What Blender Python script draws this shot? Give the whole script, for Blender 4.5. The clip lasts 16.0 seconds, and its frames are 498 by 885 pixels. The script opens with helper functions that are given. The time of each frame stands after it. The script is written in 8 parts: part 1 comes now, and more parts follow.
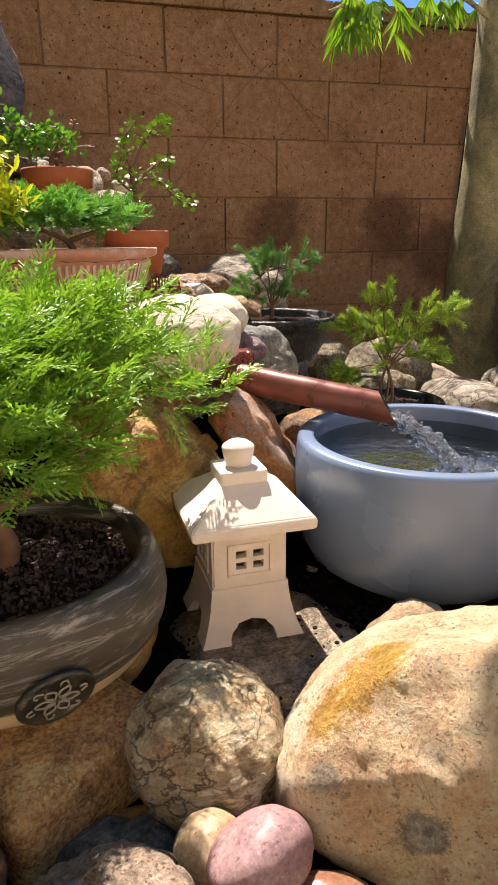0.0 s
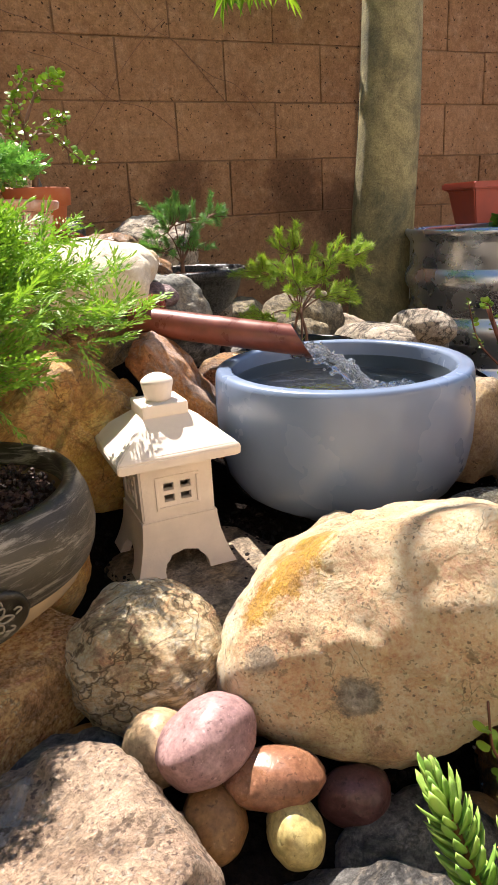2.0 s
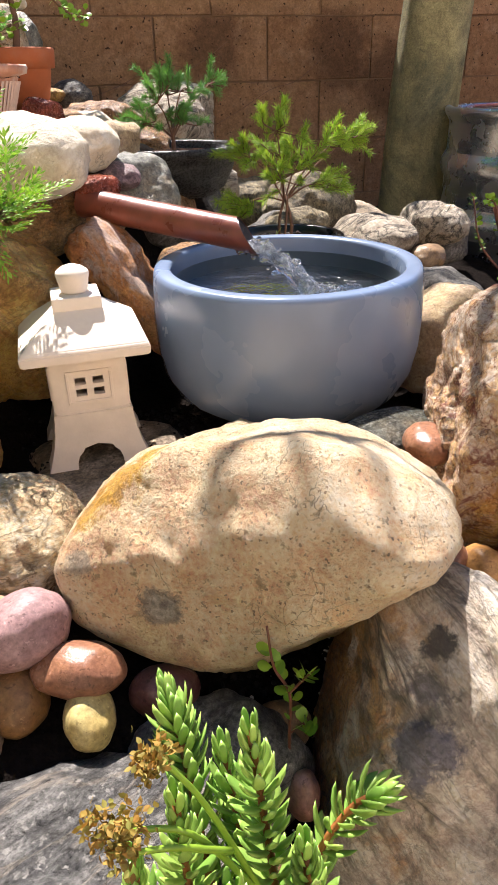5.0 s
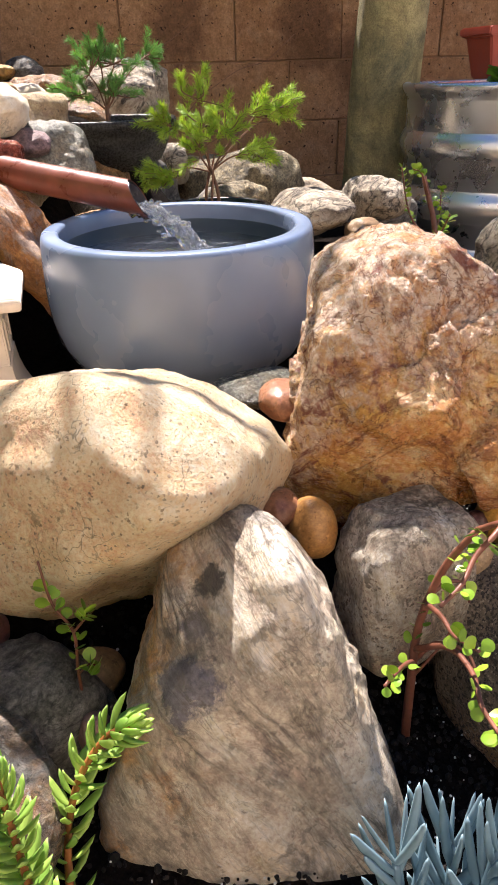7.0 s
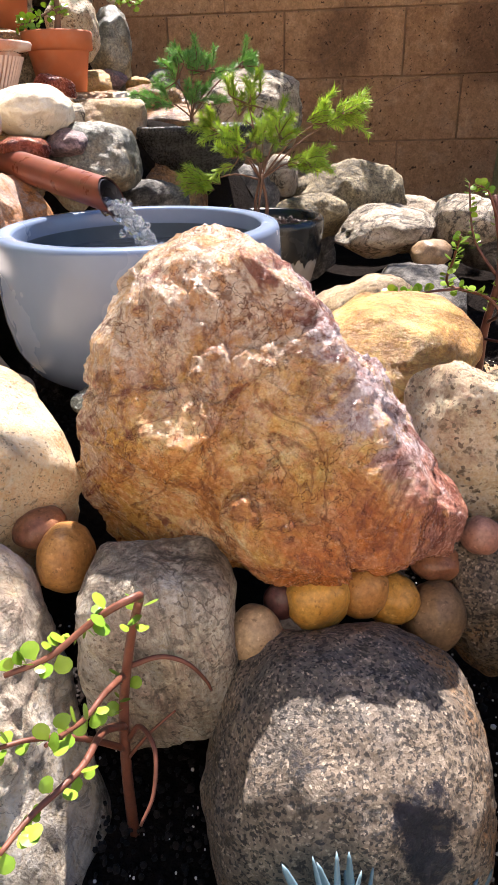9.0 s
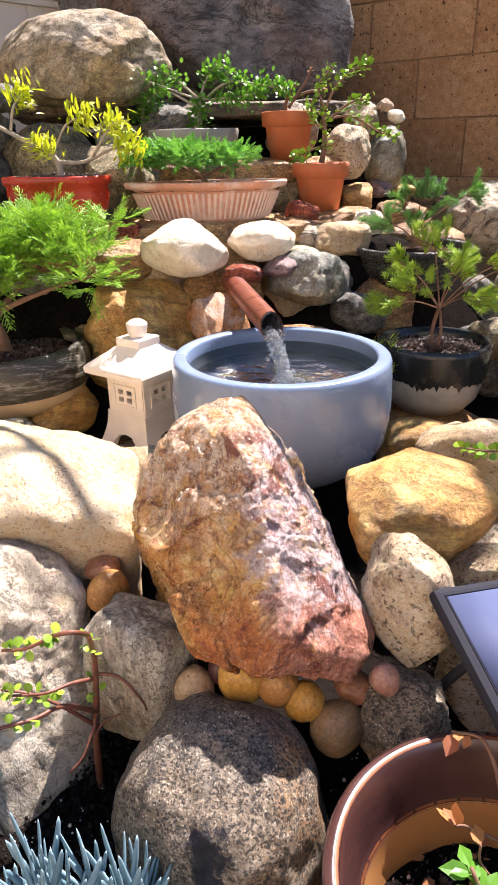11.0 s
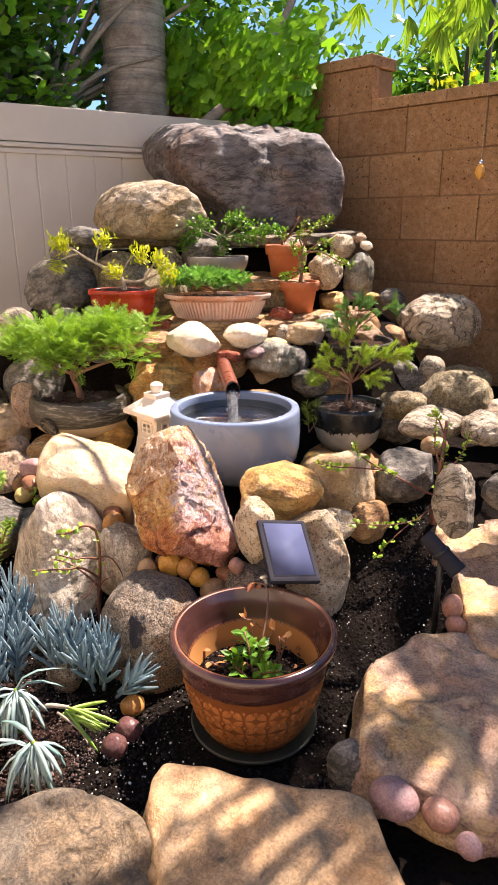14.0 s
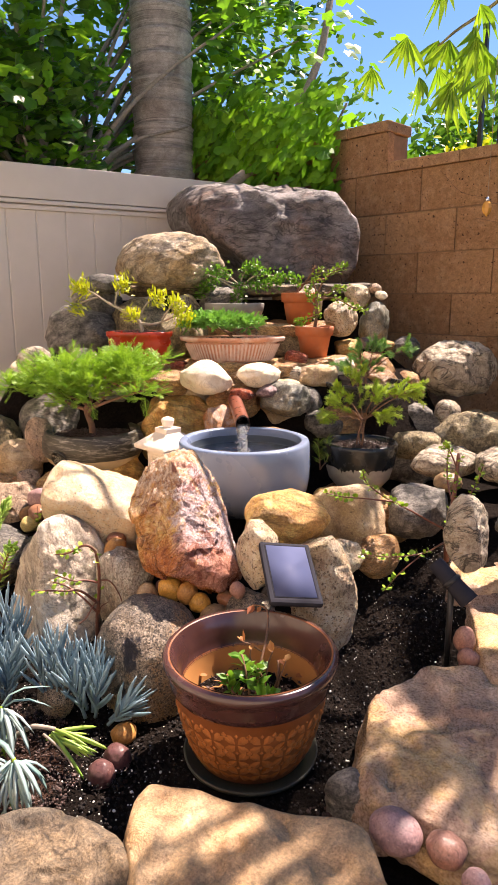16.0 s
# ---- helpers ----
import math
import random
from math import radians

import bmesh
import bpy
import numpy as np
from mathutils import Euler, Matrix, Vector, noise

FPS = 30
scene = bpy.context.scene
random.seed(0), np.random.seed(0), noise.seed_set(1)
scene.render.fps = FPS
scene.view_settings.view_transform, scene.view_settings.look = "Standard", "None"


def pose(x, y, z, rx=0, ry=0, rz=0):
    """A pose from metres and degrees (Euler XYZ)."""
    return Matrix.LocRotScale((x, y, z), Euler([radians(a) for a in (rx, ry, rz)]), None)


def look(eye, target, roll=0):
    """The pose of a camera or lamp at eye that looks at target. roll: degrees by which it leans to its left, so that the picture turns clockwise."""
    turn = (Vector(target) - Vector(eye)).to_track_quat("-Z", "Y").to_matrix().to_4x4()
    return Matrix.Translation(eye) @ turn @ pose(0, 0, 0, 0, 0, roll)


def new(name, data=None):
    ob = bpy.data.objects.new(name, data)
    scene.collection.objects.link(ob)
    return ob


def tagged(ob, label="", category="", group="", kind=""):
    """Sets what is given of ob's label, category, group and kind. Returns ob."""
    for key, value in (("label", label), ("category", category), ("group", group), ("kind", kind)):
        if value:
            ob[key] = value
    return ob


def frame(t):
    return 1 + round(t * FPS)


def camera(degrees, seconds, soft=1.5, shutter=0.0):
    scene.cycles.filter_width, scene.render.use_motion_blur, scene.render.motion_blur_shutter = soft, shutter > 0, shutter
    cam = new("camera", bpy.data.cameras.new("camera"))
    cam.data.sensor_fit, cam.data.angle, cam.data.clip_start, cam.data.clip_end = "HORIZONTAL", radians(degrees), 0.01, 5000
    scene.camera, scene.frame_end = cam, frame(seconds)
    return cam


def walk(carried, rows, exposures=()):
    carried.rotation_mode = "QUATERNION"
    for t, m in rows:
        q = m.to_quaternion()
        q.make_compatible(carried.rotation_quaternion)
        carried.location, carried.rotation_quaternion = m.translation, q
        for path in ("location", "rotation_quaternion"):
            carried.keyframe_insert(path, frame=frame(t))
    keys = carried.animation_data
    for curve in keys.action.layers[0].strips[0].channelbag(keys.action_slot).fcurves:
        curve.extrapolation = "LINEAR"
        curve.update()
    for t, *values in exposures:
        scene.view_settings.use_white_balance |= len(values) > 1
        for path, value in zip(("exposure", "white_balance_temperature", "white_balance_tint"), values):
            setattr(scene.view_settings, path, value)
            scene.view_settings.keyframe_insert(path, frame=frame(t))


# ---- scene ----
cam = camera(41.2, 16.0)
PATH = [
    (0, (0.183, -0.558, 0.793), (0.688, 1.286, 0.207), -0.5),
    (0.5, (0.18, -0.566, 0.771), (0.767, 1.256, 0.192), -0.7),
    (1, (0.179, -0.573, 0.758), (0.788, 1.242, 0.179), -1.9),
    (1.5, (0.183, -0.584, 0.743), (0.861, 1.198, 0.141), -2.8),
    (2, (0.178, -0.592, 0.732), (0.884, 1.165, 0.088), -3.2),
    (2.5, (0.185, -0.596, 0.725), (0.904, 1.141, 0.043), -3.6),
    (3, (0.201, -0.61, 0.725), (0.891, 1.123, 0.002), -3.7),
    (3.5, (0.237, -0.628, 0.727), (0.89, 1.079, -0.085), -2.1),
    (3.7, (0.259, -0.627, 0.728), (0.874, 1.072, -0.129), -1.7),
    (5.8, (0.436, -0.677, 0.755), (0.878, 1.012, -0.221), -1.4),
    (6, (0.452, -0.69, 0.745), (0.891, 0.997, -0.235), -1.4),
    (6.5, (0.488, -0.706, 0.721), (0.931, 0.981, -0.258), -1.5),
    (7, (0.548, -0.707, 0.701), (0.964, 0.991, -0.272), -1.7),
    (7.5, (0.628, -0.712, 0.689), (1.005, 1.001, -0.272), -1.6),
    (8, (0.719, -0.68, 0.691), (0.981, 1.064, -0.252), -0.2),
    (8.5, (0.818, -0.68, 0.678), (0.902, 1.091, -0.248), -0.7),
    (9, (0.955, -0.657, 0.654), (0.744, 1.115, -0.247), -1.5),
    (9.5, (1.063, -0.652, 0.645), (0.541, 1.076, -0.215), -2.3),
    (10, (1.108, -0.631, 0.705), (0.336, 1.02, -0.117), -1.2),
    (10.2, (1.138, -0.633, 0.733), (0.284, 0.974, -0.096), -1.5),
    (12.3, (1.678, -0.937, 1.005), (0.449, 0.438, 0.23), 0.8),
    (12.5, (1.716, -0.993, 1.019), (0.48, 0.38, 0.254), 0.8),
    (13, (1.848, -1.046, 1.042), (0.581, 0.317, 0.309), 0.2),
    (13.5, (1.988, -1.067, 1.059), (0.693, 0.293, 0.37), -0.0),
    (14, (2.069, -1.081, 1.051), (0.758, 0.286, 0.41), -0.4),
    (14.5, (2.123, -1.09, 1.028), (0.784, 0.279, 0.451), -0.5),
    (15, (2.12, -1.07, 0.995), (0.756, 0.301, 0.483), -0.5),
    (15.5, (2.13, -1.063, 0.97), (0.747, 0.302, 0.496), -0.5),
    (16, (2.113, -1.057, 0.933), (0.707, 0.299, 0.501), -0.1),
]
walk(cam, [(t, look(eye, target, roll)) for t, eye, target, roll in PATH], [(0.0, 1.17, 6850, 18), (1.0, 1.30, 6850, 18), (2.0, 1.45, 6650, 16), (3.0, 1.47, 6400, 14), (3.7, 1.43, 6400, 15), (5.5, 1.43, 6350, 18), (6.2, 1.43, 6450, 19), (7.0, 1.64, 6550, 19), (10.0, 1.80, 6380, 19), (12.5, 1.74, 6800, 22), (15.0, 1.66, 7450, 26), (16.0, 1.66, 7450, 26)])

# ---- world and light ----
world = bpy.data.worlds.new("sky")
scene.world = world
world.use_nodes = True
wn = world.node_tree.nodes
sky = wn.new("ShaderNodeTexSky")
sky.sky_type = 'NISHITA'
sky.sun_disc = False
SUN_EL, SUN_AZ = 58.0, -2.0          # degrees; azimuth from +y towards +x
sky.sun_elevation = radians(SUN_EL)
sky.sun_rotation = radians(SUN_AZ)
sky.air_density = 1.0
sky.dust_density = 0.0
sky.ozone_density = 6.0
wn["Background"].inputs["Strength"].default_value = 0.060
clear = wn.new("ShaderNodeMix")
clear.data_type, clear.blend_type = 'RGBA', 'MULTIPLY'
clear.inputs[0].default_value = 1.0
clear.inputs[7].default_value = (0.70, 0.95, 1.10, 1.0)
world.node_tree.links.new(sky.outputs["Color"], clear.inputs[6])
world.node_tree.links.new(clear.outputs[2], wn["Background"].inputs["Color"])
sun = new("sun", bpy.data.lights.new("sun", 'SUN'))
sun.data.energy = 5.0
sun.data.angle = radians(0.6)
sun.data.color = (1.0, 0.95, 0.86)
_sd = Vector((math.sin(radians(SUN_AZ)) * math.cos(radians(SUN_EL)), math.cos(radians(SUN_AZ)) * math.cos(radians(SUN_EL)), math.sin(radians(SUN_EL))))
sun.matrix_world = look(_sd * 20, (0, 0, 0))


# ---- materials ----
class Mat:
    """A small builder for node materials."""

    def __init__(self, name, rough=0.8, metal=0.0, spec=0.4):
        self.m = bpy.data.materials.new(name)
        self.m.use_nodes = True
        self.t = self.m.node_tree
        self.b = self.t.nodes["Principled BSDF"]
        self.b.inputs["Roughness"].default_value = rough
        self.b.inputs["Metallic"].default_value = metal
        self.b.inputs["Specular IOR Level"].default_value = spec
        self.tc = self.t.nodes.new("ShaderNodeTexCoord")

    def node(self, kind, **kw):
        n = self.t.nodes.new(kind)
        for k, v in kw.items():
            n.inputs[k].default_value = v
        return n

    def link(self, a, b):
        self.t.links.new(a, b)

    def coords(self, scale=(1, 1, 1), rot=(0, 0, 0), shift=(0, 0, 0)):
        turn = self.t.nodes.new("ShaderNodeMapping")
        turn.inputs["Rotation"].default_value = rot
        self.link(self.tc.outputs["Object"], turn.inputs["Vector"])
        n = self.t.nodes.new("ShaderNodeMapping")
        n.inputs["Scale"].default_value = scale
        n.inputs["Location"].default_value = shift
        self.link(turn.outputs["Vector"], n.inputs["Vector"])
        return n.outputs["Vector"]

    def noise(self, scale, detail=4.0, rough=0.55, vec=None, dist=0.0):
        n = self.node("ShaderNodeTexNoise", Scale=scale, Detail=detail, Roughness=rough, Distortion=dist)
        self.link(vec or self.tc.outputs["Object"], n.inputs["Vector"])
        return n.outputs["Fac"]

    def voro(self, scale, vec=None, feature='F1'):
        n = self.t.nodes.new("ShaderNodeTexVoronoi")
        n.feature = feature
        n.inputs["Scale"].default_value = scale
        self.link(vec or self.tc.outputs["Object"], n.inputs["Vector"])
        return n.outputs["Distance"]

    def ramp(self, fac, stops):
        n = self.t.nodes.new("ShaderNodeValToRGB")
        r = n.color_ramp
        while len(r.elements) < len(stops):
            r.elements.new(0.5)
        for e, (p, c) in zip(r.elements, stops):
            e.position = p
            e.color = (c, c, c, 1) if isinstance(c, (int, float)) else (*c, 1)
        self.link(fac, n.inputs["Fac"])
        return n.outputs["Color"]

    def mix(self, fac, a, b, mode='MIX'):
        n = self.t.nodes.new("ShaderNodeMix")
        n.data_type = 'RGBA'
        n.blend_type = mode
        for sock, v in ((n.inputs[0], fac), (n.inputs[6], a), (n.inputs[7], b)):
            if isinstance(v, (int, float)):
                sock.default_value = v
            elif isinstance(v, tuple):
                sock.default_value = (*v, 1)
            else:
                self.link(v, sock)
        return n.outputs[2]

    def math(self, op, a, b=0.5):
        n = self.t.nodes.new("ShaderNodeMath")
        n.operation = op
        for sock, v in zip(n.inputs, (a, b)):
            if isinstance(v, (int, float)):
                sock.default_value = v
            else:
                self.link(v, sock)
        return n.outputs[0]

    def bump(self, height, strength=0.4, dist=0.004, prev=None):
        n = self.node("ShaderNodeBump", Strength=strength, Distance=dist)
        self.link(height, n.inputs["Height"])
        if prev is not None:
            self.link(prev, n.inputs["Normal"])
        self.link(n.outputs["Normal"], self.b.inputs["Normal"])
        return n.outputs["Normal"]

    def color(self, c):
        if isinstance(c, tuple):
            self.b.inputs["Base Color"].default_value = (*c, 1)
        else:
            self.link(c, self.b.inputs["Base Color"])
        return self

    def rough(self, fac, lo, hi):
        self.link(self.ramp(fac, [(0.3, lo), (0.7, hi)]), self.b.inputs["Roughness"])
        return self


def rock_mat(name, light, mid, dark, scale=9.0, stretch=(1, 1, 1), rot=(0, 0, 0), speck=None, speck_scale=170.0,
             stain=None, stain_scale=5.0, cracks=0.6, rough=0.8, crack_scale=22.0, pits=0.5, bump=0.8, grain=0.8, veins=0.0, vein_scale=5.0, vein_dark=(0.03, 0.025, 0.022),
             patch=None, zones=(), spots=(), pit_at=0.33, flecks=(), crack_at=(0.54, 0.62), crack_wide=0.035, bands=0.0, band_way=(2.0, 2.0, 14.0), band_rot=(0.25, 0.15, 0.0)):
    """Weathered stone: clouds of tone, stains, specks, cracks and pits; zones and spots of other mineral."""
    m = Mat(name, rough)
    v = m.coords(stretch, rot)
    big = m.noise(scale, 8, 0.68, v, 0.8)
    c = m.ramp(big, [(0.34, dark), (0.46, mid), (0.60, light)])
    mid_n = m.noise(scale * 5, 6, 0.72, v, 0.5)
    fine = m.noise(210, 5, 0.75)
    if stain:
        s = m.ramp(m.noise(stain_scale, 6, 0.7, m.coords(shift=(3, 1, 7))), [(0.48, 0.0), (0.62, 1.0)])
        c = m.mix(m.math('MULTIPLY', s, 0.75), c, stain)
    wob = m.noise(14, 6, 0.7, m.coords(shift=(6, 2, 3)), 0.6)
    for way, lo, hi, col, amount in zones:
        n = m.t.nodes.new("ShaderNodeVectorMath")
        n.operation = 'DOT_PRODUCT'
        m.link(m.tc.outputs["Object"], n.inputs[0])
        n.inputs[1].default_value = way
        w = m.math('ADD', n.outputs["Value"], m.math('MULTIPLY', m.math('SUBTRACT', wob, 0.5), 0.28))
        k = m.node("ShaderNodeMapRange")
        k.inputs[1].default_value, k.inputs[2].default_value = lo, hi
        m.link(w, k.inputs[0])
        a, b2 = col if isinstance(col[0], tuple) else (col, col)
        c = m.mix(m.math('MULTIPLY', k.outputs[0], amount), c, m.mix(m.ramp(mid_n, [(0.42, 0.0), (0.58, 1.0)]), a, b2))
    for fl_scale, share, col in flecks:
        fn = m.t.nodes.new("ShaderNodeTexVoronoi")
        fn.inputs["Scale"].default_value = fl_scale
        wv = m.node("ShaderNodeTexNoise", Scale=fl_scale * 0.8, Detail=3.0)
        m.link(m.tc.outputs["Object"], wv.inputs["Vector"])
        m.link(m.mix(1.6 / fl_scale, m.tc.outputs["Object"], wv.outputs["Color"], 'ADD'), fn.inputs["Vector"])
        sp2 = m.t.nodes.new("ShaderNodeSeparateColor")
        m.link(fn.outputs["Color"], sp2.inputs[0])
        c = m.mix(m.ramp(sp2.outputs[0], [(share - 0.04, 0.85), (share + 0.04, 0.0)]), c, col)
    for place, radius, col, amount in spots:
        n = m.t.nodes.new("ShaderNodeVectorMath")
        n.operation = 'DISTANCE'
        m.link(m.tc.outputs["Object"], n.inputs[0])
        n.inputs[1].default_value = place
        w = m.math('ADD', n.outputs["Value"], m.math('MULTIPLY', m.math('SUBTRACT', m.noise(30, 6, 0.75), 0.5), radius * 3.2))
        k = m.node("ShaderNodeMapRange")
        k.inputs[1].default_value, k.inputs[2].default_value = radius * 1.15, radius * 0.80
        m.link(w, k.inputs[0])
        c = m.mix(m.math('MULTIPLY', k.outputs[0], amount), c, col)
    c = m.mix(grain, c, m.ramp(mid_n, [(0.32, 0.14), (0.5, 0.5), (0.68, 0.86)]), 'OVERLAY')
    c = m.mix(grain, c, m.ramp(fine, [(0.32, 0.14), (0.5, 0.5), (0.68, 0.86)]), 'OVERLAY')
    if speck:
        sp = m.ramp(m.noise(speck_scale, 3, 0.6, m.coords(shift=(9, 2, 4))), [(0.58, 0.0), (0.63, 1.0)])
        c = m.mix(m.math('MULTIPLY', sp, 0.85), c, speck)
    if patch:
        pt = m.ramp(m.noise(patch[1], 5, 0.7, m.coords(shift=(2, 7, 5)), 0.6), [(0.57, 0.0), (0.62, 1.0)])
        c = m.mix(m.math('MULTIPLY', pt, 0.85), c, patch[0])
    lines = []
    if veins:
        vn = m.noise(vein_scale, 6, 0.62, m.coords(tuple(3.0 * x for x in stretch), rot, (4, 4, 2)), 1.0)
        vh = m.ramp(m.math('ABSOLUTE', m.math('SUBTRACT', vn, 0.5)), [(0.0, 1.0), (0.030, 0.0)])
        c = m.mix(m.math('MULTIPLY', vh, veins), c, vein_dark)
        lines.append((vh, veins, 0.004))
    if bands:
        bn = m.noise(4.0, 6, 0.6, m.coords(band_way, band_rot, (1, 3, 2)), 0.7)
        bh = m.ramp(m.math('ABSOLUTE', m.math('SUBTRACT', bn, 0.5)), [(0.0, 1.0), (0.045, 0.0)])
        bgate = m.ramp(m.noise(9, 4, 0.6, m.coords(shift=(8, 4, 6))), [(0.42, 0.4), (0.60, 1.0)])
        c = m.mix(m.math('MULTIPLY', m.math('MULTIPLY', bh, bgate), bands), c, tuple(x * 0.3 for x in dark))
        lines.append((bh, bands, 0.007))
        bn2 = m.noise(11.0, 6, 0.65, m.coords(band_way, band_rot, (6, 2, 9)), 1.1)
        bh2 = m.ramp(m.math('ABSOLUTE', m.math('SUBTRACT', bn2, 0.5)), [(0.0, 1.0), (0.028, 0.0)])
        c = m.mix(m.math('MULTIPLY', m.math('MULTIPLY', bh2, bgate), bands * 0.75), c, tuple(x * 0.35 for x in dark))
        lines.append((bh2, bands * 0.8, 0.004))
    wn_ = m.node("ShaderNodeTexNoise", Scale=scale * 2.0, Detail=5.0)
    m.link(v, wn_.inputs["Vector"])
    cr = m.voro(crack_scale, m.mix(0.22, v, wn_.outputs["Color"]), 'DISTANCE_TO_EDGE')
    crk = m.ramp(cr, [(0.0, 1.0), (crack_wide, 0.0)])
    gate = m.ramp(m.noise(scale * 1.6, 4, 0.65, m.coords(shift=(5, 5, 1))), [(crack_at[0], 0.0), (crack_at[1], 1.0)])
    pit = m.ramp(m.noise(70, 5, 0.65, m.coords(shift=(1, 8, 3))), [(pit_at, 1.0), (pit_at + 0.05, 0.0)])
    dent = m.ramp(m.noise(26, 6, 0.7, m.coords(shift=(7, 1, 1)), 0.5), [(0.34, 1.0), (0.46, 0.0)])
    c = m.mix(m.math('MULTIPLY', m.math('MULTIPLY', crk, gate), cracks), c, tuple(x * 0.35 for x in dark))
    c = m.mix(m.math('MULTIPLY', pit, pits * 0.8), c, tuple(x * 0.42 for x in dark))
    m.color(c)
    h = m.bump(mid_n, bump, 0.020)
    h = m.bump(dent, -bump * 0.7, 0.011, h)
    h = m.bump(fine, bump, 0.0055, h)
    h = m.bump(m.math('MULTIPLY', crk, gate), -cracks, 0.004, h)
    h = m.bump(pit, -pits, 0.005, h)
    for x, s, dp in lines:
        h = m.bump(x, -s, dp, h)
    m.rough(fine, rough - 0.22, min(1.0, rough + 0.1))
    return m.m


def pebble_mat(name, a, b, rough=0.45, scale=25.0):
    m = Mat(name, rough)
    n = m.noise(scale, 4, 0.6)
    c = m.mix(m.ramp(n, [(0.35, 0.0), (0.65, 1.0)]), a, b)
    f = m.noise(scale * 10, 3, 0.6)
    c = m.mix(0.45, c, m.ramp(f, [(0.3, 0.2), (0.7, 0.8)]), 'OVERLAY')
    sp = m.ramp(m.noise(190, 3, 0.6, m.coords(shift=(3, 5, 8))), [(0.62, 0.0), (0.68, 0.6)])
    c = m.mix(sp, c, tuple(x * 0.35 for x in b))
    pale = m.ramp(m.noise(150, 3, 0.6, m.coords(shift=(8, 1, 2))), [(0.64, 0.0), (0.72, 0.5)])
    c = m.mix(pale, c, tuple(min(1.0, x * 1.7 + 0.05) for x in a))
    m.color(c)
    m.bump(f, 0.35, 0.001, m.bump(sp, -0.5, 0.0015, m.bump(n, 0.2, 0.003)))
    m.rough(n, rough - 0.1, rough + 0.15)
    return m.m


def plain_mat(name, c, rough=0.6, metal=0.0, var=0.25, scale=30.0, bump=0.2, spec=0.4, dark=None, dark_at=(0.5, 0.7)):
    """A surface of one colour with uneven tone, fine grain and optional darker stains."""
    m = Mat(name, rough, metal, spec)
    n = m.noise(scale, 4, 0.6)
    col = m.mix(m.ramp(n, [(0.3, 0.0), (0.7, 1.0)]), tuple(x * (1 - var) for x in c), tuple(min(1.0, x * (1 + var * 0.6)) for x in c))
    if dark:
        s = m.ramp(m.noise(scale * 0.35, 5, 0.65, m.coords(shift=(2, 6, 1))), [(dark_at[0], 0.0), (dark_at[1], 1.0)])
        col = m.mix(m.math('MULTIPLY', s, 0.8), col, dark)
    m.color(col)
    m.bump(m.noise(scale * 8, 3, 0.6), bump, 0.0015)
    m.rough(n, max(0.05, rough - 0.1), min(1.0, rough + 0.12))
    return m.m


def leaf_mat(name, a, b, gloss=0.45, glow=0.35, tip=None):
    """Thin leaf: colour varies from leaf to leaf, light passes through."""
    m = Mat(name, gloss)
    g = m.t.nodes.new("ShaderNodeNewGeometry")
    c = m.mix(g.outputs["Random Per Island"], a, b)
    c = m.mix(0.25, c, m.ramp(m.noise(40, 3, 0.6), [(0.3, 0.3), (0.7, 0.75)]), 'OVERLAY')
    m.color(c)
    tr = m.t.nodes.new("ShaderNodeBsdfTranslucent")
    m.link(m.mix(1.0, c, (1.0, 1.0, 0.55), 'MULTIPLY'), tr.inputs["Color"])
    mx = m.t.nodes.new("ShaderNodeMixShader")
    mx.inputs[0].default_value = glow
    m.link(m.b.outputs[0], mx.inputs[1])
    m.link(tr.outputs[0], mx.inputs[2])
    m.link(mx.outputs[0], m.t.nodes["Material Output"].inputs["Surface"])
    return m.m


def brushed_clay():
    """Dark olive clay with pale brushed scratches that run round the pot."""
    m = Mat("brushed dark olive clay", 0.33)
    n = m.noise(7, 5, 0.6)
    c = m.mix(m.ramp(n, [(0.35, 0.0), (0.65, 1.0)]), (0.018, 0.016, 0.010), (0.060, 0.052, 0.034))
    s = m.noise(12, 8, 0.78, m.coords((1.2, 1.2, 9.0), (0.12, 0.08, 0)), 0.8)
    c = m.mix(m.ramp(s, [(0.50, 0.0), (0.66, 0.85)]), c, (0.36, 0.33, 0.27))
    m.color(c)
    m.bump(s, 0.3, 0.003)
    m.rough(s, 0.25, 0.55)
    return m.m


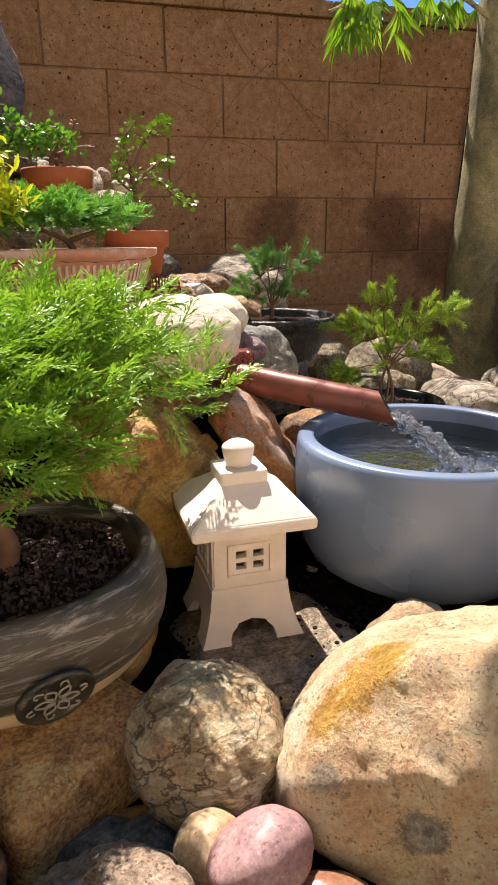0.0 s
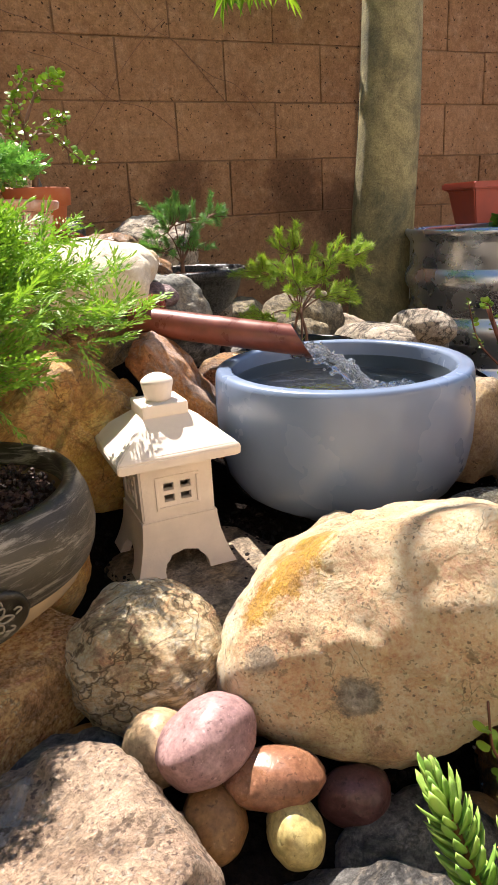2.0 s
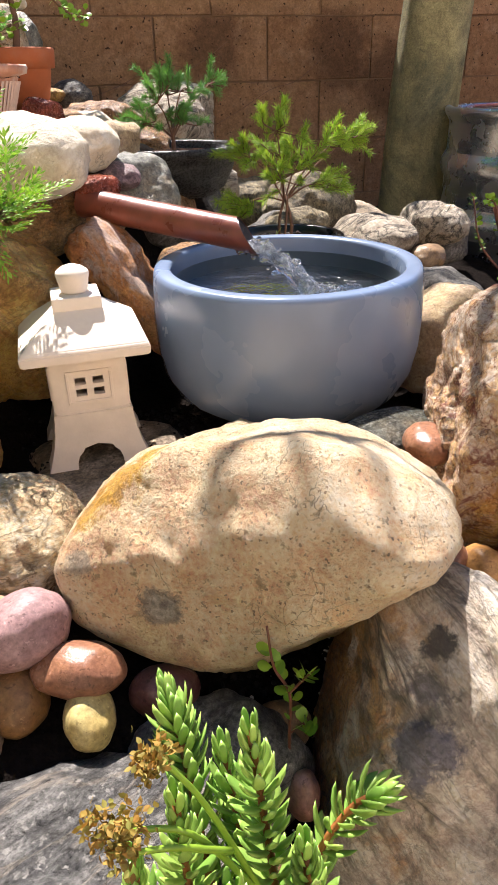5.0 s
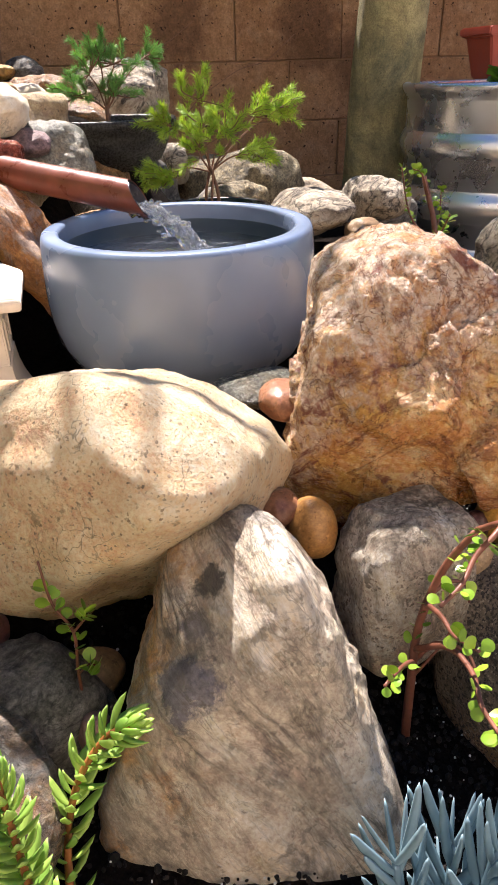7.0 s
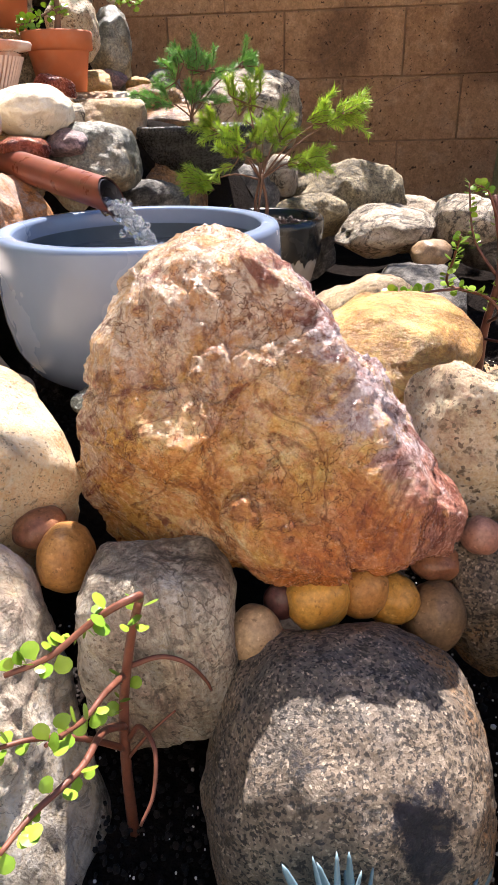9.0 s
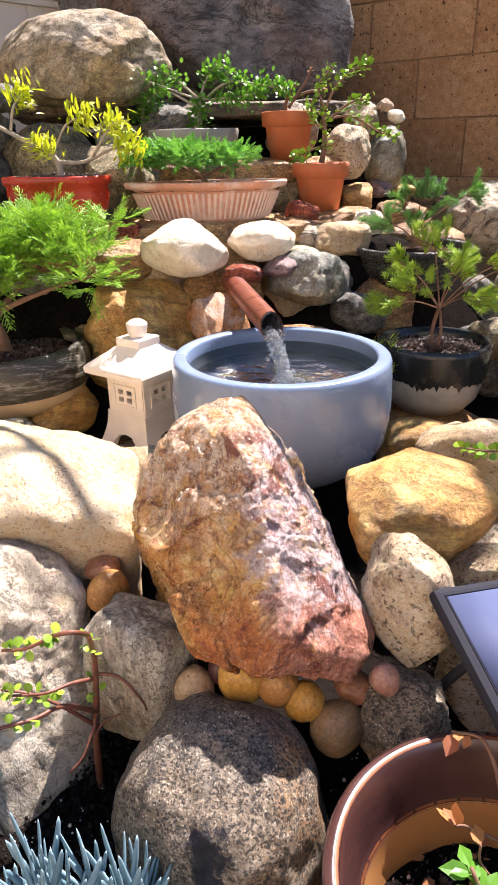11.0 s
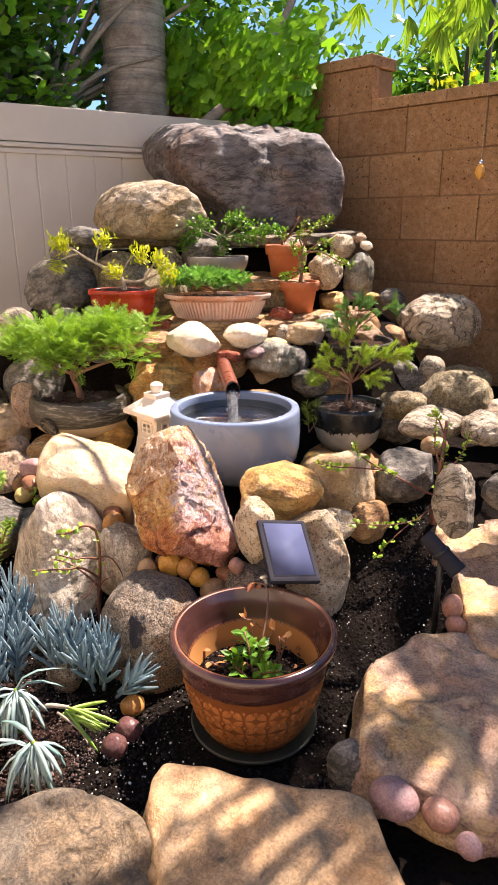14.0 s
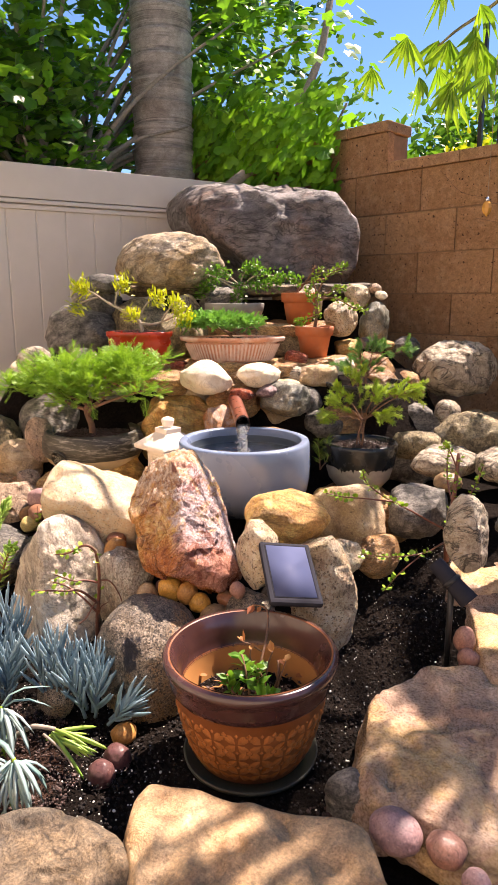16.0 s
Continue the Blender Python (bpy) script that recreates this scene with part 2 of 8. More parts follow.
M = {}
M["tan"] = rock_mat("tan stone", (0.70, 0.57, 0.41), (0.57, 0.43, 0.28), (0.36, 0.24, 0.13), 5, stain=(0.54, 0.36, 0.17), stain_scale=4, cracks=0.5, pits=1.0, grain=0.5, bump=1.0)
M["boulder"] = rock_mat("pale tan boulder stone", (0.92, 0.76, 0.53), (0.83, 0.62, 0.39), (0.62, 0.40, 0.20), 5, stain=(0.76, 0.53, 0.30), stain_scale=4, cracks=0.8, crack_scale=30, crack_wide=0.025, crack_at=(0.50, 0.58), pits=0.8, rough=0.5, grain=0.5, bump=1.0,
                      pit_at=0.33, flecks=((520, 0.03, (0.24, 0.15, 0.08)),),
                      spots=[((-0.120, 0.0, 0.112), 0.040, (0.56, 0.29, 0.03), 0.9), ((-0.150, -0.012, 0.080), 0.024, (0.52, 0.27, 0.03), 0.9), ((-0.085, 0.004, 0.128), 0.026, (0.54, 0.33, 0.05), 0.8), ((0.0, -0.09, -0.04), 0.05, (0.50, 0.31, 0.14), 0.5), ((-0.10, -0.09, -0.03), 0.045, (0.50, 0.32, 0.15), 0.5),
                             ((-0.096, -0.094, 0.023), 0.019, (0.20, 0.17, 0.14), 0.8), ((-0.096, -0.094, 0.023), 0.012, (0.50, 0.45, 0.37), 0.7), ((-0.093, -0.094, 0.026), 0.006, (0.16, 0.13, 0.11), 0.7), ((-0.160, -0.045, 0.045), 0.012, (0.30, 0.25, 0.20), 0.6)])
M["ball"] = rock_mat("banded tan stone", (0.90, 0.76, 0.52), (0.80, 0.61, 0.37), (0.46, 0.29, 0.13), 6, (1.0, 1.2, 1.8), (0.2, 0.2, 0.3), cracks=1.0, crack_scale=17, crack_at=(0.42, 0.52), crack_wide=0.055, stain=(0.70, 0.45, 0.18), bands=0.8, band_way=(1.6, 1.6, 7.0), pits=1.0, pit_at=0.37, grain=0.62, bump=1.0)
M["pale"] = rock_mat("pale pinkish stone", (0.58, 0.44, 0.32), (0.47, 0.33, 0.225), (0.27, 0.175, 0.115), 6, stain=(0.40, 0.25, 0.17), cracks=0.4, crack_at=(0.48, 0.56), pits=1.0, pit_at=0.37, patch=((0.44, 0.40, 0.38), 7), flecks=((420, 0.07, (0.16, 0.10, 0.08)), (360, 0.06, (0.48, 0.39, 0.31))), grain=0.62, bump=1.0)
M["grey"] = rock_mat("grey streaked stone", (0.92, 0.82, 0.68), (0.72, 0.62, 0.49), (0.34, 0.275, 0.21), 5, (2.0, 1.0, 0.7), (0.0, 0.53, 0.0), stain=(0.46, 0.37, 0.27), cracks=0.5, stain_scale=4, pits=0.7, rough=0.5, grain=0.5, bump=0.75,
                     bands=1.0, band_way=(5.0, 1.4, 1.1), band_rot=(0.0, 0.53, 0.0), pit_at=0.36, zones=[((-0.75, 0.45, 0.1), 0.055, 0.095, ((0.60, 0.36, 0.13), (0.36, 0.16, 0.05)), 0.9)],
                     spots=[((-0.066, -0.050, 0.064), 0.026, (0.13, 0.125, 0.155), 0.85), ((-0.042, -0.005, 0.120), 0.014, (0.04, 0.037, 0.037), 0.9), ((-0.058, -0.02, 0.095), 0.017, (0.13, 0.12, 0.13), 0.8)])
M["orange"] = rock_mat("rust orange quartz stone", (0.84, 0.57, 0.32), (0.68, 0.32, 0.10), (0.38, 0.125, 0.05), 12, stain=(0.66, 0.38, 0.09), stain_scale=11, cracks=1.0, crack_scale=30, crack_at=(0.46, 0.54), bump=0.8, pits=0.8, pit_at=0.34, grain=0.42, rough=0.27,
                       zones=[((-0.25, -0.1, 1.0), 0.050, 0.105, ((0.84, 0.74, 0.62), (0.52, 0.27, 0.14)), 0.80), ((0.88, 0.25, 0.32), 0.058, 0.088, ((0.66, 0.58, 0.60), (0.46, 0.33, 0.32)), 0.95), ((-0.95, 0.3, 0.15), 0.085, 0.12, ((0.74, 0.62, 0.50), (0.60, 0.36, 0.18)), 0.8), ((0.55, -0.55, -0.62), 0.10, 0.14, ((0.60, 0.17, 0.035), (0.36, 0.085, 0.028)), 0.7)],
                       patch=((0.24, 0.075, 0.055), 13), veins=0.6, vein_scale=3.0, vein_dark=(0.17, 0.05, 0.03))
M["speck"] = rock_mat("speckled granite", (0.34, 0.27, 0.20), (0.25, 0.195, 0.145), (0.13, 0.105, 0.08), 7, flecks=((430, 0.26, (0.030, 0.027, 0.026)), (520, 0.10, (0.52, 0.43, 0.33)), (270, 0.09, (0.05, 0.047, 0.046))), cracks=0.2, pits=1.0, pit_at=0.36, rough=0.5, grain=0.5,
                      zones=[((0.0, 0.35, 1.0), 0.115, 0.17, ((0.22, 0.205, 0.185), (0.11, 0.105, 0.10)), 0.8), ((0.1, -0.3, -1.0), 0.0, 0.09, ((0.48, 0.26, 0.09), (0.32, 0.17, 0.08)), 0.85), ((1.0, 0.1, 0.1), 0.085, 0.12, ((0.50, 0.27, 0.11), (0.18, 0.14, 0.11)), 0.8)],
                      spots=[((-0.035, -0.063, 0.115), 0.018, (0.035, 0.035, 0.045), 0.92), ((0.045, -0.075, 0.090), 0.025, (0.014, 0.014, 0.026), 0.97), ((0.050, -0.085, 0.065), 0.018, (0.016, 0.016, 0.026), 0.95), ((-0.085, -0.066, 0.045), 0.018, (0.05, 0.05, 0.055), 0.85), ((0.075, 0.0, 0.10), 0.020, (0.06, 0.055, 0.05), 0.8), ((0.03, -0.095, 0.0), 0.016, (0.04, 0.04, 0.045), 0.8)])
M["yellow"] = rock_mat("golden ochre stone", (0.80, 0.56, 0.25), (0.70, 0.40, 0.12), (0.45, 0.21, 0.055), 6, bands=0.7, band_way=(1.2, 1.2, 3.6), band_rot=(0.5, 0.3, 0.0), stain=(0.64, 0.38, 0.09), cracks=0.8, rough=0.5, veins=0.4, vein_scale=2.4, vein_dark=(0.24, 0.12, 0.03), grain=0.45, bump=0.9)
M["moss"] = rock_mat("mottled olive stone", (0.40, 0.33, 0.20), (0.27, 0.21, 0.12), (0.08, 0.065, 0.04), 14, speck=(0.08, 0.07, 0.05), cracks=0.4)
M["white"] = rock_mat("white veined stone", (0.80, 0.72, 0.58), (0.70, 0.60, 0.45), (0.50, 0.39, 0.26), 6, (1, 1, 1.6), (0.4, 0.6, 0.0), cracks=0.5, stain=(0.78, 0.64, 0.44), veins=0.3, vein_scale=2.0, vein_dark=(0.30, 0.22, 0.15), grain=0.25, bump=0.5)
M["marble"] = rock_mat("grey white veined stone", (0.74, 0.64, 0.50), (0.52, 0.43, 0.32), (0.16, 0.125, 0.09), 7, (1.0, 1.4, 2.2), (0.8, 0.4, 0.3), cracks=0.9, crack_at=(0.48, 0.56), veins=0.9, vein_scale=2.2, pits=0.9, grain=0.5, bump=1.0)
M["lightgrey"] = rock_mat("light grey streaked stone", (0.74, 0.66, 0.54), (0.58, 0.50, 0.40), (0.36, 0.29, 0.22), 5, (1.6, 1.6, 0.8), (0.1, 0.3, 0), cracks=0.8, crack_at=(0.48, 0.56), stain=(0.50, 0.35, 0.20), bands=0.9, band_way=(4.0, 4.0, 0.8), pits=0.9, pit_at=0.36, grain=0.62, bump=1.0, flecks=((400, 0.06, (0.20, 0.15, 0.11)),))
M["slate"] = rock_mat("dark slate boulder", (0.29, 0.262, 0.255), (0.18, 0.160, 0.156), (0.078, 0.068, 0.066), 3.0, (1, 1, 2.4), (0.3, 0.3, 0.2), stain=(0.19, 0.11, 0.08), cracks=0.8, crack_scale=9, stain_scale=3, bump=1.0, veins=0.8, vein_scale=1.6, grain=0.7)
M["dark"] = rock_mat("dark grey stone", (0.30, 0.27, 0.23), (0.17, 0.155, 0.135), (0.05, 0.048, 0.045), 8, (1, 1, 2.0), (0.3, 0.5, 0), cracks=0.5, veins=0.5)
M["striped"] = rock_mat("black and white banded stone", (0.22, 0.21, 0.195), (0.115, 0.11, 0.105), (0.032, 0.031, 0.033), 8, (1.0, 1.3, 2.8), (0.9, 0.3, 0.5), cracks=0.4, rough=0.45, speck=(0.36, 0.34, 0.31), speck_scale=110, veins=0.45, vein_scale=1.6, vein_dark=(0.48, 0.40, 0.31), pits=0.9,
                        bands=0.8, band_way=(2.0, 2.0, 7.0), band_rot=(0.9, 0.3, 0.5), zones=[((0.85, -0.35, -0.3), 0.07, 0.13, ((0.46, 0.27, 0.12), (0.24, 0.12, 0.06)), 0.9), ((-0.8, -0.5, 0.1), 0.11, 0.16, ((0.36, 0.22, 0.11), (0.18, 0.14, 0.11)), 0.8)])
M["green"] = rock_mat("smooth grey green stone", (0.26, 0.255, 0.205), (0.16, 0.158, 0.125), (0.055, 0.055, 0.045), 7, stain=(0.34, 0.24, 0.12), cracks=0.4, rough=0.5, bump=0.5, veins=0.3)
M["wetgreen"] = rock_mat("wet dark green stone", (0.15, 0.15, 0.12), (0.085, 0.088, 0.07), (0.035, 0.036, 0.03), 12, stain=(0.16, 0.12, 0.07), cracks=0.5, rough=0.3, bump=0.7, veins=0.4)
M["red"] = rock_mat("wet dark red stone", (0.42, 0.12, 0.06), (0.29, 0.065, 0.035), (0.11, 0.025, 0.02), 10, cracks=0.4, rough=0.3)
M["purple"] = rock_mat("purple grey stone", (0.34, 0.23, 0.22), (0.23, 0.15, 0.15), (0.10, 0.065, 0.065), 9, cracks=0.4, rough=0.5)
M["sand"] = rock_mat("rust sandstone", (0.52, 0.30, 0.13), (0.38, 0.19, 0.075), (0.18, 0.08, 0.04), 6, (1, 1, 2.5), cracks=0.6, veins=0.4, stain=(0.50, 0.32, 0.13), rough=0.42, flecks=((350, 0.06, (0.58, 0.42, 0.25)),))
M["ochre"] = rock_mat("wet ochre brown stone", (0.72, 0.46, 0.20), (0.58, 0.34, 0.13), (0.32, 0.17, 0.07), 6, (1, 1, 2.0), cracks=0.6, stain=(0.56, 0.36, 0.15), rough=0.34, pits=0.8, flecks=((350, 0.05, (0.70, 0.52, 0.32)),))
M["cream"] = rock_mat("cream mottled stone", (0.84, 0.72, 0.54), (0.70, 0.56, 0.39), (0.40, 0.28, 0.165), 7, cracks=0.5, stain=(0.52, 0.36, 0.19), stain_scale=7, pits=1.0, pit_at=0.37, grain=0.6, bump=1.0, flecks=((300, 0.07, (0.14, 0.095, 0.06)),))
M["rust"] = rock_mat("orange layered stone", (0.58, 0.30, 0.12), (0.44, 0.17, 0.055), (0.20, 0.06, 0.03), 7, (1, 1, 0.5), cracks=0.6, zones=[((1.0, -0.3, 0.1), 0.01, 0.03, ((0.62, 0.58, 0.55), (0.42, 0.22, 0.12)), 0.55), ((-1.0, 0.3, -0.1), 0.005, 0.02, ((0.50, 0.20, 0.06), (0.30, 0.09, 0.03)), 0.8)], pits=0.8, grain=0.5)
M["flag"] = rock_mat("buff flagstone", (0.54, 0.375, 0.22), (0.45, 0.28, 0.145), (0.33, 0.18, 0.085), 4, (1, 1, 2.0), stain=(0.46, 0.32, 0.18), stain_scale=5, cracks=0.35, crack_scale=6, pits=0.35, bump=0.5, grain=0.6, rough=0.5)
M["flagrose"] = rock_mat("rose buff flagstone", (0.48, 0.34, 0.24), (0.38, 0.24, 0.165), (0.25, 0.14, 0.095), 5, (1, 1, 2.0), stain=(0.58, 0.37, 0.14), stain_scale=4, cracks=0.6, crack_scale=7, pits=0.4, bump=0.6, grain=0.5, rough=0.36, patch=((0.60, 0.44, 0.26), 5), veins=0.35, vein_scale=1.2, vein_dark=(0.22, 0.12, 0.09))
# tones lowered to stand in for the dappled shade over the left flagstone
M["flagshaded"] = rock_mat("shade darkened grey buff flagstone", (0.17, 0.138, 0.10), (0.108, 0.086, 0.064), (0.05, 0.039, 0.03), 5, stain=(0.30, 0.20, 0.11), stain_scale=3, cracks=0.8, crack_scale=7, bump=0.8, pits=0.8)
M["p_purple"] = pebble_mat("mauve pebble stone", (0.36, 0.225, 0.215), (0.24, 0.135, 0.135), 0.45)
M["p_beige"] = pebble_mat("beige pebble stone", (0.46, 0.33, 0.20), (0.36, 0.23, 0.12), 0.5)
M["p_brown"] = pebble_mat("brown pebble stone", (0.26, 0.14, 0.05), (0.17, 0.08, 0.03), 0.4)
M["p_red"] = pebble_mat("russet pebble stone", (0.28, 0.135, 0.075), (0.19, 0.08, 0.045), 0.3)
M["p_yellow"] = pebble_mat("yellow pebble stone", (0.54, 0.31, 0.075), (0.42, 0.20, 0.035), 0.34)
M["p_olive"] = pebble_mat("yellow olive pebble stone", (0.50, 0.41, 0.18), (0.40, 0.29, 0.10), 0.36)
M["p_maroon"] = pebble_mat("dark maroon pebble stone", (0.12, 0.055, 0.05), (0.075, 0.03, 0.03), 0.35)
M["p_orange"] = pebble_mat("orange pebble stone", (0.42, 0.22, 0.07), (0.32, 0.14, 0.035), 0.4)
M["p_pink"] = pebble_mat("pink pebble stone", (0.37, 0.20, 0.15), (0.27, 0.125, 0.09), 0.4)
M["p_tan"] = pebble_mat("tan brown pebble stone", (0.27, 0.17, 0.09), (0.18, 0.11, 0.055), 0.45)
# greyer patches in the glaze colour stand in for dappled bounce light
M["bluepot"] = plain_mat("blue grey glazed concrete", (0.165, 0.225, 0.345), 0.24, var=0.22, scale=6, bump=0.06, spec=0.6, dark=(0.20, 0.24, 0.31), dark_at=(0.30, 0.85))
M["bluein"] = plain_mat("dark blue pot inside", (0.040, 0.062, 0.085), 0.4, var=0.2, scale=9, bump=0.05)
M["lantern"] = plain_mat("off white fired clay", (0.76, 0.67, 0.58), 0.85, var=0.10, scale=22, bump=0.25, dark=(0.56, 0.44, 0.35), dark_at=(0.6, 0.85))
M["terra"] = plain_mat("terracotta", (0.45, 0.125, 0.045), 0.8, var=0.15, scale=18, bump=0.2, dark=(0.42, 0.20, 0.12))
M["troughclay"] = plain_mat("weathered pink terracotta", (0.52, 0.235, 0.145), 0.85, var=0.2, scale=30, bump=0.3, dark=(0.62, 0.50, 0.42), dark_at=(0.45, 0.6))
M["limeclay"] = plain_mat("lime whitened clay", (0.62, 0.44, 0.35), 0.85, var=0.2, scale=30, bump=0.3, dark=(0.50, 0.25, 0.16))
M["redglaze"] = plain_mat("red glazed clay", (0.52, 0.050, 0.02), 0.25, var=0.2, scale=12, bump=0.05, dark=(0.25, 0.02, 0.012))
M["greyclay"] = plain_mat("grey glazed clay", (0.27, 0.25, 0.22), 0.45, var=0.2, scale=20, bump=0.1, dark=(0.13, 0.11, 0.09))
M["copper"] = plain_mat("aged copper pipe", (0.22, 0.062, 0.036), 0.33, metal=0.1, var=0.3, scale=25, bump=0.1, spec=0.6, dark=(0.10, 0.04, 0.028))
M["copper_in"] = plain_mat("grey wet pipe inside", (0.16, 0.16, 0.18), 0.25, metal=0.3, var=0.2)
M["brownglaze"] = plain_mat("dark brown glaze", (0.058, 0.024, 0.022), 0.20, var=0.35, scale=9, bump=0.05, spec=0.7, dark=(0.10, 0.045, 0.035))
M["inglaze"] = plain_mat("ochre clay inside of a pot", (0.45, 0.20, 0.06), 0.7, var=0.15, scale=14, bump=0.1)
M["saucer"] = plain_mat("dark green plastic", (0.05, 0.05, 0.035), 0.5, var=0.2)
M["solarframe"] = plain_mat("dark grey plastic", (0.030, 0.030, 0.038), 0.85, var=0.15, scale=20, bump=0.1, spec=0.05)
M["black_plastic"] = plain_mat("black plastic", (0.02, 0.02, 0.022), 0.45, var=0.2)
M["blackclay"] = rock_mat("black patterned ceramic", (0.06, 0.058, 0.052), (0.028, 0.027, 0.025), (0.012, 0.012, 0.012), 20, (1, 1, 3.0), cracks=0.2, rough=0.35, pits=0.3, bump=0.4, grain=0.6)
M["zinc"] = plain_mat("galvanised steel", (0.66, 0.69, 0.72), 0.28, metal=0.85, var=0.08, scale=9, bump=0.02)
M["redplastic"] = plain_mat("faded red plastic planter", (0.40, 0.08, 0.05), 0.55, var=0.12)
M["cable"] = plain_mat("black cable", (0.02, 0.02, 0.02), 0.6)
M["iron"] = plain_mat("black painted iron", (0.015, 0.015, 0.017), 0.4, var=0.1)
M["vinyl"] = plain_mat("beige vinyl", (0.60, 0.54, 0.46), 0.45, var=0.05, scale=6, bump=0.05)
M["bark"] = rock_mat("grey green bark", (0.44, 0.37, 0.18), (0.29, 0.25, 0.12), (0.145, 0.14, 0.08), 3, (1, 1, 0.9), cracks=0.15, crack_scale=12, pits=0.6, bump=0.6, grain=0.5, stain=(0.18, 0.165, 0.085), stain_scale=3, bands=0.15, band_way=(1.0, 1.0, 22.0), band_rot=(0, 0, 0))
M["palmbark"] = rock_mat("ringed grey palm bark", (0.52, 0.45, 0.40), (0.43, 0.36, 0.31), (0.30, 0.24, 0.20), 4, (1, 1, 1.6), cracks=0.2, bump=0.5, grain=0.35, bands=0.7, band_way=(0.05, 0.05, 1.9), band_rot=(0, 0, 0))
M["twig"] = plain_mat("brown twig bark", (0.19, 0.10, 0.06), 0.8, var=0.3, scale=60, bump=0.4)
M["greytwig"] = plain_mat("grey twig bark", (0.34, 0.28, 0.22), 0.85, var=0.3, scale=60, bump=0.4)
M["redstem"] = plain_mat("red succulent stem", (0.17, 0.060, 0.036), 0.45, var=0.4, scale=60)
M["juniper"] = leaf_mat("bright juniper green", (0.30, 0.49, 0.055), (0.14, 0.31, 0.033), 0.5, 0.36)
M["bluejuniper"] = leaf_mat("soft mid green leaf", (0.22, 0.44, 0.11), (0.10, 0.26, 0.06), 0.5, 0.3)
M["troughgreen"] = leaf_mat("fresh juniper green", (0.24, 0.50, 0.11), (0.11, 0.32, 0.065), 0.55, 0.35)
M["pine"] = leaf_mat("yellow green needles", (0.46, 0.58, 0.07), (0.22, 0.40, 0.04), 0.5, 0.35)
M["yellowleaf"] = leaf_mat("yellow green leaf", (0.58, 0.58, 0.03), (0.36, 0.44, 0.025), 0.45, 0.35)
M["jade"] = leaf_mat("fleshy green leaf", (0.34, 0.50, 0.05), (0.17, 0.34, 0.03), 0.3, 0.3)
M["green_leaf"] = leaf_mat("mid green leaf", (0.15, 0.34, 0.04), (0.07, 0.20, 0.02), 0.4, 0.35)
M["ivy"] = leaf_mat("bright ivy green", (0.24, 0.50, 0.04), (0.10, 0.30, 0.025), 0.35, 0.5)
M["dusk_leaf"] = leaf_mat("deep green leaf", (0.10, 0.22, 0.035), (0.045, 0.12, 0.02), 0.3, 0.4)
M["tree_leaf"] = leaf_mat("lime green leaf", (0.28, 0.44, 0.04), (0.14, 0.30, 0.02), 0.35, 0.5)
M["bluechalk"] = leaf_mat("blue grey succulent leaf", (0.11, 0.19, 0.235), (0.22, 0.325, 0.375), 0.45, 0.08)
M["chalkstripe"] = leaf_mat("pale striped succulent leaf", (0.38, 0.49, 0.48), (0.17, 0.30, 0.28), 0.5, 0.12)
M["sedum"] = leaf_mat("fleshy sedum green", (0.42, 0.58, 0.13), (0.22, 0.42, 0.07), 0.35, 0.3)
M["sedumstem"] = plain_mat("orange red sedum stem", (0.34, 0.12, 0.035), 0.45, var=0.35, scale=60)
M["crumb"] = leaf_mat("dark soil crumb", (0.004, 0.0032, 0.0028), (0.019, 0.0135, 0.0115), 1.0, 0.0)
M["sedumflower"] = leaf_mat("dry orange flower", (0.34, 0.17, 0.03), (0.24, 0.24, 0.05), 0.7, 0.2)
M["dryleaf"] = leaf_mat("dry orange brown leaf", (0.42, 0.20, 0.06), (0.30, 0.10, 0.05), 0.7, 0.3)
M["taupe"] = rock_mat("taupe stone", (0.50, 0.42, 0.32), (0.36, 0.28, 0.19), (0.17, 0.12, 0.08), 5, (1, 1, 1.8), (0.3, 0.4, 0), stain=(0.40, 0.26, 0.12), cracks=0.7, veins=0.5, vein_scale=2.0)
M["chip"] = leaf_mat("brown bark chip", (0.014, 0.008, 0.0065), (0.085, 0.047, 0.038), 0.55, 0.0)
M["perlite"] = plain_mat("white perlite", (0.75, 0.74, 0.70), 0.9, var=0.1)
M["stucco"] = plain_mat("warm cream stucco", (0.60, 0.51, 0.40), 0.95, var=0.08, scale=5, bump=0.4)
M["concrete"] = plain_mat("pale bounce concrete", (0.46, 0.40, 0.33), 0.9, var=0.12, scale=6, bump=0.3)
M["potdark"] = brushed_clay()
M["potcream"] = plain_mat("cream unglazed clay", (0.60, 0.45, 0.26), 0.7, var=0.12, scale=20)
M["reliefclay"] = plain_mat("orange brown relief glaze", (0.35, 0.122, 0.036), 0.32, var=0.3, scale=20, bump=0.1)
M["reliefdark"] = plain_mat("dark brown relief ground", (0.19, 0.060, 0.019), 0.45, var=0.3, scale=20)
M["blackglaze"] = plain_mat("black glaze", (0.018, 0.02, 0.02), 0.2, var=0.3, scale=20, bump=0.05)
M["whiteglaze"] = plain_mat("grey white glaze", (0.36, 0.35, 0.31), 0.4, var=0.25, scale=25, bump=0.1)
M["medal"] = plain_mat("pale grey relief clay", (0.30, 0.27, 0.21), 0.7, var=0.2, scale=40)
M["crystal_amber"] = plain_mat("amber crystal", (0.5, 0.25, 0.05), 0.1, var=0.1)


